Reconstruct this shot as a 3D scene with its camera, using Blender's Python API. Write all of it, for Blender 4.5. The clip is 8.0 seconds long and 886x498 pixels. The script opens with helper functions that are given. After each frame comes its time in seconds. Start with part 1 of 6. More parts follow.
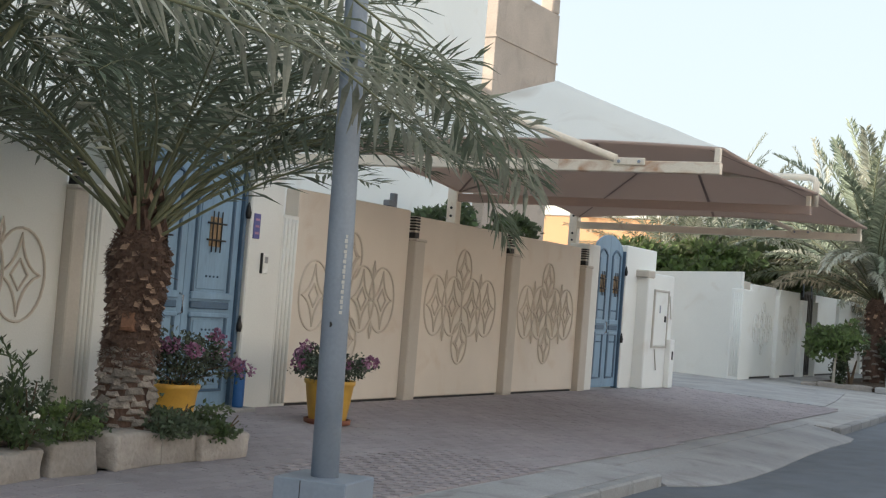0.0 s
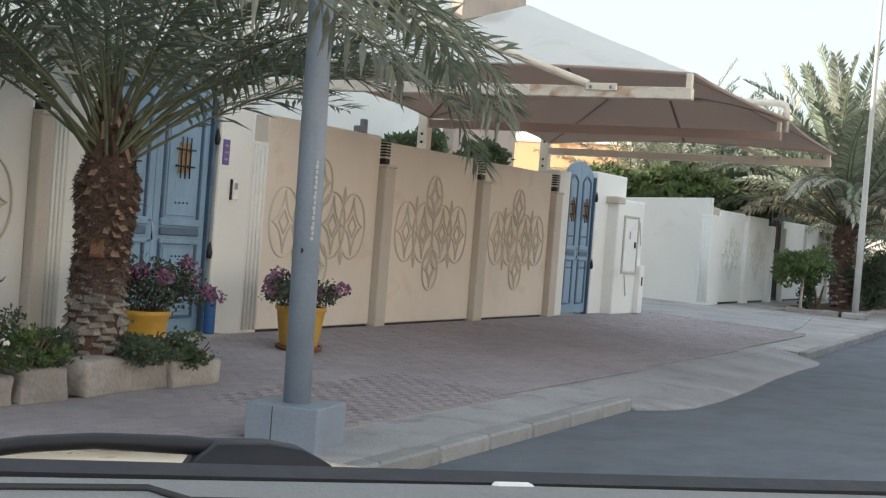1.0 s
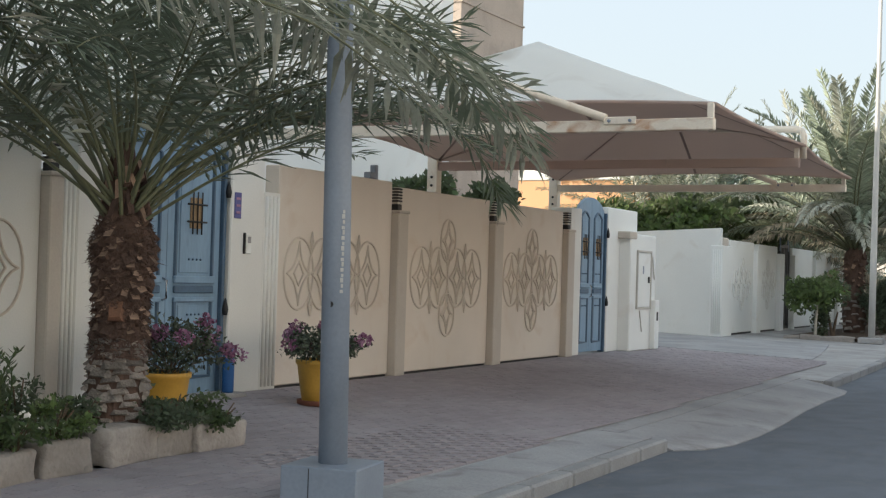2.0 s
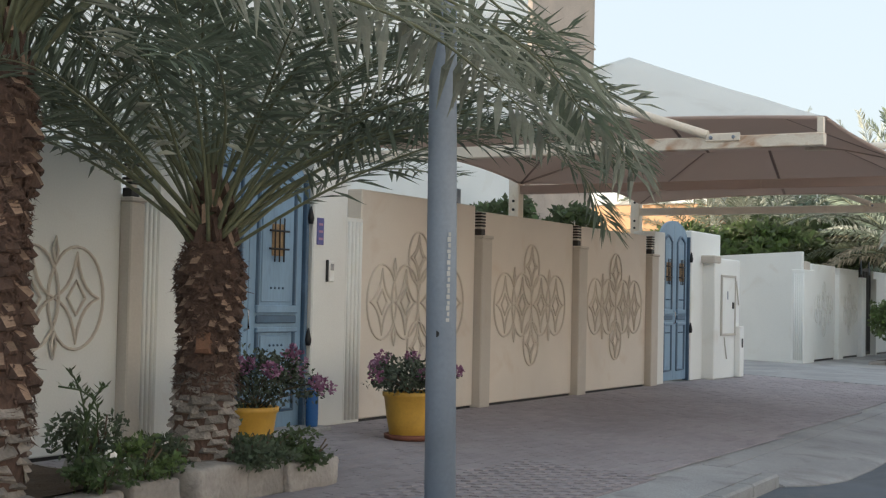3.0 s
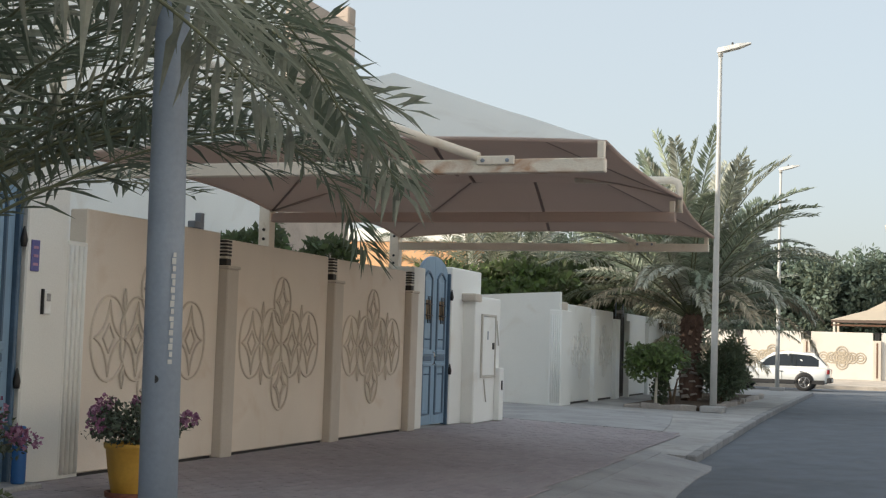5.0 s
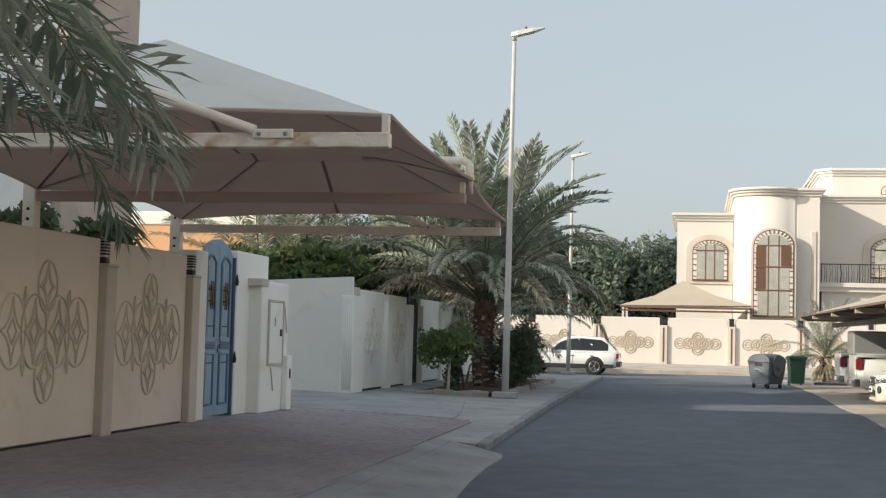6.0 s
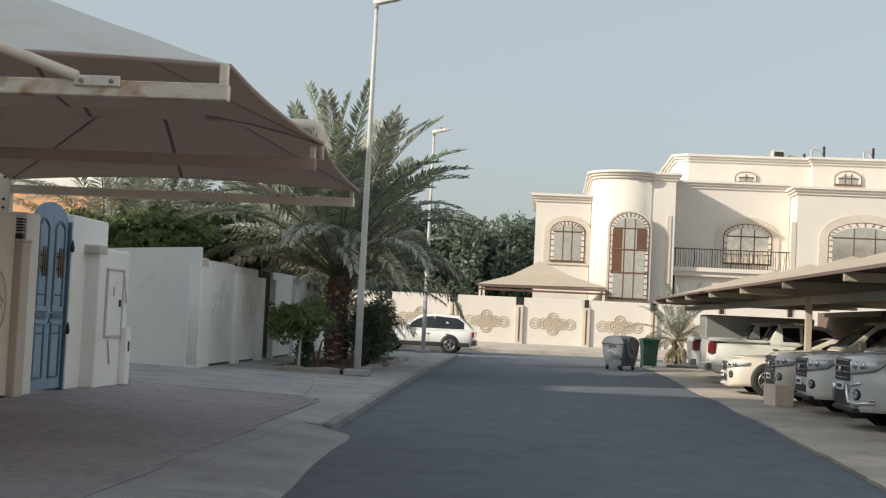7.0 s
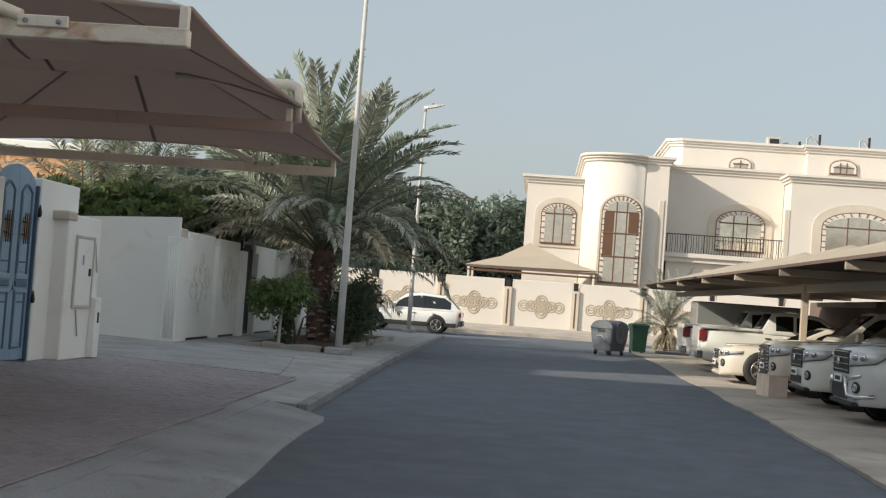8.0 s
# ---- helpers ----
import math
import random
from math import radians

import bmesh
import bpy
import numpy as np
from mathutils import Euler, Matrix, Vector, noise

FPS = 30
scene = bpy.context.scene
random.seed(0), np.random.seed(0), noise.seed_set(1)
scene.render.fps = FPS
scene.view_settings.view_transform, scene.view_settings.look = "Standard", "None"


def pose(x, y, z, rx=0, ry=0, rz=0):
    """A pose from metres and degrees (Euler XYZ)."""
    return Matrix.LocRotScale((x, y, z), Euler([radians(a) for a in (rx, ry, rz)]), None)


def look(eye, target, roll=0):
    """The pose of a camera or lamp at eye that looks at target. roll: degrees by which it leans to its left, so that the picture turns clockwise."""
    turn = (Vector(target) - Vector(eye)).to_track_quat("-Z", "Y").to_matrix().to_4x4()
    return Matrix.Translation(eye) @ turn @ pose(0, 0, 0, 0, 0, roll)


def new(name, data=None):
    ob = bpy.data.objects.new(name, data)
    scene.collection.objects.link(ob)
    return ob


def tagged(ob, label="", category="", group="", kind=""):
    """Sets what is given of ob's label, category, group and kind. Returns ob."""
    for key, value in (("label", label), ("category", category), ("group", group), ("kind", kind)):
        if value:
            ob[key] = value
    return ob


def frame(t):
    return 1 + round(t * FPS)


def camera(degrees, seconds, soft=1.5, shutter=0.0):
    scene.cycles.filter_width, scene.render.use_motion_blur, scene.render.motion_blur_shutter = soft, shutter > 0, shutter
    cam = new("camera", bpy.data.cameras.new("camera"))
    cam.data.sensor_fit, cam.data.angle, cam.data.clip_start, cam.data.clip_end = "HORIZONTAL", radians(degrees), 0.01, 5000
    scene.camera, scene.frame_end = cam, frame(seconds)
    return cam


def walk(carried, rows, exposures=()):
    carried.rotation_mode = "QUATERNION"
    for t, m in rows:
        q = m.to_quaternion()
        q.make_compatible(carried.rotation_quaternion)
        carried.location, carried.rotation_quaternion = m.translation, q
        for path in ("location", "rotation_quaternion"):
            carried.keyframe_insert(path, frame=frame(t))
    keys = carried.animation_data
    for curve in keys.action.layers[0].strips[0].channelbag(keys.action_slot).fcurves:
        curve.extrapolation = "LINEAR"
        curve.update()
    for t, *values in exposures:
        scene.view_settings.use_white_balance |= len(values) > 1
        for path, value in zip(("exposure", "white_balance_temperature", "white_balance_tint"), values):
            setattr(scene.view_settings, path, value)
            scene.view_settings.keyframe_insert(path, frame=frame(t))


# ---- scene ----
cam = camera(36.1, 8.0, soft=1.25)
PATH = [
    (0, (9.069, -9.474, 1.347), (8.116, -7.717, 1.424), 4.5),
    (0.5, (9.062, -9.472, 1.343), (8.070, -7.735, 1.346), 4.9),
    (1, (9.045, -9.452, 1.340), (8.138, -7.670, 1.313), 4.4),
    (1.2, (9.032, -9.430, 1.346), (8.134, -7.643, 1.339), 3.5),
    (2.5, (8.34, -9.045, 1.358), (7.417, -7.272, 1.407), 1.2),
    (3, (8.082, -8.82, 1.342), (7.098, -7.081, 1.416), 1.2),
    (3.5, (7.868, -8.543, 1.359), (6.804, -6.853, 1.467), 1.7),
    (4, (7.691, -8.207, 1.343), (6.691, -6.48, 1.465), 2.0),
    (4.5, (7.555, -7.802, 1.345), (6.753, -5.975, 1.478), 1.9),
    (5, (7.465, -7.431, 1.343), (6.807, -5.547, 1.483), 1.8),
    (5.2, (7.433, -7.278, 1.346), (6.845, -5.371, 1.489), 1.7),
    (6.5, (7.401, -6.266, 1.358), (7.14, -4.287, 1.473), 1.8),
    (7, (7.379, -5.794, 1.354), (7.213, -3.803, 1.455), 2.7),
    (7.5, (7.365, -5.346, 1.331), (7.206, -3.355, 1.429), 3.6),
    (8, (7.376, -4.848, 1.336), (7.226, -2.855, 1.409), 4.2),
]
walk(cam, [(t, look(eye, target, roll)) for t, eye, target, roll in PATH],
     exposures=[(0, 1.0, 5780, 7), (1.0, 1.12, 5780, 7), (1.2, 0.86, 5780, 7), (2.5, 0.88, 5780, 7), (3.5, 0.95, 5780, 7), (4.0, 0.9, 5780, 7), (4.5, 0.78, 5780, 7), (5, 0.6, 5830, 7), (6.5, 0.22, 5780, 7), (8, 0.14, 5780, 7)])

# ---- light: hazy late afternoon, low sun from behind the houses ----
SUN_EL, SUN_AZ = radians(24), radians(62)          # azimuth from -y towards -x
to_sun = Vector((-math.sin(SUN_AZ) * math.cos(SUN_EL), -math.cos(SUN_AZ) * math.cos(SUN_EL), math.sin(SUN_EL)))
world = bpy.data.worlds.new("world")
scene.world = world
world.use_nodes = True
wn = world.node_tree
sky = wn.nodes.new("ShaderNodeTexSky")
sky.sky_type = "NISHITA"
sky.sun_disc = False
sky.sun_elevation = SUN_EL
sky.sun_rotation = math.atan2(to_sun.x, to_sun.y)
sky.air_density, sky.dust_density, sky.ozone_density = 1.0, 4.0, 1.0
haze = wn.nodes.new("ShaderNodeMix")
haze.data_type = "RGBA"
haze.inputs[0].default_value = 0.52
haze.inputs[7].default_value = (6.75, 6.55, 5.85, 1)
wn.links.new(sky.outputs[0], haze.inputs[6])
wn.links.new(haze.outputs[2], wn.nodes["Background"].inputs[0])
wn.nodes["Background"].inputs[1].default_value = 0.106
sun_data = bpy.data.lights.new("sun", "SUN")
sun_data.energy, sun_data.angle, sun_data.color = 4.5, radians(1.0), (1.0, 0.81, 0.60)
sun = new("sun", sun_data)
sun.matrix_world = look((0, 0, 40), Vector((0, 0, 40)) - to_sun)


# ---- materials ----
def mat(name, col, rough=0.8, metal=0.0, var=0.12, big=0.7, fine=40.0, bump=0.15, stain=None, stain_amt=0.0, coat=0.0, island=0.0, obj=0.0, stretch=None, spec=0.5):
    m = bpy.data.materials.new(name)
    m.use_nodes = True
    nt = m.node_tree
    N, L = nt.nodes, nt.links
    b = N["Principled BSDF"]
    tc = N.new("ShaderNodeTexCoord")
    src = tc.outputs["Object"]
    if stretch:
        mp = N.new("ShaderNodeMapping")
        mp.inputs["Scale"].default_value = stretch
        L.new(src, mp.inputs[0])
        src = mp.outputs[0]

    def noise_node(scale, detail, dist=0.0):
        n = N.new("ShaderNodeTexNoise")
        n.inputs["Scale"].default_value, n.inputs["Detail"].default_value = scale, detail
        n.inputs["Distortion"].default_value = dist
        L.new(src, n.inputs["Vector"])
        return n.outputs[0]

    def ramp(out, lo, hi, a, c):
        r = N.new("ShaderNodeMapRange")
        r.inputs[1].default_value, r.inputs[2].default_value, r.inputs[3].default_value, r.inputs[4].default_value = lo, hi, a, c
        L.new(out, r.inputs[0])
        return r.outputs[0]

    def math_node(op, x, y):
        n = N.new("ShaderNodeMath")
        n.operation = op
        for i, v in enumerate((x, y)):
            if isinstance(v, (int, float)):
                n.inputs[i].default_value = v
            else:
                L.new(v, n.inputs[i])
        return n.outputs[0]

    nb, nf = noise_node(big, 4, 0.4), noise_node(fine, 5)
    val = math_node("MULTIPLY", ramp(nb, 0.3, 0.7, 1 - var, 1 + var), ramp(nf, 0.25, 0.75, 1 - var * 0.7, 1 + var * 0.7))
    if island:
        g = N.new("ShaderNodeNewGeometry")
        val = math_node("MULTIPLY", val, ramp(g.outputs["Random Per Island"], 0, 1, 1 - island, 1 + island))
    if obj:
        o = N.new("ShaderNodeObjectInfo")
        val = math_node("MULTIPLY", val, ramp(o.outputs["Random"], 0, 1, 1 - obj, 1 + obj))
    mix = N.new("ShaderNodeMix")
    mix.data_type, mix.blend_type = "RGBA", "MULTIPLY"
    mix.inputs[0].default_value = 1
    mix.inputs[6].default_value = (*col, 1)
    L.new(val, mix.inputs[7])
    out = mix.outputs[2]
    if stain:
        ms = N.new("ShaderNodeMix")
        ms.data_type = "RGBA"
        ms.inputs[7].default_value = (*stain, 1)
        L.new(out, ms.inputs[6])
        L.new(ramp(noise_node(big * 2.3, 6, 0.8), 0.68 - 0.28 * stain_amt, 0.82 - 0.15 * stain_amt, 0, min(1, stain_amt * 1.4)), ms.inputs[0])
        out = ms.outputs[2]
    L.new(out, b.inputs["Base Color"])
    L.new(ramp(nf, 0.2, 0.8, max(0.02, rough - 0.07), min(1, rough + 0.07)), b.inputs["Roughness"])
    b.inputs["Metallic"].default_value = metal
    b.inputs["Coat Weight"].default_value = coat
    b.inputs["Coat Roughness"].default_value = 0.06
    b.inputs["Specular IOR Level"].default_value = spec
    if bump:
        bp = N.new("ShaderNodeBump")
        bp.inputs["Strength"].default_value, bp.inputs["Distance"].default_value = bump, 0.02
        L.new(math_node("ADD", nf, math_node("MULTIPLY", nb, 0.6)), bp.inputs["Height"])
        L.new(bp.outputs[0], b.inputs["Normal"])
    return m


def translucent(m, amount, tint):
    """Lets part of the light through a thin fabric or leaf."""
    nt = m.node_tree
    b = nt.nodes["Principled BSDF"]
    tr = nt.nodes.new("ShaderNodeBsdfTranslucent")
    tr.inputs[0].default_value = (*tint, 1)
    mx = nt.nodes.new("ShaderNodeMixShader")
    mx.inputs[0].default_value = amount
    nt.links.new(b.outputs[0], mx.inputs[1])
    nt.links.new(tr.outputs[0], mx.inputs[2])
    nt.links.new(mx.outputs[0], nt.nodes["Material Output"].inputs[0])


def glass_mat(name, tint, rough=0.03, trans=1.0):
    m = bpy.data.materials.new(name)
    m.use_nodes = True
    b = m.node_tree.nodes["Principled BSDF"]
    b.inputs["Base Color"].default_value = (*tint, 1)
    b.inputs["Roughness"].default_value, b.inputs["Transmission Weight"].default_value = rough, trans
    b.inputs["IOR"].default_value = 1.45
    return m


M = dict(
    asphalt=mat("asphalt", (0.117, 0.134, 0.158), 0.88, var=0.15, big=2.2, fine=90, bump=0.25, stain=(0.15, 0.155, 0.165), stain_amt=0.5, stretch=(1, 0.75, 1)),
    dust=mat("dusty concrete", (0.45, 0.405, 0.35), 0.92, var=0.2, big=0.6, fine=60, bump=0.3, stain=(0.30, 0.25, 0.19), stain_amt=0.5),
    concrete=mat("pale concrete", (0.35, 0.35, 0.35), 0.92, var=0.2, big=0.9, fine=35, bump=0.6, stain=(0.25, 0.235, 0.22), stain_amt=0.55),
    apron=mat("weathered grey concrete", (0.325, 0.33, 0.34), 0.92, var=0.16, big=0.9, fine=35, bump=0.5, stain=(0.20, 0.19, 0.19), stain_amt=0.5),
    kerb=mat("kerb concrete", (0.285, 0.29, 0.295), 0.9, var=0.18, big=1.3, fine=50, bump=0.3, stain=(0.12, 0.11, 0.1), stain_amt=0.4, obj=0.1),
    paver=mat("red-grey paving", (0.306, 0.28, 0.298), 0.9, var=0.14, big=0.45, fine=60, bump=0.2, stain=(0.325, 0.31, 0.325), stain_amt=0.6, obj=0.07),
    paver_field=mat("red-grey paving field", (0.306, 0.28, 0.298), 0.9, var=0.14, big=0.45, fine=60, bump=0.2, stain=(0.325, 0.31, 0.325), stain_amt=0.6, island=0.07),
    tan_relief=mat("tan relief paint", (0.47, 0.41, 0.32), 0.85, var=0.08, fine=30, bump=0.1),
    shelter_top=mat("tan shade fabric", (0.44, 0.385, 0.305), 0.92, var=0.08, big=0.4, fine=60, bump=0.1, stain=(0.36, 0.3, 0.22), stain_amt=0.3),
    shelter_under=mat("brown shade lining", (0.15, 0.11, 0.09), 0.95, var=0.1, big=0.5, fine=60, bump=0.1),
    soil=mat("soil", (0.075, 0.052, 0.035), 0.95, var=0.3, big=3, fine=50, bump=0.6),
    sand=mat("sandy ground", (0.36, 0.31, 0.25), 0.95, var=0.15, big=0.1, fine=8, bump=0.3),
    cream=mat("cream wall paint", (0.745, 0.75, 0.715), 0.85, var=0.045, big=0.8, fine=60, bump=0.1, stain=(0.64, 0.59, 0.51), stain_amt=0.3),
    peach=mat("peach wall paint", (0.70, 0.64, 0.56), 0.85, var=0.06, big=0.7, fine=60, bump=0.1, stain=(0.6, 0.49, 0.38), stain_amt=0.4),
    taupe=mat("taupe pillar paint", (0.53, 0.49, 0.43), 0.85, var=0.07, big=0.9, fine=50, bump=0.12, stain=(0.45, 0.37, 0.3), stain_amt=0.3),
    # darker than the wall: shade of the carved lines put into colour
    groove=mat("motif moulding with groove shade", (0.60, 0.54, 0.465), 0.85, var=0.07, fine=40, bump=0.1),
    white=mat("white wall paint", (0.81, 0.83, 0.81), 0.82, var=0.04, big=0.6, fine=40, bump=0.1, stain=(0.62, 0.58, 0.5), stain_amt=0.3),
    villa=mat("villa render", (0.70, 0.665, 0.61), 0.85, var=0.04, big=0.3, fine=20, bump=0.1, stain=(0.68, 0.6, 0.5), stain_amt=0.3),
    villa_dim=mat("villa stone surround", (0.60, 0.545, 0.47), 0.85, var=0.08, big=0.8, fine=20, bump=0.1),
    tower=mat("raw beige render", (0.47, 0.40, 0.34), 0.92, var=0.14, big=0.9, fine=25, bump=0.3, stain=(0.34, 0.28, 0.24), stain_amt=0.4),
    orange=mat("orange wall paint", (0.66, 0.40, 0.22), 0.85, var=0.06, big=0.6, fine=30, bump=0.1),
    blue=mat("blue painted metal", (0.22, 0.335, 0.46), 0.5, var=0.12, big=3, fine=30, bump=0.1, stain=(0.10, 0.16, 0.24), stain_amt=0.3, stretch=(1, 1, 0.25)),
    blue_dark=mat("blue moulding", (0.075, 0.13, 0.20), 0.5, var=0.15, big=3, fine=30, bump=0.1),
    blue_deep=mat("deep blue plastic", (0.03, 0.12, 0.34), 0.5, var=0.1),
    plaque=mat("indigo enamel", (0.10, 0.10, 0.30), 0.4, var=0.08),
    rust_bronze=mat("tarnished bronze", (0.34, 0.235, 0.13), 0.5, metal=0.4, var=0.25, big=8, fine=60),
    black=mat("black paint", (0.022, 0.021, 0.021), 0.55, var=0.15, big=4, fine=60, bump=0.1),
    lamp_glass=mat("dusty lamp glass", (0.55, 0.5, 0.42), 0.4, var=0.1),
    steel_cream=mat("cream painted steel", (0.76, 0.70, 0.60), 0.55, var=0.07, big=2, fine=40, bump=0.08, stain=(0.36, 0.19, 0.09), stain_amt=0.3),
    rusty=mat("rusted cream steel", (0.76, 0.70, 0.60), 0.7, var=0.08, big=1.7, fine=40, bump=0.2, stain=(0.40, 0.20, 0.09), stain_amt=0.85, stretch=(1, 1, 1.6)),
    canvas_top=mat("pale canopy fabric", (0.86, 0.87, 0.83), 0.9, var=0.05, big=0.5, fine=120, bump=0.1, stain=(0.48, 0.43, 0.37), stain_amt=0.35),
    canvas_under=mat("brown canopy lining", (0.60, 0.50, 0.455), 0.95, var=0.08, big=0.6, fine=150, bump=0.1),
    seam=mat("brown canopy seam", (0.34, 0.275, 0.25), 0.95, var=0.1),
    pole=mat("grey-blue galvanised paint", (0.235, 0.275, 0.335), 0.55, var=0.1, big=2, fine=40, bump=0.08, stain=(0.17, 0.18, 0.19), stain_amt=0.25),
    pole_pale=mat("pale galvanised steel", (0.52, 0.52, 0.50), 0.5, var=0.08, big=2, fine=40, bump=0.05),
    yellow=mat("yellow plastic pot", (0.55, 0.33, 0.05), 0.5, var=0.1, big=4, fine=30, bump=0.08, stain=(0.42, 0.24, 0.05), stain_amt=0.3),
    terracotta=mat("brown saucer", (0.20, 0.075, 0.045), 0.7, var=0.15),
    block=mat("rough limestone block", (0.33, 0.305, 0.28), 0.95, var=0.18, big=3, fine=25, bump=0.7, stain=(0.16, 0.135, 0.115), stain_amt=0.4, obj=0.15),
    bark=mat("palm trunk fibre", (0.105, 0.066, 0.05), 0.95, var=0.35, big=6, fine=40, bump=0.9, stretch=(1, 1, 0.5)),
    boot=mat("palm leaf base", (0.225, 0.165, 0.13), 0.92, var=0.3, big=5, fine=40, bump=0.7, obj=0.4, stretch=(1, 1, 0.4)),
    boot_low=mat("weathered leaf base", (0.265, 0.235, 0.205), 0.95, var=0.3, big=6, fine=40, bump=0.8, obj=0.35),
    boot_face=mat("pale cut face of a leaf base", (0.27, 0.185, 0.13), 0.9, var=0.3, big=9, fine=60, bump=0.5, obj=0.35),
    cut=mat("fresh-cut leaf base", (0.19, 0.10, 0.06), 0.85, var=0.25, big=8, fine=60, bump=0.4, obj=0.2),
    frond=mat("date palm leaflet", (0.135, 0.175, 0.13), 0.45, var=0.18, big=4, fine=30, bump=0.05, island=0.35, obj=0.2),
    # paler copy of frond, sunlight on the large palm put into the colour
    frond_sunlit=mat("sunlit date palm leaflet", (0.26, 0.31, 0.235), 0.5, var=0.18, big=4, fine=30, bump=0.05, island=0.35, obj=0.25),
    frond_pale=mat("sun-bleached palm leaflet", (0.44, 0.45, 0.38), 0.42, var=0.2, big=4, fine=30, bump=0.05, island=0.4, obj=0.2),
    frond_dry=mat("dry palm leaflet", (0.36, 0.32, 0.23), 0.75, var=0.25, big=4, fine=30, bump=0.05, island=0.35),
    rachis=mat("palm stalk", (0.15, 0.16, 0.09), 0.6, var=0.2, big=5, fine=30, bump=0.1),
    leaf=mat("green leaf", (0.055, 0.095, 0.028), 0.5, var=0.2, big=2, fine=20, bump=0.0, island=0.5),
    leaf_lit=mat("light green leaf", (0.085, 0.14, 0.03), 0.5, var=0.2, big=2, fine=20, bump=0.0, island=0.5),
    leaf_dark=mat("dark leaf", (0.068, 0.10, 0.058), 0.7, var=0.25, big=1, fine=20, bump=0.0, island=0.5),
    # distance haze mixed into the leaf colour, paler and bluer
    hazed_leaf=mat("haze-tinted distant foliage", (0.13, 0.178, 0.145), 0.7, var=0.3, big=0.5, fine=5, bump=0.0, island=0.45),
    bract_leaf=mat("dull green leaf", (0.06, 0.078, 0.05), 0.6, var=0.25, big=2, fine=20, bump=0.0, island=0.5),
    petal=mat("magenta bract", (0.22, 0.10, 0.18), 0.6, var=0.2, big=4, fine=30, bump=0.0, island=0.4),
    petal_pale=mat("mauve bract", (0.36, 0.23, 0.33), 0.6, var=0.2, big=4, fine=30, bump=0.0, island=0.3),
    petal_white=mat("white petal", (0.75, 0.74, 0.7), 0.6, var=0.05, bump=0.0),
    wood=mat("woody stem", (0.12, 0.085, 0.055), 0.9, var=0.25, big=6, fine=40, bump=0.5),
    whitewash=mat("whitewashed trunk", (0.5, 0.47, 0.4), 0.9, var=0.15, big=6, fine=40, bump=0.4),
    car_white=mat("white car paint", (0.80, 0.81, 0.79), 0.35, var=0.02, big=0.2, fine=900, bump=0.0, coat=0.8),
    car_cream=mat("pearl white car paint", (0.70, 0.66, 0.57), 0.3, var=0.02, big=0.2, fine=900, bump=0.0, coat=0.8),
    car_silver=mat("silver-blue car paint", (0.60, 0.635, 0.65), 0.3, metal=0.1, var=0.02, big=0.2, fine=900, bump=0.0, coat=0.8),
    car_mist=mat("pale green-silver car paint", (0.76, 0.78, 0.73), 0.35, metal=0.0, var=0.02, big=0.2, fine=900, bump=0.0, coat=0.8),
    car_grey=mat("grey-green car paint", (0.34, 0.36, 0.35), 0.35, metal=0.3, var=0.03, big=0.2, fine=900, bump=0.0, coat=0.8),
    chrome=mat("chrome", (0.62, 0.62, 0.62), 0.15, metal=1.0, var=0.03, bump=0.0),
    tyre=mat("tyre rubber", (0.022, 0.022, 0.022), 0.85, var=0.15, fine=80, bump=0.2),
    rim=mat("alloy rim", (0.42, 0.42, 0.42), 0.3, metal=0.8, var=0.05, bump=0.0),
    trim=mat("black plastic trim", (0.024, 0.024, 0.025), 0.6, var=0.1, bump=0.05),
    carglass=mat("tinted car glass", (0.012, 0.015, 0.017), 0.06, var=0.02, bump=0.0, spec=0.8),
    headlight=mat("headlight lens", (0.56, 0.59, 0.61), 0.12, metal=0.1, var=0.1, big=6, fine=400, bump=0.0, coat=1.0),
    taillight=mat("red tail light lens", (0.20, 0.018, 0.022), 0.2, var=0.1, bump=0.0, coat=1.0),
    bin_grey=mat("grey metal bin", (0.135, 0.155, 0.175), 0.6, var=0.12, big=3, fine=40, bump=0.1, stain=(0.1, 0.1, 0.1), stain_amt=0.4),
    bin_green=mat("green plastic bin", (0.022, 0.07, 0.045), 0.55, var=0.12, big=3, fine=40),
    carton=mat("cardboard", (0.74, 0.62, 0.52), 0.9, var=0.1, big=3, fine=40),
    window=mat("bronze reflective glazing", (0.78, 0.72, 0.62), 0.08, metal=0.85, var=0.12, big=0.4, fine=3, bump=0.0),
    frame=mat("brown window frame", (0.14, 0.075, 0.045), 0.5, var=0.12),
    ac=mat("off-white metal", (0.5, 0.48, 0.44), 0.6, var=0.1),
    dash=mat("grey dashboard vinyl", (0.20, 0.205, 0.205), 0.8, var=0.08, big=6, fine=200, bump=0.25),
    bonnet=mat("beige car paint", (0.62, 0.52, 0.38), 0.3, var=0.02, bump=0.0, coat=0.8),
    rubber=mat("black rubber", (0.012, 0.013, 0.018), 0.6, var=0.1, bump=0.05),
)


translucent(M["canvas_top"], 0.2, (0.72, 0.64, 0.57))
translucent(M["canvas_under"], 0.55, (0.74, 0.63, 0.57))
translucent(M["seam"], 0.4, (0.5, 0.4, 0.36))
for key in ("frond", "frond_sunlit", "frond_pale", "leaf", "leaf_lit", "hazed_leaf", "leaf_dark", "petal", "petal_pale"):
    translucent(M[key], 0.3, (0.24, 0.26, 0.17) if "petal" not in key else (0.4, 0.12, 0.26))


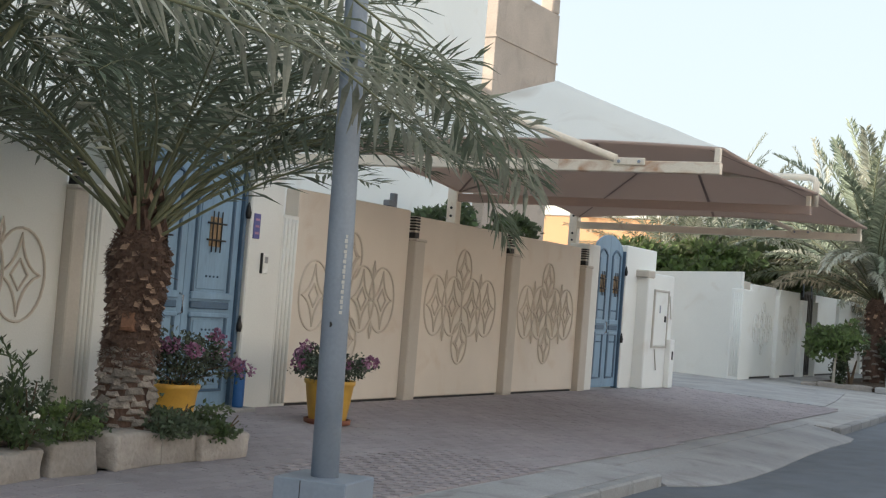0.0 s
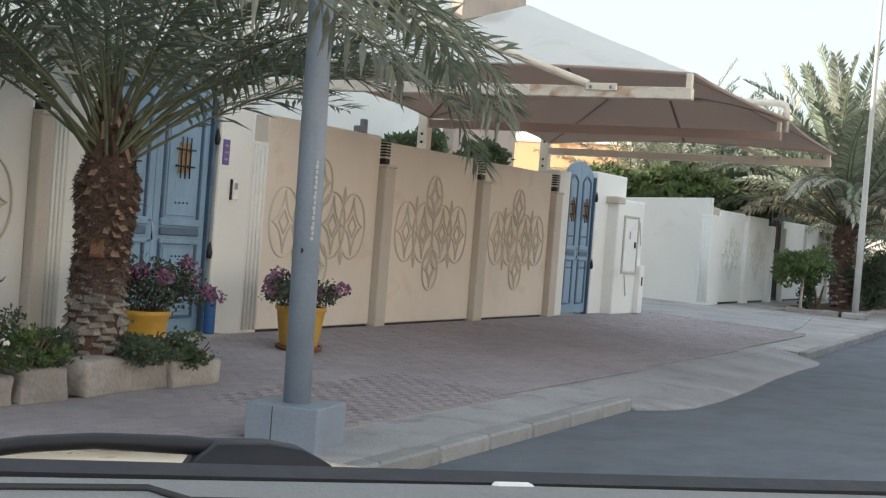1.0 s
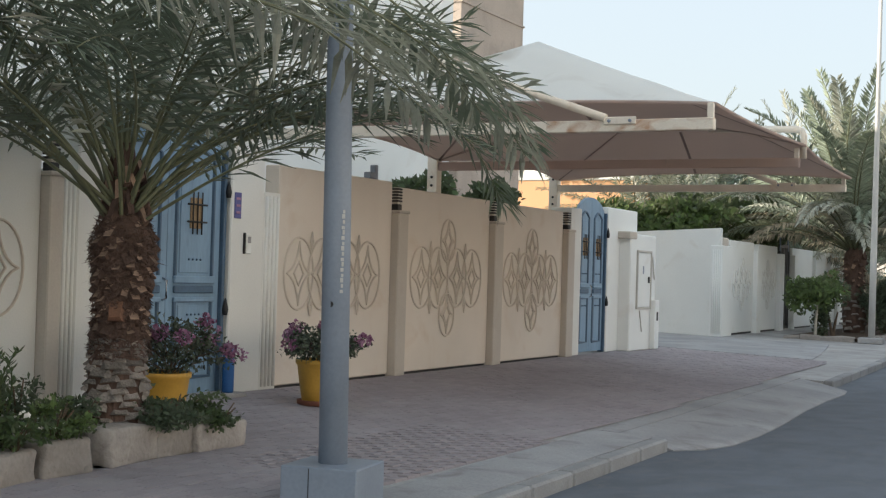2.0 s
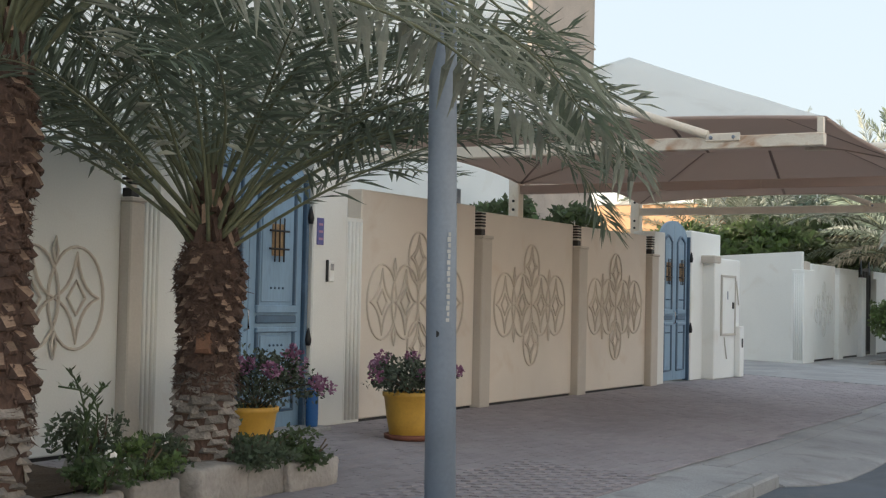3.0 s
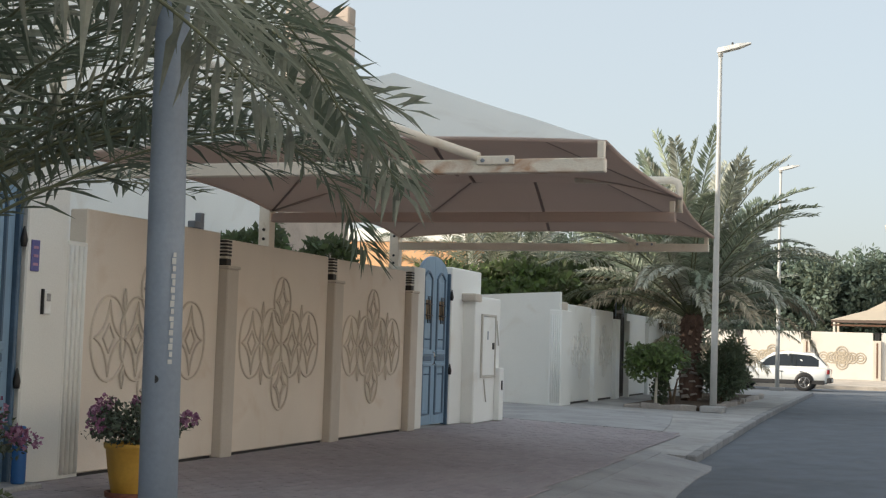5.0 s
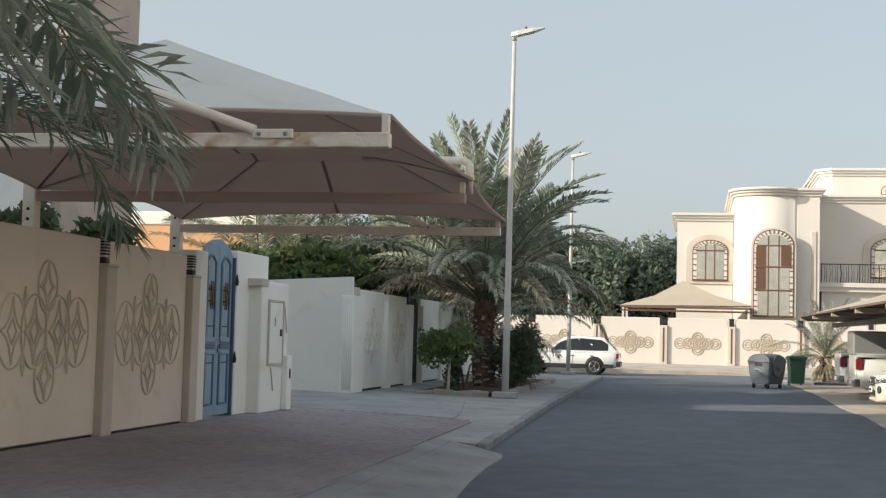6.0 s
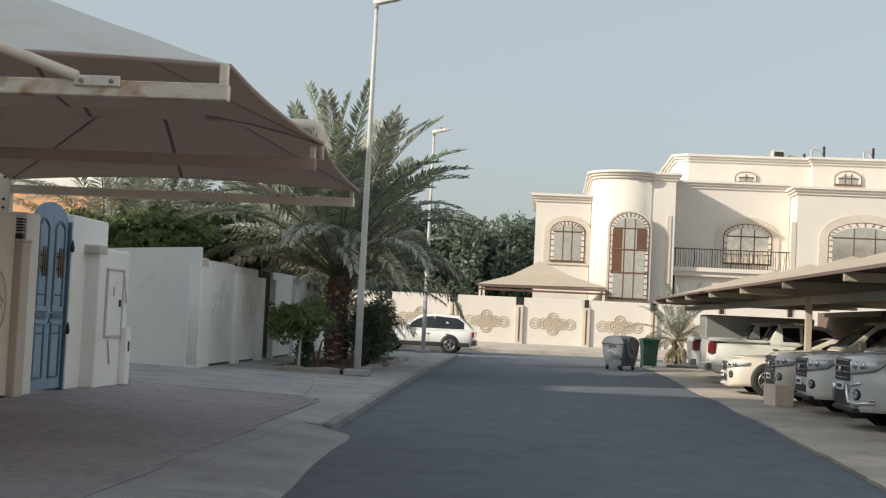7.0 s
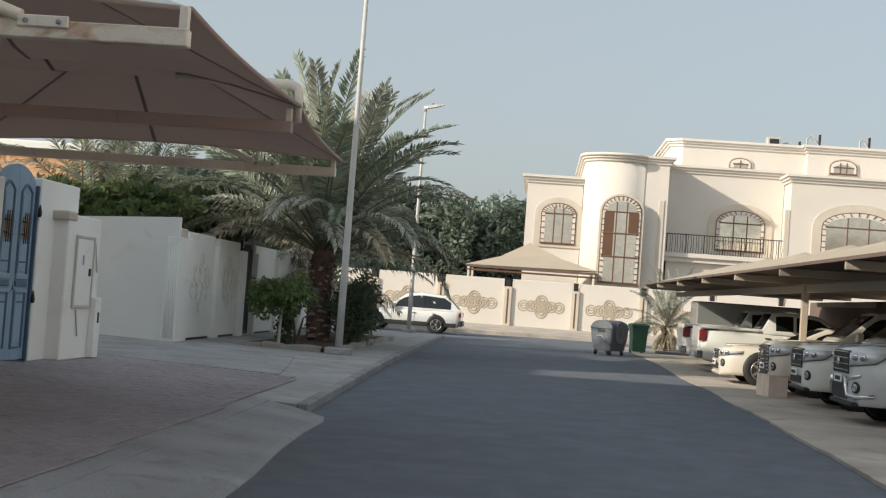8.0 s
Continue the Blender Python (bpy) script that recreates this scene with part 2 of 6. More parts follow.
# ---- mesh helpers ----
def mesh_of(name, bm, material, smooth=False):
    me = bpy.data.meshes.new(name)
    bm.to_mesh(me)
    bm.free()
    if smooth:
        for p in me.polygons:
            p.use_smooth = True
    for mm in (material if isinstance(material, (list, tuple)) else [material]):
        me.materials.append(mm)
    return me


def part(name, bm, material, parent=None, label="", smooth=False):
    ob = new(name, mesh_of(name, bm, material, smooth))
    if parent:
        ob.parent = parent
    if label:
        tagged(ob, label)
    return ob


def thing(name, label, category, group="", kind="", at=(0, 0, 0), rz=0.0):
    ob = new(name)
    ob.empty_display_size = 0.1
    ob.matrix_world = pose(*at, 0, 0, rz)
    return tagged(ob, label, category, group, kind)


def solid(name, bm, material, label, category, kind="", group="", smooth=False):
    return tagged(part(name, bm, material, None, "", smooth), label, category, group, kind)


def box(bm, x0, x1, y0, y1, z0, z1, bev=0.0, seg=1):
    b2 = bmesh.new()
    bmesh.ops.create_cube(b2, size=1)
    for v in b2.verts:
        v.co = Vector(((x0 + x1) / 2 + v.co.x * (x1 - x0), (y0 + y1) / 2 + v.co.y * (y1 - y0), (z0 + z1) / 2 + v.co.z * (z1 - z0)))
    if bev:
        bmesh.ops.bevel(b2, geom=b2.edges[:], offset=bev, segments=seg, affect="EDGES", profile=0.5)
    merge(bm, b2)
    return bm


def merge(bm, b2, m=None, mi=None):
    vs = [bm.verts.new(m @ v.co if m else v.co) for v in b2.verts]
    b2.verts.index_update()
    for f in b2.faces:
        nf = bm.faces.new([vs[v.index] for v in f.verts])
        nf.smooth = f.smooth
        nf.material_index = f.material_index if mi is None else mi
    b2.free()


def one_box(x0, x1, y0, y1, z0, z1, bev=0.0, seg=1):
    return box(bmesh.new(), x0, x1, y0, y1, z0, z1, bev, seg)


def tube(bm, pts, radii, n=8, cap=True, squash=1.0):
    """A round tube along points."""
    pts = [Vector(p) for p in pts]
    if isinstance(radii, (int, float)):
        radii = [radii] * len(pts)
    rings = []
    for i, p in enumerate(pts):
        d = (pts[min(i + 1, len(pts) - 1)] - pts[max(i - 1, 0)]).normalized()
        a = d.cross(Vector((0, 0, 1)))
        if a.length < 1e-3:
            a = Vector((1, 0, 0))
        a.normalize()
        b = a.cross(d)
        rings.append([bm.verts.new(p + radii[i] * (math.cos(2 * math.pi * k / n) * a + squash * math.sin(2 * math.pi * k / n) * b)) for k in range(n)])
    for r, s in zip(rings, rings[1:]):
        for k in range(n):
            bm.faces.new((r[k], r[(k + 1) % n], s[(k + 1) % n], s[k])).smooth = True
    if cap:
        bm.faces.new(rings[0][::-1])
        bm.faces.new(rings[-1])
    return bm


def lathe(bm, prof, n=24, c=(0, 0, 0), smooth=True):
    rings = [[bm.verts.new((c[0] + r * math.cos(2 * math.pi * k / n), c[1] + r * math.sin(2 * math.pi * k / n), c[2] + z)) for k in range(n)] for r, z in prof]
    for a, b in zip(rings, rings[1:]):
        for k in range(n):
            bm.faces.new((a[k], a[(k + 1) % n], b[(k + 1) % n], b[k])).smooth = smooth
    bm.faces.new(rings[0][::-1])
    bm.faces.new(rings[-1])
    return bm


def ribbon(bm, pts, normal, w, h):
    """A moulding of width w and height h along points that lie in a plane with that normal."""
    pts, nrm = [Vector(p) for p in pts], Vector(normal)
    rows = []
    for i, p in enumerate(pts):
        d = (pts[min(i + 1, len(pts) - 1)] - pts[max(i - 1, 0)]).normalized()
        s = d.cross(nrm).normalized() * w / 2
        rows.append([bm.verts.new(q) for q in (p - s, p - s * 0.5 + nrm * h, p + s * 0.5 + nrm * h, p + s)])
    for a, b in zip(rows, rows[1:]):
        for k in range(3):
            bm.faces.new((a[k], a[k + 1], b[k + 1], b[k]))
    for r in (rows[0], rows[-1]):
        bm.faces.new(r)
    return bm


def loft(bm, rings, close=True, cap=True, smooth=True, mi=0):
    vs = [[bm.verts.new(p) for p in r] for r in rings]
    n = len(vs[0])
    for a, b in zip(vs, vs[1:]):
        for k in range(n if close else n - 1):
            f = bm.faces.new((a[k], a[(k + 1) % n], b[(k + 1) % n], b[k]))
            f.smooth, f.material_index = smooth, mi
    if cap:
        for r in (vs[0][::-1], vs[-1]):
            bm.faces.new(r).material_index = mi
    return bm


# ---- ground, road and pavement ----
ROAD_Z = -0.13
bm = bmesh.new()
vs = [bm.verts.new(p) for p in ((-2500, -2500, -0.42), (2500, -2500, -0.42), (2500, 2500, -0.42), (-2500, 2500, -0.42))]
bm.faces.new(vs)
solid("ground", bm, M["sand"], "pale dusty sand stretching to the horizon", "ground", "structure")


def kerb_x(y):
    """Outer edge of the kerb along the street."""
    return 4.66 - 0.0225 * y if y < 12 else 4.39 - 0.0185 * (y - 12)


def fall(y):
    """Cross fall of the pavement, which eases out along the street."""
    return -0.048 * (1 - 0.75 * min(1, max(0, (y - 12) / 14)))


def pav(x, y):
    return fall(y) * max(0.0, x)


def road_z(x, y):
    left = pav(kerb_x(y), y) - 0.13
    return left + (ROAD_Z - left) * min(1, max(0, (x - 4.4) / 8))


Y_STEPS = [-70, -30, -12, -6, -2, 1, 3.85, 6, 9, 12, 13.2, 14, 17, 20, 24, 28, 34, 40, 47.5]
bm = bmesh.new()
loft(bm, [[(3.0, y, -0.6), (12.4, y, -0.6)] + [(x, y, road_z(x, y)) for x in (12.4, 10.5, 8.5, 6.5, 4.4, 3.0)] for y in Y_STEPS + [49.5, 58.5]], smooth=False)
solid("road", bm, M["asphalt"], "worn grey asphalt street with dusty patches", "road", "structure")
bm = bmesh.new()
box(bm, -70, 3.0, 49.5, 58.5, -0.6, ROAD_Z - 0.04)
box(bm, 12.4, 90, 49.5, 58.5, -0.6, ROAD_Z)
solid("road_crossing", bm, M["asphalt"], "worn grey asphalt side street", "road", "structure")
bm = bmesh.new()
edge = lambda y: 10.85 + 0.22 * noise.noise(Vector((y * 0.2, 3.3, 0))) + 0.05 * noise.noise(Vector((y * 1.7, 8.1, 0)))
loft(bm, [[(edge(y), y, -0.6), (24, y, -0.6), (24, y, ROAD_Z + 0.012), (edge(y) + 0.5, y, ROAD_Z + 0.012), (edge(y), y, ROAD_Z + 0.001)] for y in [-10 + 0.35 * k for k in range(162)]], smooth=False)
solid("parking_floor", bm, M["dust"], "dusty sunlit concrete parking strip", "pavement", "structure")

# pavement along the walls
bm = bmesh.new()
rings = []
for y in Y_STEPS:
    for dy in ((0,) if y not in (3.85, 13.2) else (-0.003, 0.003)):
        x = kerb_x(y) - 0.16
        if 3.85 < y + dy < 13.2:
            x = kerb_x(y) - 0.5
        rings.append([(-9, y + dy, -0.6), (x, y + dy, -0.6), (x, y + dy, pav(x, y) - 0.02), (0, y + dy, -0.02), (-9, y + dy, -0.02)])
loft(bm, rings, smooth=False)
solid("pavement", bm, M["concrete"], "pale concrete pavement with a smooth margin", "pavement", "structure")

# sloping concrete apron where the kerb drops
bm = bmesh.new()
rings = []
for y, xo in ((3.87, 4.62), (4.1, 4.86), (4.6, 5.02), (5.6, 5.04), (7.0, 4.98), (9.0, 4.82), (10.8, 4.74), (12.2, 4.74), (12.8, 4.66), (13.1, 4.5), (13.18, 4.38)):
    xi = kerb_x(y) - 0.52
    zi, zo = pav(xi, y) - 0.012, road_z(xo, y) + 0.012
    rings.append([(xi, y, -0.6), (xo, y, -0.6), (xo, y, zo), (xo - 0.08, y, zo + 0.022), ((xi + xo) / 2, y, (zi + zo) / 2 + 0.012), (xi, y, zi)])
loft(bm, rings, smooth=False)
solid("apron", bm, M["apron"], "rough sloping concrete apron from pavement to street", "pavement", "structure")

# grey margin between paving and kerb, and the next plot's driveway
bm = bmesh.new()
loft(bm, [[(x, y, pav(x, y) - 0.06) for x in (kerb_x(y) - 0.75, kerb_x(y) - 0.525)] + [(x, y, pav(x, y) - 0.006) for x in (kerb_x(y) - 0.525, kerb_x(y) - 0.75)] for y in (3.86, 6, 9, 12, 13.19)], smooth=False)
loft(bm, [[(x, y, pav(x, y) - 0.06) for x in (kerb_x(y) - 0.75, kerb_x(y) - 0.165)] + [(x, y, pav(x, y) - 0.006) for x in (kerb_x(y) - 0.165, kerb_x(y) - 0.75)] for y in (-12, -6, -2, 1, 3.84)], smooth=False)
solid("pavement_margin", bm, M["apron"], "weathered grey concrete margin along the kerb", "pavement", "structure")
bm = bmesh.new()
loft(bm, [[(-3.5, y, -0.04), (x, y, pav(x, y) - 0.05), (x, y, pav(x, y) - 0.008), (0, y, -0.008), (-3.5, y, -0.008)] for y, x in ((17.6, 3.1), (19.5, 2.9), (21.5, 2.6), (23.4, 2.3))], smooth=False)
solid("driveway", bm, M["apron"], "grey concrete driveway of the next plot", "pavement", "structure")

# kerb stones
kerb = thing("kerb", "grey concrete kerb stones along the street", "kerb", kind="structure")
kerb_mesh = mesh_of("kerb_stone", one_box(-0.16, 0, 0.008, 0.892, -0.3, 0, 0.02), M["kerb"])
ys = [3.85 - 0.9 * (i + 1) for i in range(20)] + [13.22 + 0.9 * i for i in range(38)]
for y in ys:
    ob = new("kerb_stone", kerb_mesh)
    ob.parent = kerb
    slope = math.degrees(math.atan2(kerb_x(y + 0.9) - kerb_x(y), 0.9))
    tilt = math.degrees(math.atan2(pav(4.5, y + 0.9) - pav(4.5, y), 0.9))
    ob.matrix_basis = pose(kerb_x(y), y, pav(kerb_x(y), y) + random.uniform(-0.006, 0.004), tilt, 0, -slope)

# raised far pavement in front of the villa wall
bm = bmesh.new()
loft(bm, [[(-70, y, -0.35), (90, y, -0.35), (90, y, z), (-70, y, z)] for y, z in ((58.5, 0.0), (66.5, 0.21), (140, 0.3))], smooth=False)
solid("pavement_far", bm, M["dust"], "dusty raised pavement across the junction", "pavement", "structure")

# ---- garden walls of the first house ----
wall_front = thing("wall_front", "cream rendered garden wall with relief motifs", "wall", kind="structure")


def arc(cu, cv, a, b, t0=0, t1=360, n=28):
    return [(cu + a * math.cos(radians(t0 + (t1 - t0) * i / n)), cv + b * math.sin(radians(t0 + (t1 - t0) * i / n))) for i in range(n + 1)]


def star(cu, cv, a, b, k=0.28, n=5):
    pts = []
    tips = [(a, 0), (0, b), (-a, 0), (0, -b), (a, 0)]
    for (x0, y0), (x1, y1) in zip(tips, tips[1:]):
        mx, my = (x0 + x1) * 0.5 * k * 1.2, (y0 + y1) * 0.5 * k * 1.2
        for i in range(n):
            t = i / n
            pts.append((cu + (1 - t) ** 2 * x0 + 2 * t * (1 - t) * mx + t * t * x1, cv + (1 - t) ** 2 * y0 + 2 * t * (1 - t) * my + t * t * y1))
    return pts + [pts[0]]


def motif(parent, m, material, scale=1.0, w=0.026, h=0.018):
    """Relief of interlaced ovals; m places the (u, v, 0) plane."""
    bm = bmesh.new()
    lines = []
    for cu, cv, a, b in ((-0.79, 0, 0.31, 0.42), (0.79, 0, 0.31, 0.42), (0, 0.52, 0.23, 0.30), (0, -0.52, 0.23, 0.30), (-0.29, 0, 0.30, 0.42), (0.29, 0, 0.30, 0.42)):
        lines.append(arc(cu, cv, a, b))
        lines.append(star(cu, cv, a * 0.82, b * 0.88))
        lines.append([(cu + x * 0.10, cv + y * 0.14) for x, y in ((1, 0), (0, 1), (-1, 0), (0, -1), (1, 0))])
    for su in (-1, 1):
        for sv in (-1, 1):
            lines.append([(su * 0.54, sv * 0.28), (su * 0.515, sv * 0.38), (su * 0.54, sv * 0.49), (su * 0.565, sv * 0.38), (su * 0.54, sv * 0.28)])
    for i, line in enumerate(lines):
        lift = 0.0006 * i
        b2 = bmesh.new()
        ribbon(b2, [(u * scale, v * scale, lift) for u, v in line], (0, 0, 1), w, h)
        merge(bm, b2)
    ob = part("motif", bm, material, parent)
    ob.matrix_basis = m
    return ob


WALL_MAP = Matrix(((0, 0, 1, 0), (1, 0, 0, 0), (0, 1, 0, 0), (0, 0, 0, 1)))       # u -> y, v -> z, out -> +x
TOP = 2.48
panels = [(-12.0, -9.37, 2.53), (-8.89, -6.28, 2.53), (-5.8, -3.19, 2.53), (-2.71, -0.11, 2.53), (3.65, 6.28, TOP + 0.05), (6.54, 9.30, TOP - 0.01), (9.60, 12.25, TOP - 0.02)]
for y0, y1, top in panels:
    part("panel", one_box(-0.2, 0, y0, y1, 0.02, top, 0.012), M["peach" if y0 > 3 else "cream"], wall_front)
    part("plinth_gap", one_box(-0.17, -0.03, y0, y1, -0.02, 0.02), M["black"], wall_front, "dark gap under the wall panel")
for c, z in ((-1.41, 1.29), (-4.5, 1.29), (-7.6, 1.29), (4.88, 1.30), (7.92, 1.29), (10.93, 1.285)):
    motif(wall_front, Matrix.Translation((0.001, c, z)) @ WALL_MAP, M["groove"])
pillar_ys = (-9.37, -6.28, -3.19, -0.11, 6.28, 9.30, 12.25)
for y in pillar_ys:
    w = 0.18 if y == -0.11 else 0.48 if y < 0 else 0.27 if y < 9 else 0.30
    bm = bmesh.new()
    box(bm, -0.24, 0.11, y, y + w, -0.01, 2.12, 0.012)
    box(bm, -0.26, 0.125, y - 0.012, y + w + 0.012, 2.12, 2.16, 0.01)
    part("pillar", bm, M["taupe"], wall_front)


def fluted(y0, y1, top):
    bm = bmesh.new()
    box(bm, -0.2, 0.02, y0, y1, -0.01, top, 0.01)
    n = 4
    s = (y1 - y0) / (n + 0.5)
    for k in range(n):
        y = y0 + s * (k + 0.45)
        tube(bm, [(0.022, y + s * 0.3, 0.03), (0.022, y + s * 0.3, top - 0.04)], s * 0.33, 8)
    return part("fluted_pilaster", bm, M["cream"], wall_front)


fluted(0.07, 0.33, 2.2)
fluted(3.32, 3.65, 2.2)
part("gate_post", one_box(-0.35, 0.03, 0.33, 0.79, -0.01, 2.95, 0.015), M["cream"], wall_front)
part("gate_post", one_box(-0.35, 0.03, 2.70, 3.32, -0.01, 2.95, 0.015), M["cream"], wall_front)
part("gate_post", one_box(-0.35, 0.03, 12.55, 13.05, -0.01, 2.55, 0.015), M["cream"], wall_front)
part("lintel_beam", one_box(-0.35, 0.02, 0.79, 2.70, 2.83, 2.95, 0.012), M["cream"], wall_front)
part("gate_post", one_box(-0.35, 0.02, 14.42, 16.05, -0.01, 2.66, 0.015), M["white"], wall_front, "white rendered gate post")
bm = one_box(-0.3, 0.25, 15.05, 16.55, -0.01, 2.2, 0.02)
part("meter_housing", bm, M["white"], wall_front, "white rendered meter housing")
part("housing_ledge", one_box(-0.05, 0.27, 14.95, 15.35, 2.1, 2.24, 0.02), M["taupe"], wall_front)

# meter cabinet door and pipe box
cab = thing("meter_cabinet", "white metal meter cabinet set in the wall", "cabinet")
part("door", one_box(0.25, 0.268, 15.42, 16.18, 0.82, 1.86, 0.006), M["white"], cab)
bm = bmesh.new()
for a in ((15.38, 15.42, 0.78, 1.90), (16.18, 16.22, 0.78, 1.90)):
    box(bm, 0.25, 0.285, a[0], a[1], a[2], a[3], 0.004)
for a in ((0.78, 0.82), (1.86, 1.90)):
    box(bm, 0.25, 0.285, 15.42, 16.18, a[0], a[1], 0.004)
part("frame", bm, M["ac"], cab)
part("latch", one_box(0.268, 0.29, 16.02, 16.1, 1.28, 1.4, 0.006), M["black"], cab)
part("label_bar", one_box(0.268, 0.272, 15.72, 15.78, 1.45, 1.6), M["pole"], cab)
pipe = thing("service_box", "white narrow service box on the wall", "box")
part("body", one_box(0.25, 0.36, 16.25, 16.5, 0.0, 0.95, 0.012), M["white"], pipe)
part("lock", one_box(0.36, 0.375, 16.34, 16.4, 0.55, 0.72, 0.005), M["black"], pipe)
part("brace", tube(bmesh.new(), [(0.26, 15.6, 0.75), (0.27, 15.72, 0.35)], 0.012, 6), M["ac"], pipe)
part("brace", tube(bmesh.new(), [(0.26, 16.3, 1.8), (0.27, 16.42, 1.35)], 0.012, 6), M["ac"], pipe)


# ---- gates ----
def gate(y0, y1, z_side, z_mid, label):
    g = thing("gate", label, "gate", "blue gates")
    w = (y1 - y0) / 2
    yc = (y0 + y1) / 2
    for ya, yb in ((y0 - 0.05, y0), (y1, y1 + 0.05)):
        part("frame", one_box(-0.12, 0.0, ya, yb, 0.0, z_side, 0.008), M["blue_dark"], g)
    arch = lambda y: z_side + (z_mid - z_side) * max(0.0, 1 - ((y - yc) / w) ** 2) ** 0.7
    for s in (0, 1):
        a, b = (y0 + 0.006, yc - 0.004) if s == 0 else (yc + 0.004, y1 - 0.006)
        bm = bmesh.new()
        n = 10
        ring = [(a, 0.03), (b, 0.03)] + [(b - (b - a) * i / n, arch(b - (b - a) * i / n)) for i in range(n + 1)]
        loft(bm, [[(x, y, z) for y, z in ring] for x in (-0.1, -0.05)], smooth=False)
        leaf = part("leaf", bm, M["blue"], g)
        ia, ib = a + 0.13, b - 0.13
        # raised panel mouldings
        for z0, z1, top_arch in ((0.2, 1.0, False), (1.22, z_side - 0.12, True)):
            bm = bmesh.new()
            outer = [(ia, z0), (ib, z0), (ib, z1)]
            outer += [(ib - (ib - ia) * i / 8, z1 + (0.1 * math.sin(math.pi * i / 8) if top_arch else 0)) for i in range(1, 8)] + [(ia, z1), (ia, z0)]
            ribbon(bm, [(-0.05, y, z) for y, z in outer], (1, 0, 0), 0.05, 0.022)
            part("moulding", bm, M["blue_dark"], leaf)
            part("panel", one_box(-0.05, -0.038, ia + 0.06, ib - 0.06, z0 + 0.06, z1 - 0.05, 0.006), M["blue"], leaf)
            part("ledge", one_box(-0.05, -0.012, ia - 0.03, ib + 0.03, z1 - 0.02 if not top_arch else z0 - 0.05, (z1 if not top_arch else z0) + 0.03, 0.01), M["blue"], leaf)
        bm = bmesh.new()
        box(bm, -0.05, -0.022, ia - 0.02, ib + 0.02, 1.07, 1.15, 0.01)
        part("rail", bm, M["blue_dark"], leaf)
        for z in (0.85, 1.42):
            for k in range(4):
                bm = lathe(bmesh.new(), [(0.012, 0), (0.012, 0.01), (0.006, 0.016)], 8, (0, 0, 0))
                for v in bm.verts:
                    v.co = Vector((-0.038 + v.co.z, (ia + ib) / 2 + (k - 1.5) * 0.065 + v.co.x, z + v.co.y))
                part("stud", bm, M["blue_dark"], leaf)
        # bronze viewing grille
        yc2, zc2 = (ia + ib) / 2, 1.90
        bm = bmesh.new()
        box(bm, -0.04, -0.024, yc2 - 0.10, yc2 + 0.10, zc2 - 0.16, zc2 + 0.16, 0.006)
        part("grille_plate", bm, M["rust_bronze"], leaf)
        bm = bmesh.new()
        for k in (-1, 0, 1):
            tube(bm, [(-0.012, yc2 + k * 0.075, zc2 - 0.22), (-0.012, yc2 + k * 0.075, zc2 + 0.22)], 0.008, 6)
        for k in (-1, 1):
            tube(bm, [(-0.014, yc2 - 0.16, zc2 + k * 0.09), (-0.014, yc2 + 0.16, zc2 + k * 0.09)], 0.011, 6)
        part("grille", bm, M["black"], leaf)
    for z in (0.9, 2.15):
        part("hinge", lathe(bmesh.new(), [(0.025, -0.06), (0.035, 0), (0.022, 0.06), (0.008, 0.12)], 8, (0.02, y1 + 0.04, z)), M["black"], g)
    part("handle", tube(bmesh.new(), [(-0.05, yc - 0.05, 1.0), (0.0, yc - 0.05, 1.02), (0.0, yc - 0.05, 1.2), (-0.05, yc - 0.05, 1.22)], 0.012, 6), M["chrome"], g)
    return g


gate(0.85, 2.62, 2.60, 2.80, "tall blue painted double metal gate with bronze grilles")
gate(13.08, 14.38, 2.54, 2.79, "blue painted double metal gate with arched top")
solid("step", one_box(-0.05, 0.28, 0.8, 2.75, -0.05, 0.03, 0.015), M["concrete"], "low pale concrete threshold at the gate", "step", "structure")

# plaque, bell, lamps
pl = thing("wall_plaque", "small indigo enamel plaque with pale bars", "plaque")
part("plate", one_box(0.03, 0.042, 2.75, 2.87, 1.88, 2.16, 0.004), M["plaque"], pl)
for i in range(3):
    part("bar", one_box(0.042, 0.045, 2.775, 2.845, 1.93 + 0.075 * i, 1.955 + 0.075 * i), M["petal_pale"], pl)
be = thing("door_bell", "white intercom with dark side on the gate post", "intercom")
part("body", one_box(0.03, 0.065, 2.95, 3.05, 1.5, 1.72, 0.01), M["white"], be)
part("speaker", one_box(0.065, 0.07, 2.97, 3.03, 1.62, 1.69, 0.002), M["concrete"], be)
part("back", one_box(0.03, 0.06, 2.93, 2.95, 1.5, 1.73, 0.004), M["black"], be)


def wall_lamp(y, h=0.3):
    g = thing("wall_lamp", "black louvred lantern on a wall pillar", "lamp", "pillar lanterns", at=(0.02, y, 2.16))
    g.scale = (0.72, 0.72, 1.0)
    part("core", one_box(-0.05, 0.05, -0.05, 0.05, 0.0, h, 0.01), M["lamp_glass"], g)
    part("base", one_box(-0.075, 0.075, -0.075, 0.075, 0.0, 0.08, 0.01), M["black"], g)
    for k in range(5):
        z = 0.11 + k * (h - 0.12) / 4.6
        part("louvre", one_box(-0.08, 0.08, -0.08, 0.08, z, z + 0.022, 0.006), M["black"], g)
    return g


for y in (-3.0, -0.02, 6.36, 9.36, 12.36):
    wall_lamp(y)

# grey camera bracket on the wall top
cb = thing("bracket_lamp", "grey metal spotlight bracket on the wall top", "spotlight")
part("stem", one_box(-0.13, -0.05, 5.9, 5.98, 2.45, 2.72, 0.008), M["pole"], cb)
part("head", one_box(-0.14, -0.04, 5.76, 5.9, 2.54, 2.62, 0.01), M["pole"], cb)

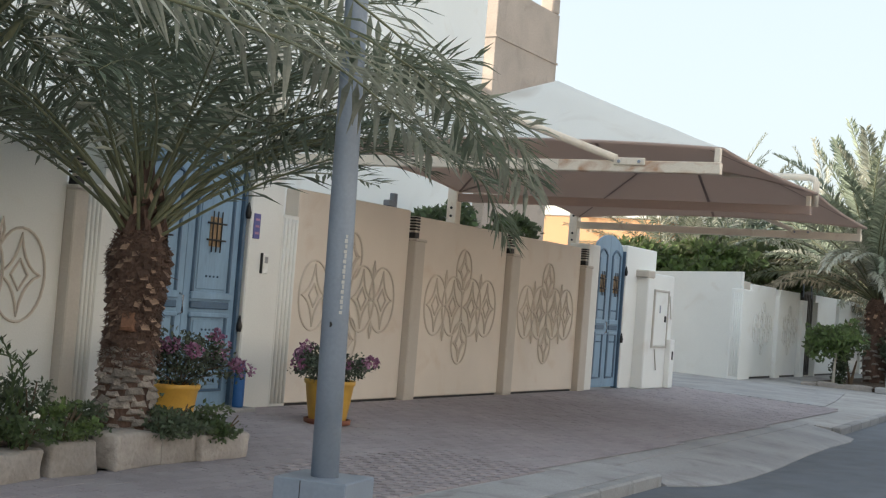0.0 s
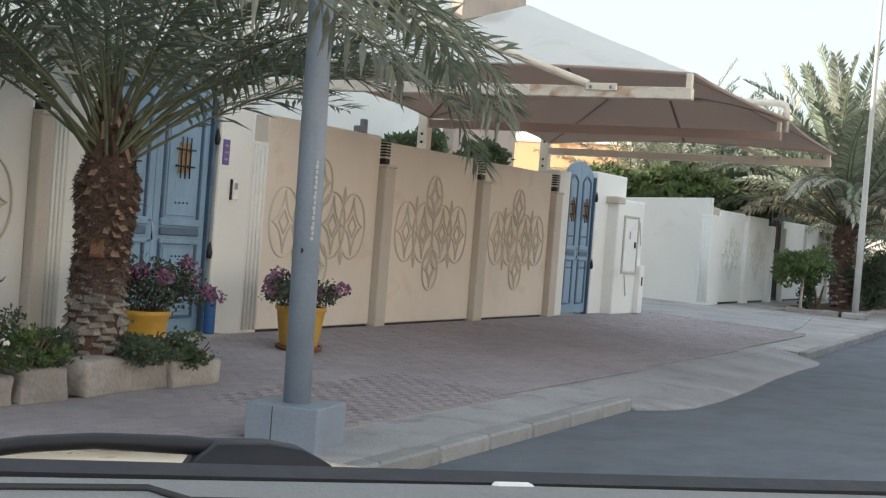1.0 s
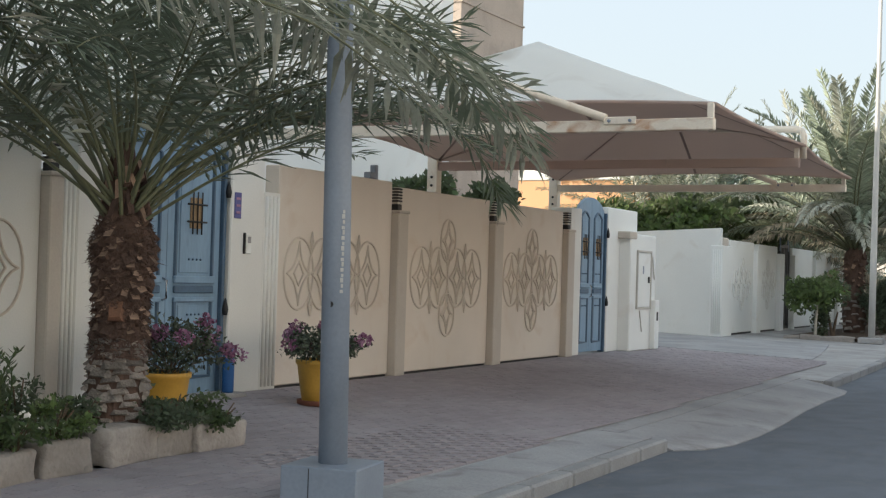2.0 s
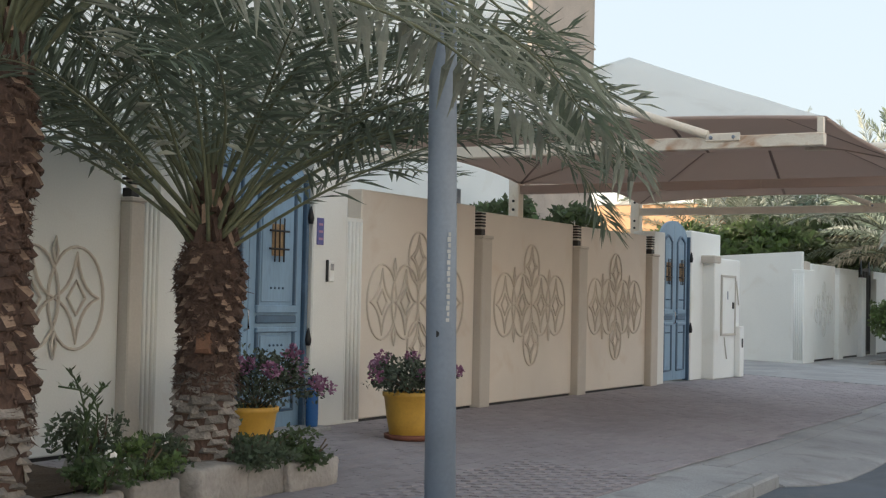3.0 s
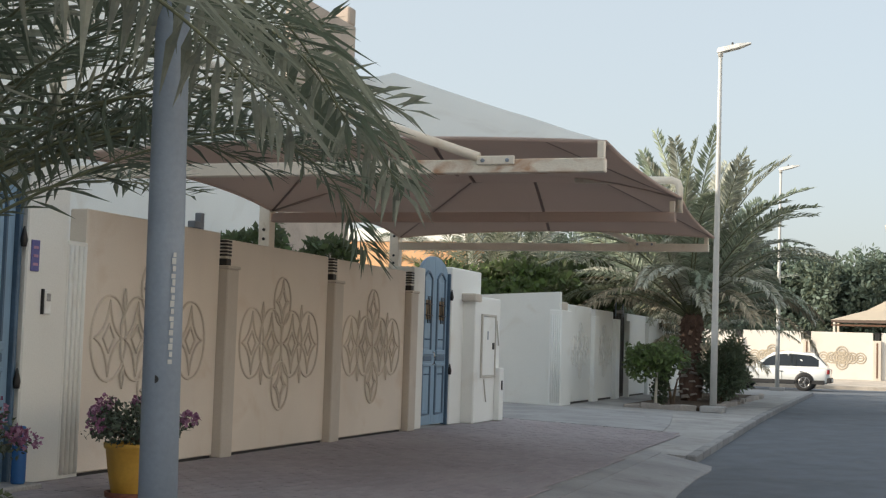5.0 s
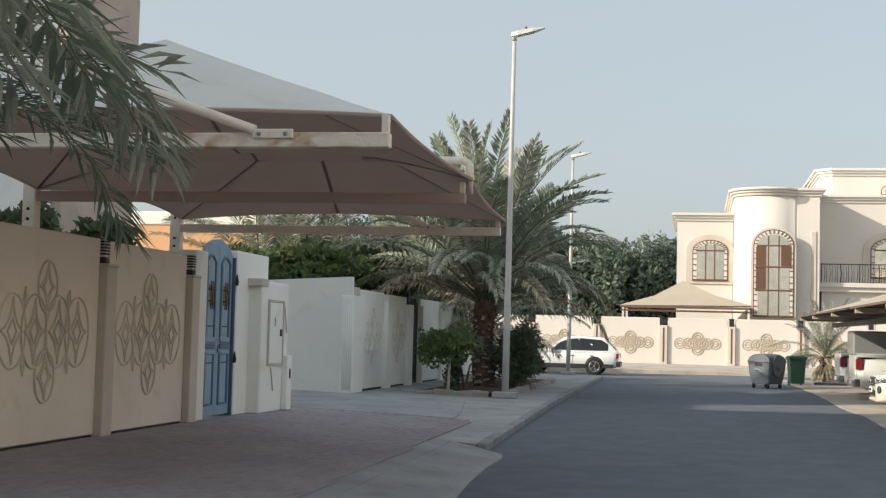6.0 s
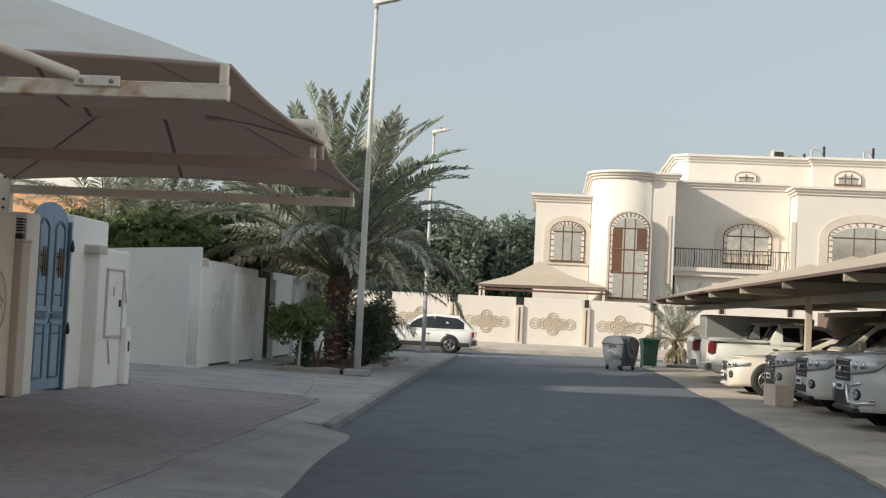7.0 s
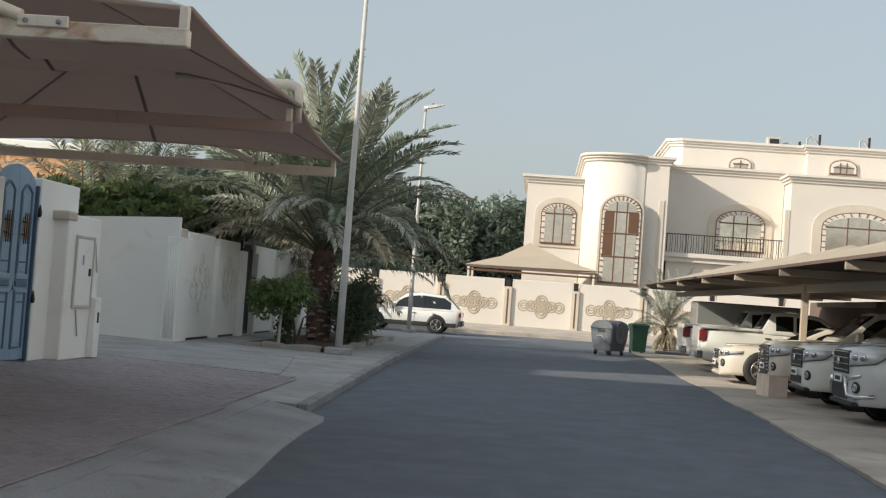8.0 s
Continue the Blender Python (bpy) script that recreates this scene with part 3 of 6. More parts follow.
# ---- shade canopy over the parking bay ----
BEAM_Y = (3.7, 8.3, 12.9)
BEAM_X = (5.0, 4.82, 4.55)
canopy = thing("shade_canopy", "cream steel car canopy with pale fabric and brown lining", "canopy")
for y, xe, zb in zip(BEAM_Y, BEAM_X, (2.885, 2.9, 2.895)):
    # middle beam coloured like the lining, as its shadow seen through the fabric
    steel = M["canvas_under" if y == 8.3 else "steel_cream"]
    bm = one_box(-0.4, xe - 1.75, y - 0.05, y + 0.05, zb - 0.06, zb + 0.06, 0.008)
    beam = part("beam", bm, steel, canopy)
    part("beam_end", one_box(xe - 1.75, xe, y - 0.05, y + 0.05, zb - 0.0598, zb + 0.0598, 0.008), M["rusty"] if y < 4 else steel, beam, "rust-streaked beam end" if y < 4 else "")
    part("post", one_box(-0.52, -0.36, y - 0.08, y + 0.08, 0.0, 3.3, 0.01), M["steel_cream"], canopy)
    bm = bmesh.new()
    xb = xe - 1.12
    if y != 8.3:
        tube(bm, [(-0.44, y - 0.06, 3.3 + 1.15), (xb + 0.02, y - 0.06, zb + 0.075)], 0.042, 8)
        part("tie_rod", bm, steel, canopy)
    part("post_top", one_box(-0.5, -0.38, y - 0.07, y + 0.05, 3.3, 4.5, 0.008), M["steel_cream"], canopy)
    if y != 8.3:
        pt = part("gusset", one_box(xb, xb + 0.34, y - 0.075, y - 0.052, zb + 0.01, zb + 0.085, 0.006), steel, canopy)
        for dx in (0.06, 0.28):
            bm = bmesh.new()
            lathe(bm, [(0.018, 0), (0.018, 0.012), (0.01, 0.018)], 8)
            for v in bm.verts:
                v.co = Vector((xb + dx + v.co.x, y - 0.075 - v.co.z, zb + 0.045 + v.co.y))
            part("bolt", bm, M["pole"], pt)
    for z in (2.62, 2.74, 3.05):
        bm = lathe(bmesh.new(), [(0.02, 0), (0.02, 0.015), (0.01, 0.022)], 8)
        for v in bm.verts:
            v.co = Vector((-0.44 + v.co.x, y - 0.08 - v.co.z, z + v.co.y))
        part("bolt", bm, M["black"], canopy)
    part("stub", one_box(xe - 0.07, xe - 0.01, y - 0.03, y + 0.03, zb + 0.06, 3.09, 0.005), M["steel_cream"], canopy)
bm = tube(bmesh.new(), [(3.6, 8.36, 3.36), (4.76, 8.36, 3.34), (4.83, 8.36, 3.31), (4.85, 8.36, 3.25), (4.85, 8.36, 2.96)], 0.045, 8)
part("hook_arm", bm, M["steel_cream"], canopy)


def sail(y0, y1, xa, xb, apex, corners, arch_near, arch_far, arch_wall):
    """One peaked bay of the fabric; edges sag towards their middles and the slopes hang slightly."""
    n = 14
    top, low = bmesh.new(), bmesh.new()
    grid = []
    for i in range(n + 1):
        row = []
        for j in range(n + 1):
            u, v = i / n, j / n
            xr = xa + (xb - xa) * v
            x = -0.38 + (xr + 0.38) * u
            y = y0 + (y1 - y0) * v
            e = max(abs(2 * u - 1), abs(2 * v - 1))
            zc = (corners[0] * (1 - u) + corners[1] * u) * (1 - v) + (corners[2] * (1 - u) + corners[3] * u) * v
            s = 1 - e
            z = zc + (apex[2] - zc) * (s ** 1.02)
            edge = e ** 6
            inward = 0.10 * edge
            if abs(2 * u - 1) >= abs(2 * v - 1):
                x -= math.copysign(inward * (1 - (2 * v - 1) ** 2) * (1.6 if u < 0.5 else 0.7), 2 * u - 1)
                z += (arch_wall if u < 0.5 else 0.0) * edge * (1 - (2 * v - 1) ** 2)
            else:
                arch_here = arch_near if v < 0.5 else arch_far
                if arch_here < 0.3:
                    y -= math.copysign(inward * (1 - (2 * u - 1) ** 2), 2 * v - 1)
                z += arch_here * edge * (1 - (2 * u - 1) ** 2)
            sx, sy = apex[0] - (-0.38 + xr) / 2, apex[1] - (y0 + y1) / 2
            row.append(Vector((x + sx * s, y + sy * s, z)))
        grid.append(row)
    for bm2, dz, flip in ((top, 0.0, False), (low, -0.015, True)):
        vs = [[bm2.verts.new(p + Vector((0, 0, dz))) for p in r] for r in grid]
        for i in range(n):
            for j in range(n):
                a, b, c, d = vs[i][j], vs[i + 1][j], vs[i + 1][j + 1], vs[i][j + 1]
                tris = ((a, b, c), (a, c, d)) if (i < n // 2) == (j < n // 2) else ((a, b, d), (b, c, d))
                for q in tris:
                    bm2.faces.new(q[::-1] if flip else q).smooth = True
    t = part("fabric_top", top, M["canvas_top"], canopy, "pale grey-cream fabric top")
    part("fabric_lining", low, M["canvas_under"], canopy, "dull brown fabric lining")
    bm = bmesh.new()
    h = n // 2
    for line in ([grid[k][k] for k in range(n + 1)], [grid[k][n - k] for k in range(n + 1)], [grid[h][k] for k in range(n + 1)]):
        tube(bm, [p + Vector((0, 0, -0.016)) for p in line], 0.022, 6, squash=0.25)
    part("seam", bm, M["seam"], canopy)
    bm = bmesh.new()
    border = [grid[k][0] for k in range(n)] + [grid[n][k] for k in range(n)] + [grid[n - k][n] for k in range(n)] + [grid[0][n - k] for k in range(n + 1)]
    tube(bm, [p + Vector((0, 0, -0.008)) for p in border], 0.02, 6)
    part("hem", bm, M["canvas_under"], canopy)


sail(3.78, 8.3, 4.98, 4.88, (2.45, 5.25, 4.075), (3.08, 3.10, 3.0, 3.13), 0.10, 0.42, 0.08)
sail(8.3, 12.9, 4.88, 4.62, (2.4, 10.2, 4.13), (3.0, 3.13, 3.05, 3.06), 0.42, 0.10, 0.12)

# ---- first house behind the wall, tower, further houses ----
h1 = thing("house", "white rendered villa behind the garden wall", "house")
part("wall", one_box(-14, -3.2, -26, 14.2, -0.05, 9.7), M["white"], h1)
bm = one_box(-14.1, -3.1, -26.1, 14.3, 9.7, 9.95, 0.03)
part("cornice", bm, M["white"], h1)
# unseen wing added to keep the sun off the driveway
part("rear_wing", one_box(-14, -6.6, 14.25, 20.1, -0.05, 6.9), M["white"], h1)
tw = thing("tower", "unfinished beige rendered stair tower with rounded merlons", "tower")
part("wall", one_box(-9.5, -6.0, 20.2, 23.9, -0.05, 9.3, 0.02), M["tower"], tw)
for x in (-9.5, -7.9, -6.42):
    for y in (20.2, 23.48):
        part("merlon", one_box(x, x + 0.42, y, y + 0.42, 9.3, 9.75, 0.06, 2), M["tower"], tw)
part("joint", one_box(-9.53, -5.97, 20.17, 23.93, 7.95, 8.0, 0.005), M["tower"], tw)
oh = thing("orange_house", "low orange rendered house beyond the trees", "house")
part("wall", one_box(-15, -5.4, 31.5, 36, -0.05, 4.45), M["orange"], oh)
part("parapet", one_box(-15.05, -5.35, 31.45, 36.05, 4.45, 4.85, 0.03), M["white"], oh)

# unseen blocks added across the street, behind the parking strip, to bounce sunlight
for y0, y1, h in ((-42, -18, 8.5), (-15, 9, 9.0), (12, 36, 8.5)):
    oh2 = thing("bounce_block", "unseen pale block added across the street to bounce sunlight", "house", "houses across the street")
    part("wall", one_box(26, 36, y0, y1, -0.42, h), M["villa"], oh2)
    part("parapet", one_box(25.9, 36.1, y0 - 0.1, y1 + 0.1, h, h + 0.4, 0.03), M["villa"], oh2)

# ---- second plot: white side wall and street wall ----
wall_side = thing("wall_side", "plain white rendered side wall of the next plot", "wall", kind="structure")
bm = bmesh.new()
loft(bm, [[(x, y, -0.03), (x, y + 0.2, -0.03), (x, y + 0.2, z), (x, y, z)] for x, y, z in ((-9.0, 27.6, 2.6), (-3.4, 25.6, 2.62), (-0.53, 24.0, 2.68))], smooth=False)
part("panel", bm, M["white"], wall_side)
wall_next = thing("wall_next", "white rendered street wall with faint motifs", "wall", kind="structure")
part("pillar", one_box(-0.78, -0.46, 24.0, 25.0, -0.03, 2.25, 0.015), M["white"], wall_next)
bm = bmesh.new()
for k in range(5):
    tube(bm, [(-0.7 + 0.05 * k, 24.0, 0.05), (-0.7 + 0.05 * k, 24.0, 2.15)], 0.018, 6)
part("fluting", bm, M["white"], wall_next)
for y0, y1, z in ((25.0, 27.45, 2.42), (27.95, 30.15, 2.4), (32.1, 35.0, 2.42), (35.35, 38.7, 2.42), (39.05, 42.2, 2.42), (42.5, 46.6, 2.42)):
    part("panel", one_box(-0.75, -0.55, y0, y1, 0.03, z, 0.012), M["white"], wall_next)
    part("plinth_gap", one_box(-0.72, -0.58, y0, y1, -0.03, 0.03), M["black"], wall_next, "dark gap under the wall panel")
for c in (26.25, 29.05):
    motif(wall_next, Matrix.Translation((-0.549, c, 1.3)) @ WALL_MAP, M["cream"], 0.85, 0.022, 0.012)
for y, w in ((27.45, 0.5), (30.15, 0.5), (32.0, 0.1), (35.0, 0.35), (38.7, 0.35), (42.2, 0.3)):
    part("pillar", one_box(-0.8, -0.44, y, y + w, -0.03, 2.2, 0.012), M["white"], wall_next)
part("pier_cap", one_box(-0.75, -0.5, 24.2, 24.7, 2.25, 2.45, 0.02), M["taupe"], wall_next)
dg = thing("metal_gate", "dark brown metal garden gate", "gate")
part("leaf", one_box(-0.66, -0.6, 30.68, 31.98, 0.0, 2.5, 0.01), M["black"], dg)
for k in range(6):
    part("rib", one_box(-0.6, -0.58, 30.76 + 0.2 * k, 30.8 + 0.2 * k, 0.1, 2.4, 0.004), M["black"], dg)
arch = thing("pipe_arch", "thin blue-grey pipe arch above the garden gate", "arch")
for y in (29.2, 30.2):
    part("hoop", tube(bmesh.new(), [(-0.6, y + 1.5, 2.3), (-0.6, y + 1.5, 3.0), (-0.7, y + 1.5, 3.25), (-0.9, y + 1.5, 3.35), (-1.1, y + 1.5, 3.25), (-1.2, y + 1.5, 2.9), (-1.2, y + 1.5, 0.0)], 0.025, 6), M["pole"], arch)


# ---- street lamps ----
def street_lamp(x, y, base_z, lean, material, plinth, label):
    g = thing("street_lamp", label, "street lamp", "street lamps", at=(x, y, base_z))
    top = 8.62
    lx, ly = lean
    pts = [(lx * z, ly * z, z) for z in (0, 2, 4, 6, top)]
    part("pole", tube(bmesh.new(), pts, [0.098, 0.092, 0.08, 0.068, 0.055] if plinth else [0.085, 0.08, 0.068, 0.056, 0.045], 20), material, g)
    part("collar", tube(bmesh.new(), [(lx * top, ly * top, top - 0.1), (lx * top, ly * top, top + 0.12)], 0.06, 12), material, g)
    bm = bmesh.new()
    loft(bm, [[(lx * top + x0, -w, z0), (lx * top + x0, w, z0), (lx * top + x0, w * 0.7, z0 + h), (lx * top + x0, -w * 0.7, z0 + h)] for x0, w, z0, h in
              ((-0.08, 0.05, top + 0.0, 0.1), (0.1, 0.12, top + 0.02, 0.12), (0.45, 0.13, top + 0.1, 0.1), (0.72, 0.06, top + 0.19, 0.03))], smooth=False)
    part("head", bm, M["pole_pale"], g)
    part("sensor", tube(bmesh.new(), [(lx * top + 0.28, 0, top + 0.15), (lx * top + 0.28, 0, top + 0.24)], 0.025, 8), M["black"], g)
    part("base", plinth or one_box(-0.28, 0.28, -0.28, 0.28, -0.03, 0.12, 0.02), M["pole"] if plinth else M["concrete"], g)
    return g


bm = one_box(-0.265, 0.265, -0.265, 0.265, -0.02, 0.295, 0.008)
for v in bm.verts:
    v.co = Matrix.Rotation(radians(10), 3, "Z") @ v.co
near_lamp = street_lamp(3.96, -1.50, -0.215, (-0.012, -0.006), M["pole"], bm, "tall grey-blue tapered lamp post on a steel plinth")
part("plinth_seam", one_box(-0.07, -0.064, -0.2675, -0.255, 0.0, 0.285), M["black"], near_lamp).matrix_basis = pose(0, 0, 0, 0, 0, 10)
part("cable_plug", tube(bmesh.new(), [(0.0, -0.085, 1.345), (0.0, -0.1, 1.345)], 0.02, 10), M["black"], near_lamp)
bars = bmesh.new()
for k in range(16):
    box(bars, -0.008 + 0.006 * (k % 2), 0.012, -0.004, 0.0, 1.4 + 0.035 * k, 1.422 + 0.035 * k + 0.004 * (k % 3))
ob = tagged(part("stencil", bars, M["pole_pale"], near_lamp, "faded pale stencilled marks"), kind="stuff")
ob.matrix_basis = pose(0.058, -0.068, 0.02, 0, 0, 40)
street_lamp(2.93, 25.35, -0.04, (0.004, 0), M["pole_pale"], None, "pale galvanised street lamp with flat head")
street_lamp(2.36, 47.2, -0.03, (0.004, 0), M["pole_pale"], None, "pale galvanised street lamp at the junction")


# ---- plants ----
def frond_mesh(name, pts, leaf_len, droop, mats, leaflets=52, width=0.017, start=0.2, lift=0.25, seed=0, stalk=0.022, ragged=0.12):
    """A pinnate palm frond along points: a tapering stalk with two rows of narrow folded leaflets."""
    rnd = random.Random(seed)
    pts = [Vector(p) for p in pts]
    bm = bmesh.new()
    tube(bm, pts, [stalk * (1 - 0.8 * i / (len(pts) - 1)) for i in range(len(pts))], 5, True)
    n0 = len(bm.faces)

    def along(t):
        k = min(t * (len(pts) - 1), len(pts) - 1.001)
        i = int(k)
        return pts[i].lerp(pts[i + 1], k - i), (pts[i + 1] - pts[i]).normalized()

    up = Vector((0, 0, 1))
    for k in range(leaflets):
        t = start + (1 - start) * (k + 0.5) / leaflets
        u = (t - start) / (1 - start)
        for sgn in (-1, 1):
            if rnd.random() < 0.04:
                continue
            p, d = along(min(0.999, t + rnd.uniform(-0.006, 0.006)))
            side = d.cross(up)
            if side.length < 0.05:
                side = Vector((1, 0, 0)).cross(d)
            side.normalize()
            nrm = side.cross(d)
            a = radians(66 - 30 * u + rnd.gauss(0, 60 * ragged))
            way = (d * math.cos(a) + side * sgn * math.sin(a) + nrm * (lift + rnd.gauss(0, ragged))).normalized()
            ln = leaf_len * (0.55 + 0.9 * math.sin(math.pi * min(1, u * 0.8 + 0.16)) ** 1.0) * 0.72 * rnd.uniform(0.82, 1.12)
            if u < 0.06:
                ln *= 0.5
            w = width * rnd.uniform(0.8, 1.15)
            m1 = p + way * ln * 0.45 - up * droop * ln * 0.10
            tip = p + way * ln * (1 - 0.25 * droop) - up * droop * ln * (0.55 + rnd.uniform(-0.1, 0.15))
            across = way.cross(nrm if abs(way.dot(nrm)) < 0.9 else up).normalized() * w
            b = bm.verts.new(p)
            l1, r1 = bm.verts.new(m1 + across + nrm * w * 0.4), bm.verts.new(m1 - across + nrm * w * 0.4)
            c1, tp = bm.verts.new(m1), bm.verts.new(tip)
            for f in ((b, l1, c1), (b, c1, r1), (l1, tp, c1), (c1, tp, r1)):
                bm.faces.new(f)
    bm.faces.ensure_lookup_table()
    for f in bm.faces[n0:]:
        f.material_index = 1
    return mesh_of(name, bm, mats)


def arch_points(length, tilt, bend, n=14, power=1.4, sway=0.0):
    """A stalk that leaves at an angle from the vertical and bends over along its length, in the xz plane."""
    p, out = Vector((0, 0, 0)), [Vector((0, 0, 0))]
    for i in range(n):
        a = radians(tilt + bend * ((i + 0.5) / n) ** power)
        p = p + Vector((math.sin(a), sway * math.sin(i / n * 2.2), math.cos(a))) * length / n
        out.append(p.copy())
    return out


GREEN_SUNLIT = [M["rachis"], M["frond_sunlit"]]
GREEN, PALE, DRY = [M["rachis"], M["frond"]], [M["rachis"], M["frond_pale"]], [M["rachis"], M["frond_dry"]]
near_fronds = [frond_mesh("frond", arch_points(ln, ti, be, sway=sw), ll * 0.9, dr * 0.35, mt, int(nl * 0.74), 0.0175 if mt is GREEN else 0.02, st, 0.25, sd, 0.017, 0.17)
               for sd, (ln, ti, be, sw, ll, dr, mt, nl, st) in enumerate((
                   (3.1, 12, 70, 0.1, 0.59, 0.35, GREEN, 58, 0.27), (3.2, 22, 75, -0.12, 0.61, 0.4, GREEN, 58, 0.27),
                   (3.2, 32, 70, 0.08, 0.61, 0.5, GREEN, 60, 0.27), (3.3, 40, 72, -0.1, 0.59, 0.5, GREEN, 60, 0.28),
                   (3.0, 44, 55, 0.14, 0.56, 0.55, GREEN, 58, 0.3), (2.7, 47, 42, -0.08, 0.54, 0.5, GREEN, 52, 0.3),
                   (3.3, 30, 85, 0.15, 0.64, 0.8, PALE, 60, 0.24), (2.9, 42, 30, -0.1, 0.51, 0.3, GREEN, 54, 0.3)))]
thick_fronds = [frond_mesh("frond", arch_points(ln, ti, be, sway=sw), ll * 0.9, 0.2, mt, nl, 0.018, 0.24, 0.25, 20 + sd, 0.04, 0.16)
                for sd, (ln, ti, be, sw, ll, mt, nl) in enumerate((
                    (3.6, 10, 60, 0.1, 0.62, GREEN, 52), (3.6, 20, 70, -0.12, 0.62, PALE, 52), (3.6, 28, 72, 0.08, 0.62, GREEN, 52), (3.5, 36, 70, -0.1, 0.62, GREEN, 52), (3.3, 42, 62, 0.14, 0.6, PALE, 50)))]
far_fronds = [frond_mesh("frond", arch_points(ln, ti, be, sway=sw), ll, dr, mt, nl, 0.022, 0.14, 0.2, 40 + sd)
              for sd, (ln, ti, be, sw, ll, dr, mt, nl) in enumerate((
                  (5.0, 4, 30, 0.1, 0.58, 0.25, PALE, 96), (5.0, 14, 42, -0.12, 0.58, 0.3, GREEN, 96), (4.9, 24, 55, 0.1, 0.58, 0.4, PALE, 96), (4.7, 36, 66, 0.12, 0.58, 0.5, GREEN, 94),
                  (4.4, 48, 72, -0.1, 0.56, 0.7, PALE, 90), (4.0, 60, 72, -0.1, 0.54, 0.9, GREEN, 86), (3.3, 70, 62, 0.1, 0.5, 1.0, DRY, 80), (2.8, 80, 60, -0.06, 0.46, 1.0, DRY, 66)))]


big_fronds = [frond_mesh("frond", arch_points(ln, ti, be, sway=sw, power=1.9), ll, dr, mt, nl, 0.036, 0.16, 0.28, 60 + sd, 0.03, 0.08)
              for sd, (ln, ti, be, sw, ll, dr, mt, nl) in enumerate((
                  (5.0, 5, 26, 0.06, 0.56, 0.1, GREEN_SUNLIT, 84), (4.9, 13, 40, -0.08, 0.58, 0.12, PALE, 84), (4.9, 23, 52, 0.06, 0.58, 0.15, GREEN_SUNLIT, 84), (4.7, 34, 64, 0.08, 0.58, 0.25, GREEN_SUNLIT, 84),
                  (4.5, 44, 72, -0.08, 0.58, 0.4, PALE, 84), (4.2, 55, 74, -0.06, 0.56, 0.6, GREEN_SUNLIT, 80), (4.2, 52, 88, 0.08, 0.56, 0.6, PALE, 80), (4.0, 60, 84, -0.06, 0.56, 0.7, DRY, 78)))]


def boot_mesh(name, material, w, h, d):
    """A cut leaf base: a wedge that stands off the trunk at its upper end."""
    bm = bmesh.new()
    mats = [M["bark"], M["boot_face"]] if material is M["boot"] else [material]
    low = [(-w * 0.62, 0, 0), (w * 0.62, 0, 0), (w * 0.5, d * 0.35, 0.01), (-w * 0.5, d * 0.35, 0.01)]
    mid = [(-w * 0.56, -0.02, h * 0.5), (w * 0.56, -0.02, h * 0.5), (w * 0.42, d * 0.8, h * 0.15), (-w * 0.42, d * 0.8, h * 0.15)]
    top = [(-w * 0.42, -0.02, h * 1.05), (w * 0.44, -0.02, h), (w * 0.36, d, h * 0.3), (-w * 0.34, d * 0.94, h * 0.36)]
    loft(bm, [low, mid, top], smooth=False)
    bm.faces.ensure_lookup_table()
    bm.faces[-1].material_index = len(mats) - 1
    return mesh_of(name, bm, mats)


BOOTS = [boot_mesh("leaf_base", M["boot"], 0.115, 0.115, 0.085), boot_mesh("leaf_base", M["boot"], 0.10, 0.13, 0.075), boot_mesh("leaf_base", M["bark"], 0.13, 0.12, 0.065)]
LOWB = [boot_mesh("leaf_base", M["boot_low"], 0.20, 0.085, 0.05), boot_mesh("leaf_base", M["boot_low"], 0.17, 0.07, 0.055)]
CUT = boot_mesh("leaf_base", M["cut"], 0.13, 0.17, 0.085)


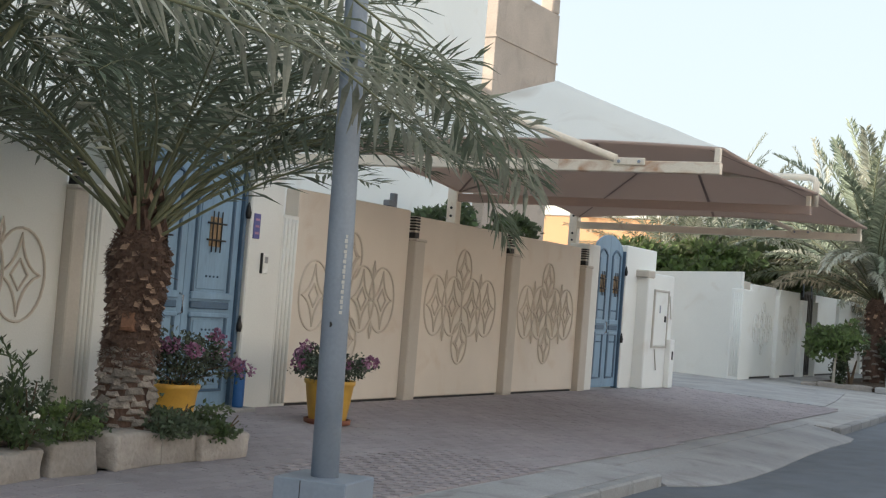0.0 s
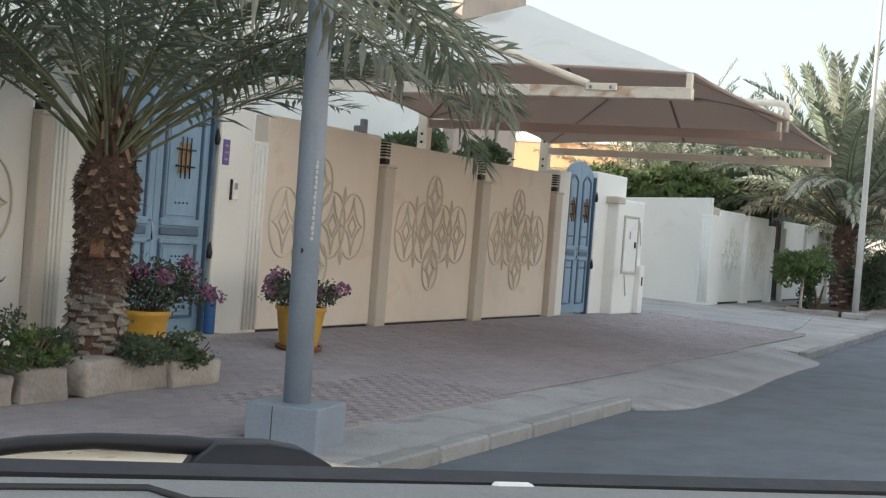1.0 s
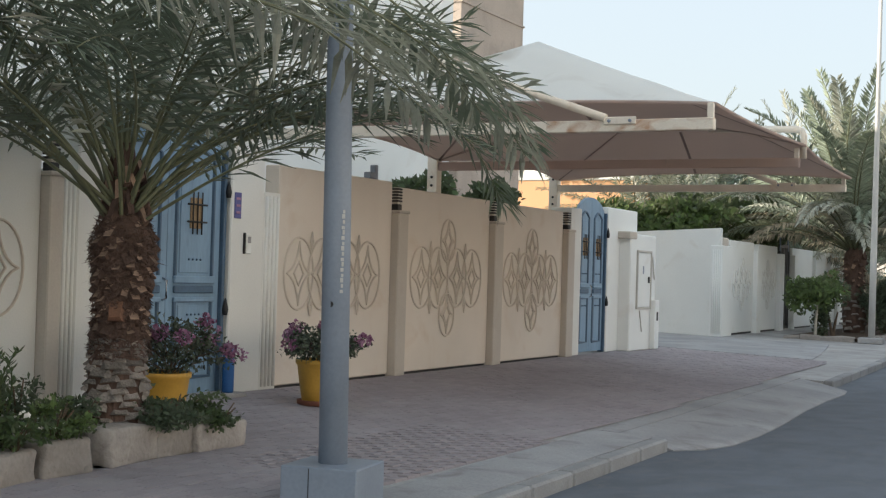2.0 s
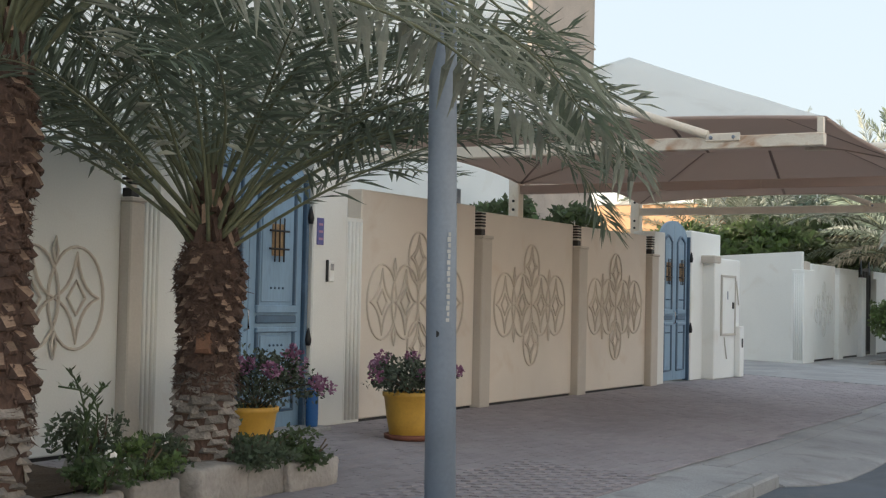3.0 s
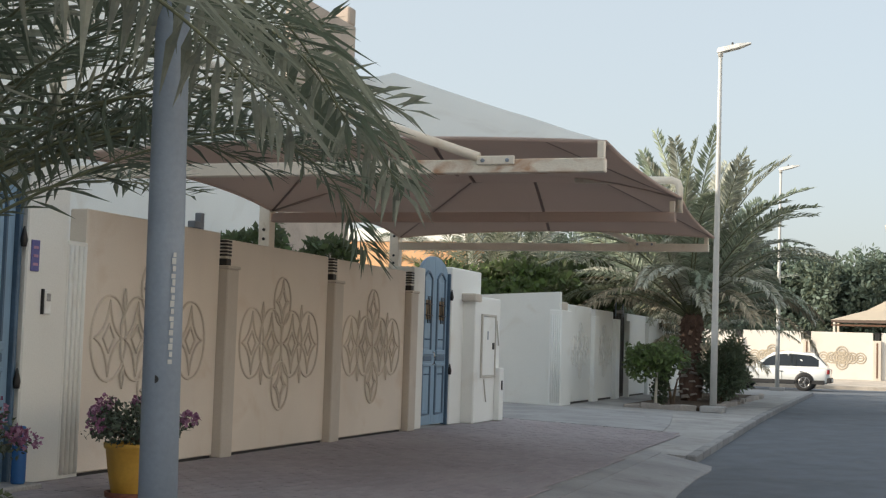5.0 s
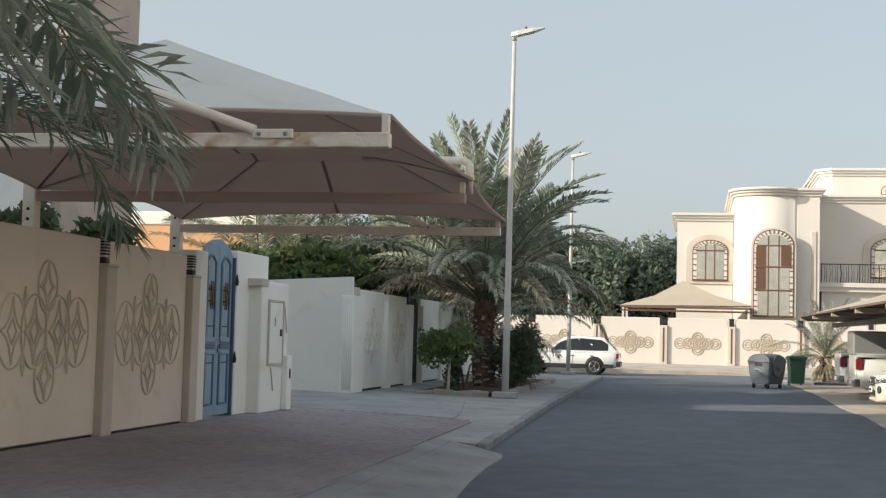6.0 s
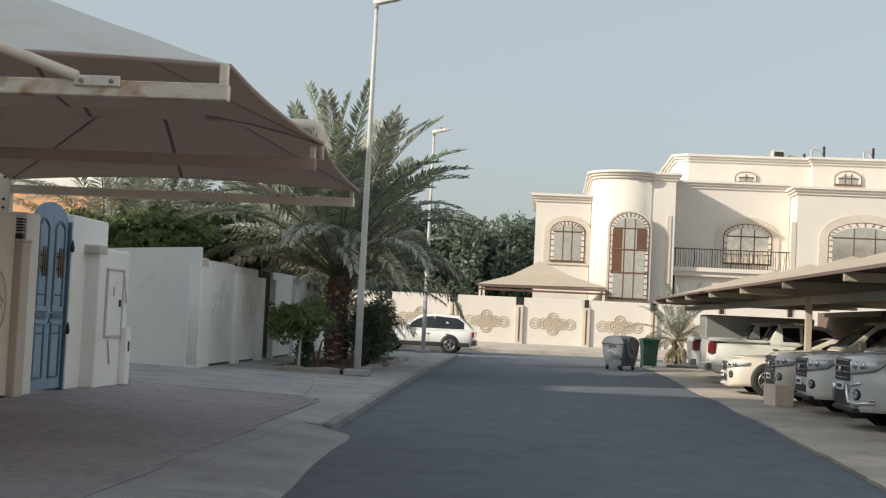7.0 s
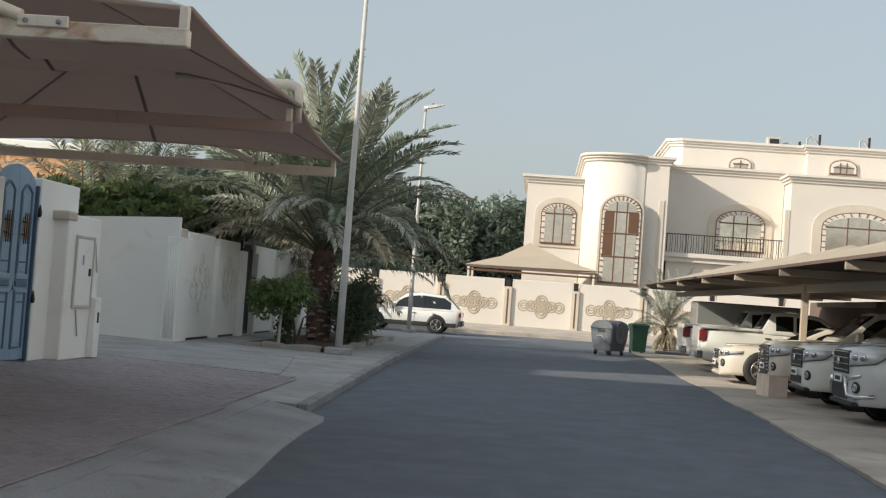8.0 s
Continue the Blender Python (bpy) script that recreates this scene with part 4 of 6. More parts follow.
def palm(x, y, z0, crown_z, r, fronds, count, label, seed, boots=140, low_to=0.5, tilt_bias=0.0, az=(0, 360), extra=(), fibre=500, size=1.0, cuts=(), boot_size=1.0, skirt=0, shaft=0.0):
    rnd = random.Random(seed)
    g = thing("date_palm", label, "palm tree", "date palms", at=(x, y, z0))
    h = crown_z - z0
    bm = bmesh.new()
    prof = lambda s: r * (1.06 - 0.08 * s + 0.11 * math.sin(s * 9.5 - 0.9)) * (1 if s < 0.9 else 1 - (s - 0.9) * 3.0)
    ns = 18
    lathe(bm, [(prof(i / ns) * (0.93 + 0.05 * rnd.random()), h * i / ns) for i in range(ns + 1)], 18)
    for v in bm.verts:
        v.co.x += 0.02 * math.sin(v.co.z * 3 + seed)
    part("trunk", bm, M["bark"], g)
    for i in range(boots):
        s = (i + 0.5) / boots
        a = i * 2.39996 + rnd.gauss(0, 0.12)
        zz = h * s * 0.98
        rr = prof(s) * (0.93 if s < low_to or boot_size < 1.2 else 0.96)
        ob = new("leaf_base", rnd.choice(LOWB) if s < low_to else rnd.choice(BOOTS))
        ob.parent = g
        k = rnd.uniform(0.62, 1.05) * r / 0.27 * boot_size
        ob.matrix_basis = Matrix.Translation((rr * math.cos(a) + 0.02 * math.sin(zz * 3 + seed), rr * math.sin(a), zz - 0.05)) @ pose(0, 0, 0, rnd.gauss(-4, 6), rnd.gauss(0, 7), math.degrees(a) - 90) @ Matrix.Diagonal((k, k, k, 1))
    if shaft:
        lathe_pts = [(r * 0.8, h - 0.12), (r * 0.62, h + shaft * 0.3), (r * 0.45, h + shaft * 0.8), (r * 0.3, h + shaft * 1.3), (0.01, h + shaft * 1.35)]
        part("crown_shaft", lathe(bmesh.new(), lathe_pts, 14), M["bark"], g)
        for i in range(26):
            s, a = (i + 0.5) / 26, i * 2.39996
            rr = r * (0.78 - 0.4 * s)
            ob = new("leaf_base", BOOTS[i % 3])
            ob.parent = g
            ob.matrix_basis = Matrix.Translation((rr * math.cos(a), rr * math.sin(a), h - 0.1 + shaft * s)) @ pose(0, 0, 0, rnd.gauss(-10, 5), rnd.gauss(0, 6), math.degrees(a) - 90) @ Matrix.Diagonal((0.5, 0.7, 1.5, 1))
    for s, a in cuts:
        ob = new("leaf_base", CUT)
        ob.parent = g
        rr = prof(s) * 0.97
        ob.matrix_basis = Matrix.Translation((rr * math.cos(radians(a)), rr * math.sin(radians(a)), h * s)) @ pose(0, 0, 0, -8, 0, a - 90) @ Matrix.Diagonal((0.9, 0.9, 0.9, 1))
    bm = bmesh.new()
    for i in range(fibre):
        s = rnd.uniform(max(0.1, low_to - 0.1), 1.0)
        a = rnd.uniform(0, 2 * math.pi)
        rr = prof(s) + 0.02
        p = Vector((rr * math.cos(a), rr * math.sin(a), h * s))
        t2 = rnd.gauss(0, 1)
        o = Vector((0.35 * math.cos(a) - t2 * math.sin(a), 0.35 * math.sin(a) + t2 * math.cos(a), rnd.uniform(-1.1, 0.5))) * rnd.uniform(0.02, 0.075)
        w = Vector((-math.sin(a), math.cos(a), rnd.uniform(-1, 1))) * rnd.uniform(0.004, 0.012)
        bm.faces.new([bm.verts.new(q) for q in (p - w, p + w, p + o)])
    tagged(part("trunk_fibre", bm, M["bark"], g), kind="stuff")
    for i in range(count):
        s = i / max(1, count - 1)
        a = az[0] + (az[1] - az[0]) * ((i * 0.618034) % 1.0) + rnd.gauss(0, 6)
        k = min(len(fronds) - 1, int(s * len(fronds) * 0.999))
        ob = new("frond", fronds[k])
        ob.parent = g
        sc = size * rnd.uniform(0.88, 1.08)
        rr = 0.10 * s * r / 0.27
        ob.matrix_basis = Matrix.Translation((rr * math.cos(radians(a)), rr * math.sin(radians(a)), h - 0.12 * s + shaft * (1 - s) ** 1.5)) @ pose(0, 0, 0, rnd.gauss(0, 14), rnd.gauss(tilt_bias, 7), a) @ Matrix.Diagonal((sc, sc, sc, 1))
    for i in range(skirt):
        ob = new("frond", fronds[-1])
        ob.parent = g
        a = i * 137.5 + rnd.gauss(0, 15)
        ob.matrix_basis = Matrix.Translation((0, 0, h * 0.8)) @ pose(0, 0, 0, 0, 0, a) @ pose(0, 0, 0, 0, rnd.uniform(30, 55), 0) @ Matrix.Diagonal((size * 0.8, size * 0.8, size * 0.8, 1))
    for me in extra:
        ob = new("frond", me)
        ob.parent = g
        ob.matrix_basis = Matrix.Translation((-x, -y, -z0))
    return g


def spline(pts, n=5):
    """A smooth curve through all the points."""
    pts = [Vector(p) for p in pts]
    out = []
    for i in range(len(pts) - 1):
        a, b, c2, d = pts[max(0, i - 1)], pts[i], pts[i + 1], pts[min(len(pts) - 1, i + 2)]
        for k in range(n):
            t = k / n
            out.append(0.5 * (2 * b + (c2 - a) * t + (2 * a - 5 * b + 4 * c2 - d) * t * t + (3 * b - a - 3 * c2 + d) * t ** 3))
    return out + [pts[-1]]


def bezier(ctrl, n=16):
    ctrl = [Vector(c) for c in ctrl]
    out = []
    for i in range(n + 1):
        t, q = i / n, ctrl
        while len(q) > 1:
            q = [a.lerp(b, t) for a, b in zip(q, q[1:])]
        out.append(q[0])
    return out


hang = [frond_mesh("frond", spline(c), ll * 1.12, dr, mt, int(nl * 0.64), 0.025, 0.16, 0.1, sd, 0.02, 0.1) for sd, (c, ll, dr, mt, nl) in enumerate((
    (((1.78, -3.1, 2.75), (2.9, -3.85, 3.15), (3.75, -3.95, 2.98), (4.41, -3.23, 2.80), (4.52, -2.66, 2.72), (4.58, -2.14, 2.57), (4.71, -1.7, 2.34)), 0.62, 0.62, PALE, 60),
    (((1.78, -3.1, 2.80), (2.6, -3.9, 3.30), (3.3, -4.25, 3.25), (4.0, -3.85, 3.02), (4.3, -3.1, 2.95), (4.45, -2.3, 2.85), (4.5, -1.6, 2.7)), 0.60, 0.62, PALE, 60),
    (((1.78, -3.1, 2.80), (2.4, -3.3, 3.5), (3.3, -3.3, 3.65), (4.0, -2.8, 3.5), (4.3, -1.9, 3.2), (4.4, -1.0, 2.9), (4.45, -0.4, 2.5)), 0.60, 0.6, PALE, 60),
    (((1.78, -3.1, 2.78), (2.5, -3.2, 3.3), (3.4, -3.0, 3.35), (4.2, -2.4, 3.1), (4.5, -1.5, 2.85), (4.6, -0.8, 2.5)), 0.62, 0.5, GREEN, 58),
    (((1.78, -3.1, 2.78), (2.2, -2.6, 3.4), (3.0, -1.8, 3.45), (3.9, -0.7, 3.15), (4.25, 0.0, 2.75), (4.4, 0.5, 2.3)), 0.6, 0.8, PALE, 64)), 90)]
right_side = [frond_mesh("frond", spline(c), ll, dr * 0.5, GREEN, int(nl * 0.9), 0.0155, 0.24, 0.16, sd, 0.017, 0.17) for sd, (c, ll, dr, nl) in enumerate((
    (((1.95, -1.15, 1.78), (2.4, -0.6, 2.4), (3.1, 0.1, 2.75), (3.7, 0.8, 2.5), (3.92, 1.15, 1.95)), 0.50, 0.8, 64),
    (((1.95, -1.15, 1.78), (2.35, -0.6, 2.6), (3.1, 0.2, 3.05), (3.9, 0.9, 2.85), (4.12, 1.3, 2.45)), 0.50, 0.6, 64),
    (((1.95, -1.18, 1.78), (2.4, -0.85, 2.45), (3.1, -0.3, 2.8), (3.8, 0.4, 2.7), (4.1, 0.9, 2.4)), 0.48, 0.7, 62),
    (((1.95, -1.18, 1.75), (2.32, -0.8, 2.25), (2.8, -0.45, 2.5), (3.2, -0.1, 2.55), (3.6, 0.3, 2.4)), 0.42, 0.4, 56),
    (((1.85, -1.25, 1.75), (1.6, -1.6, 2.1), (1.45, -2.1, 2.4), (1.3, -2.5, 2.5), (1.1, -3.0, 2.45)), 0.42, 0.45, 56),
    (((1.85, -1.2, 1.75), (1.55, -1.5, 2.2), (1.2, -1.9, 2.6), (0.95, -2.4, 2.75), (0.7, -2.9, 2.6)), 0.44, 0.5, 56),
    (((1.95, -1.15, 1.8), (2.3, -0.6, 2.8), (2.9, 0.0, 3.2), (3.6, 0.5, 3.2), (4.0, 0.8, 2.95)), 0.48, 0.5, 62)), 120)]

palm(1.80, -1.12, -0.1, 1.72, 0.205, near_fronds, 60, "short date palm with brown fibrous trunk in a stone bed", 3, 250, 0.52, fibre=5200, boot_size=1.15, shaft=0.42, extra=right_side, cuts=((0.56, -60),))
palm(1.75, -3.12, -0.1, 2.66, 0.235, thick_fronds, 34, "thick date palm with shaggy cut leaf bases in a stone bed", 5, 250, 0.3, fibre=4500, boot_size=1.21, shaft=0.5, tilt_bias=-12, extra=hang)
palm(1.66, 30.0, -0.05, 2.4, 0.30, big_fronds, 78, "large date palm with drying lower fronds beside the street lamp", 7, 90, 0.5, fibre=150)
palm(-4.0, 32.5, -0.05, 2.6, 0.28, far_fronds, 40, "date palm behind the white street wall", 9, 50, 0.5, fibre=60)
palm(-1.6, 37.5, -0.05, 2.4, 0.28, far_fronds, 44, "date palm behind the white street wall", 11, 40, 0.5, fibre=60, size=1.05)
palm(-4.6, 30.4, -0.05, 2.0, 0.26, far_fronds, 34, "date palm in the garden beyond the driveway", 13, 40, 0.5, fibre=60, size=0.95)
palm(0.4, 38.5, -0.05, 1.7, 0.25, far_fronds, 36, "bushy date palm near the junction", 15, 40, 0.5, fibre=60, size=0.9)


def leaf_cloud(bm, blobs, n, size, rnd, mi=0, shell=0.45, narrow=0.5):
    """Small pointed leaves scattered through lumpy ellipsoids, denser outside, with gaps."""
    total = sum(b[3] * b[4] * b[5] for b in blobs)
    for cx, cy, cz, rx, ry, rz in blobs:
        for _ in range(int(n * rx * ry * rz / total)):
            d = Vector((rnd.gauss(0, 1), rnd.gauss(0, 1), rnd.gauss(0, 1))).normalized()
            rad = shell + (1 - shell) * rnd.random() ** 0.6
            rad *= 1 + 0.35 * noise.noise(Vector((cx + d.x * 2.1, cy + d.y * 2.1, cz + d.z * 2.1)))
            c = Vector((cx + d.x * rx * rad, cy + d.y * ry * rad, cz + d.z * rz * rad))
            u = (d + Vector((rnd.gauss(0, 0.8), rnd.gauss(0, 0.8), rnd.gauss(0, 0.8)))).normalized()
            v = u.cross(Vector((rnd.gauss(0, 1), rnd.gauss(0, 1), rnd.gauss(0, 1)))).normalized()
            s = size * rnd.uniform(0.6, 1.3)
            q = [bm.verts.new(p) for p in (c - u * s, c + v * s * narrow, c + u * s, c - v * s * narrow)]
            bm.faces.new(q).material_index = mi


def tree(name, label, category, x, y, z0, blobs, n, size, leaf, stems, seed, group="", stem_mat="wood", stem_r=0.05, narrow=0.5):
    rnd = random.Random(seed)
    g = thing(name, label, category, group, at=(x, y, z0))
    for sx, sy, sz in stems:
        pts = bezier(((sx * 0.1, sy * 0.1, -0.03), (sx * 0.1, sy * 0.3, sz * 0.4), (sx * 0.7, sy * 0.6, sz * 0.7), (sx, sy, sz)), 6)
        part("limb" if len(stems) > 1 else "trunk", tube(bmesh.new(), pts, [stem_r * (1 - 0.6 * k / 6) for k in range(7)], 7), M[stem_mat], g)
    bm = bmesh.new()
    leaf_cloud(bm, blobs, n, size, rnd, narrow=narrow)
    part("crown", bm, M[leaf], g)
    return g


def lumps(rnd, cx, cy, cz, rx, ry, rz, k, f=0.45):
    return [(cx + rnd.uniform(-rx, rx) * 0.7, cy + rnd.uniform(-ry, ry) * 0.7, cz + rnd.uniform(-rz, rz) * 0.7, rx * f * rnd.uniform(0.7, 1.2), ry * f * rnd.uniform(0.7, 1.2), rz * f * rnd.uniform(0.8, 1.3)) for _ in range(k)]


R = random.Random(21)
tree("garden_tree", "leafy green tree showing above the garden wall", "tree", -1.5, 10.9, 0, lumps(R, 0, 0, 2.45, 0.9, 1.0, 0.5, 9), 2200, 0.075, "leaf", ((0.3, 0.4, 2.3), (-0.3, -0.4, 2.2)), 1)
tree("garden_tree", "light green ficus tree behind the gate", "tree", -3.4, 27.4, 0, lumps(R, 0, 0, 2.85, 1.9, 0.9, 0.75, 16), 4200, 0.13, "leaf_lit", ((0.4, 0.5, 2.4), (-0.5, -0.3, 2.2), (0.2, -0.6, 2.3)), 2)
tree("garden_tree", "dark green tree behind the white side wall", "tree", -2.4, 30.2, 0, lumps(R, 0, 0, 2.9, 2.2, 1.8, 1.0, 16), 5200, 0.12, "leaf", ((0.6, 0.5, 2.4), (-0.5, -0.3, 2.2)), 3)
tree("garden_tree", "dark tree behind the street wall", "tree", -3.2, 34.0, 0, lumps(R, 0, 0, 2.7, 2.2, 3.5, 1.2, 14), 4200, 0.13, "leaf_dark", ((0.6, 0.5, 2.4), (-0.5, -0.3, 2.2)), 4)
tree("garden_tree", "dark tree behind the street wall", "tree", -2.6, 43.0, 0, lumps(R, 0, 0, 3.0, 2.0, 3.5, 1.4, 14), 3800, 0.13, "leaf_dark", ((0.6, 0.5, 2.4), (-0.5, -0.3, 2.2)), 5)
# street bed plants
tree("young_tree", "small round street tree with whitewashed trunk", "tree", 1.45, 25.9, -0.04, lumps(R, 0.0, 0, 1.15, 0.78, 0.72, 0.52, 18, 0.46), 1900, 0.075, "leaf_lit", ((0.05, 0.02, 1.2),), 6, stem_mat="whitewash", stem_r=0.045)
tree("shrub", "dark upright shrub in the street bed", "shrub", 1.75, 26.6, -0.04, lumps(R, 0, 0, 0.75, 0.45, 0.5, 0.7, 9, 0.5), 1100, 0.06, "leaf_dark", ((0.1, 0.1, 0.7), (-0.1, -0.1, 0.6)), 7)
tree("oleander", "dense dark oleander bush beside the lamp post", "shrub", 2.55, 30.0, -0.04, lumps(R, 0, 0, 0.85, 0.7, 1.3, 0.8, 16, 0.46), 2800, 0.12, "leaf_dark", ((0.2, 0.1, 0.8), (-0.2, -0.1, 0.9), (0.1, -0.3, 1.1)), 8, narrow=0.2)
tree("oleander", "dense dark oleander bush near the junction", "shrub", 2.0, 34.0, -0.04, lumps(R, 0, 0, 0.9, 0.6, 1.5, 0.9, 12, 0.5), 2200, 0.12, "leaf_dark", ((0.2, 0.1, 0.8), (-0.2, -0.1, 0.9)), 9, narrow=0.2)
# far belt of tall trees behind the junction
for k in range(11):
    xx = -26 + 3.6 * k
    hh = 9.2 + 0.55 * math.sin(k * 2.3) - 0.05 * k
    tree("tall_tree", "tall dark green tree in the distance", "tree", xx, 88 + 3 * math.sin(k * 1.7), 0.2, lumps(R, 0, 0, hh * 0.5, 3.4, 3, hh * 0.46, 26, 0.42), 15000, 0.2, "hazed_leaf", ((0.8, 0.4, 4.5), (-0.9, -0.4, 4.2)), 30 + k, "distant trees", stem_r=0.18)
tree("tall_tree", "tall dark green tree beyond the walls", "tree", -9, 52, 0, lumps(R, 0, 0, 3.6, 3.4, 3, 2.6, 16, 0.42), 3000, 0.2, "hazed_leaf", ((0.8, 0.4, 3.5), (-0.9, -0.4, 3.2)), 50, "distant trees", stem_r=0.15)
tree("tall_tree", "tall dark green tree beyond the walls", "tree", -15, 60, 0.1, lumps(R, 0, 0, 3.6, 3.4, 3, 2.8, 16, 0.42), 3000, 0.2, "hazed_leaf", ((0.8, 0.4, 3.5), (-0.9, -0.4, 3.2)), 51, "distant trees", stem_r=0.15)


# ---- stone beds ----
def block_mesh(seed, lx, ly, lz):
    rnd = random.Random(seed)
    bm = one_box(-lx / 2, lx / 2, -ly / 2, ly / 2, 0, lz, 0.03, 2)
    bmesh.ops.subdivide_edges(bm, edges=[e for e in bm.edges if e.calc_length() > 0.12], cuts=2, use_grid_fill=True)
    off = Vector((seed * 3.1, seed * 1.7, 0))
    for v in bm.verts:
        d = noise.noise(v.co * 5 + off) * 0.035 + noise.noise(v.co * 14 + off) * 0.014
        v.co += Vector((v.co.x / lx, v.co.y / ly, (v.co.z - lz / 2) / lz)).normalized() * d
        v.co.z += 0.05 * (v.co.z / lz) * (v.co.y / ly) * math.sin(seed * 2.3)
    return mesh_of("block", bm, M["block"], True)


BLK = [block_mesh(s, 0.25, 0.46 + 0.1 * (s % 3), 0.26 + 0.02 * (s % 2)) for s in range(6)]


def bed(x0, x1, y0, y1, label):
    g = thing("planter_bed", label, "planter", "stone planters")
    z = pav(x1, 0)

    def row(p, q, turn):
        length = math.hypot(q[0] - p[0], q[1] - p[1])
        n = max(1, round(length / 0.54))
        for k in range(n):
            t = (k + 0.5) / n
            ob = new("block", BLK[random.randrange(6)])
            ob.parent = g
            ob.matrix_basis = pose(p[0] + (q[0] - p[0]) * t + random.gauss(0, 0.018), p[1] + (q[1] - p[1]) * t, z - 0.02 + random.uniform(-0.03, 0.01), random.gauss(0, 2), random.gauss(0, 2.5), turn + random.gauss(0, 4)) @ Matrix.Diagonal((1, length / n / 0.56, 1, 1))

    row((x1 - 0.12, y0), (x1 - 0.12, y1), 0)
    row((x1 - 0.3, y1 - 0.12), (x0, y1 - 0.12), 90)
    row((x1 - 0.3, y0 + 0.12), (x0, y0 + 0.12), 90)
    bm = bmesh.new()
    bmesh.ops.create_grid(bm, x_segments=12, y_segments=12, size=0.5)
    for v in bm.verts:
        v.co = Vector(((x0 + x1 - 0.15) / 2 + v.co.x * (x1 - x0 - 0.2), (y0 + y1) / 2 + v.co.y * (y1 - y0 - 0.25), z + 0.225 + 0.02 * noise.noise(v.co * 9)))
    part("soil", bm, M["soil"], g)
    return g


bed(0.85, 2.14, -1.6, 0.02, "low bed of rough limestone blocks round a palm")
bed(0.85, 2.2, -4.6, -1.78, "low bed of rough limestone blocks round a palm")
sb = thing("street_bed", "street planting strip edged with pale kerb stones", "planter")
for k in range(17):
    ob = new("edge_stone", BLK[k % 6])
    ob.parent = sb
    x, y, turn = (0.98 + 0.45 * k, 25.42, 90) if k < 4 else (2.79, 25.85 + 0.92 * (k - 4), 0)
    ob.matrix_basis = pose(x, y, -0.1 + random.uniform(-0.015, 0.015), random.gauss(0, 3), random.gauss(0, 3), turn + random.gauss(0, 7)) @ Matrix.Diagonal((0.62, 0.85 if k < 4 else 1.5, 0.62, 1))
part("soil", one_box(0.75, 2.72, 25.5, 37.6, -0.08, 0.03), M["soil"], sb)


# ---- low plants in the beds ----
def low_plant(x, y, z, w, h, n, leaf, seed, label, size=0.027, flowers=0, fmat="petal_white", spiky=False):
    rnd = random.Random(seed)
    g = thing("bed_plant", label, "plant", at=(x, y, z))
    bm = bmesh.new()
    for k in range(7):
        a = rnd.uniform(0, 6.28)
        tube(bm, [(0, 0, -0.06), (0.3 * w * math.cos(a), 0.3 * w * math.sin(a), h * 0.5), (0.6 * w * math.cos(a), 0.6 * w * math.sin(a), h * rnd.uniform(0.7, 1.05))], 0.006, 4)
    part("stem_tuft", bm, M["wood"], g)
    bm = bmesh.new()
    leaf_cloud(bm, lumps(rnd, 0, 0, h * 0.55, w, w, h * 0.55, 9, 0.5), n, size, rnd, shell=0.2)
    part("foliage", bm, M[leaf], g)
    if flowers:
        bm = bmesh.new()
        leaf_cloud(bm, lumps(rnd, 0, 0, h * 0.75, w, w, h * 0.45, 6, 0.5), flowers, 0.02, rnd, shell=0.8, narrow=0.9)
        part("blossom", bm, M[fmat], g)
    return g


low_plant(1.85, -0.5, 0.1, 0.40, 0.22, 1100, "leaf", 61, "leafy green ground cover spilling over stone blocks")
low_plant(2.1, -0.3, 0.03, 0.28, 0.22, 700, "leaf", 62, "green trailing plant hanging over the bed edge", flowers=10)
low_plant(2.02, -0.95, 0.08, 0.30, 0.24, 800, "leaf_dark", 63, "dark green ground cover at the palm's foot")
low_plant(1.8, -1.6, 0.1, 0.32, 0.26, 900, "leaf_dark", 64, "dark bushy plant between the palms")
low_plant(1.35, -1.7, 0.1, 0.30, 0.40, 900, "leaf_dark", 65, "dark upright leafy plant beside the palm")
low_plant(2.08, -2.1, 0.12, 0.22, 0.26, 600, "leaf_lit", 66, "fresh green plant at the bed's edge", flowers=6)
low_plant(2.12, -2.5, 0.12, 0.22, 0.2, 600, "leaf", 67, "small green plant with white flowers", flowers=44)
low_plant(1.3, -0.4, 0.1, 0.28, 0.28, 600, "leaf_dark", 68, "dark green plant behind the palm")


def spire(x, y, z, h, seed, label):
    rnd = random.Random(seed)
    g = thing("tall_weed", label, "plant", at=(x, y, z))
    for s in range(3):
        bx, by = rnd.gauss(0, 0.07), rnd.gauss(0, 0.07)
        pts = bezier(((bx, by, -0.05), (bx, by, h * 0.4), (bx + rnd.gauss(0, 0.1), by + rnd.gauss(0, 0.1), h * 0.8), (bx + rnd.gauss(0, 0.15), by + rnd.gauss(0, 0.15), h * rnd.uniform(0.8, 1.0))), 8)
        part("stem", tube(bmesh.new(), pts, 0.006, 5), M["leaf"], g)
        bm = bmesh.new()
        for k in range(34):
            t = 0.15 + 0.85 * k / 34
            p = pts[int(t * 7.99)].lerp(pts[min(8, int(t * 7.99) + 1)], (t * 7.99) % 1)
            a = k * 2.4
            d = Vector((math.cos(a), math.sin(a), 0.9)).normalized() * 0.10 * (1.1 - 0.5 * t)
            sd = Vector((-math.sin(a), math.cos(a), 0)) * 0.011
            bm.faces.new([bm.verts.new(q) for q in (p, p + d * 0.5 + sd, p + d, p + d * 0.5 - sd)])
        part("foliage", bm, M["leaf"], g)


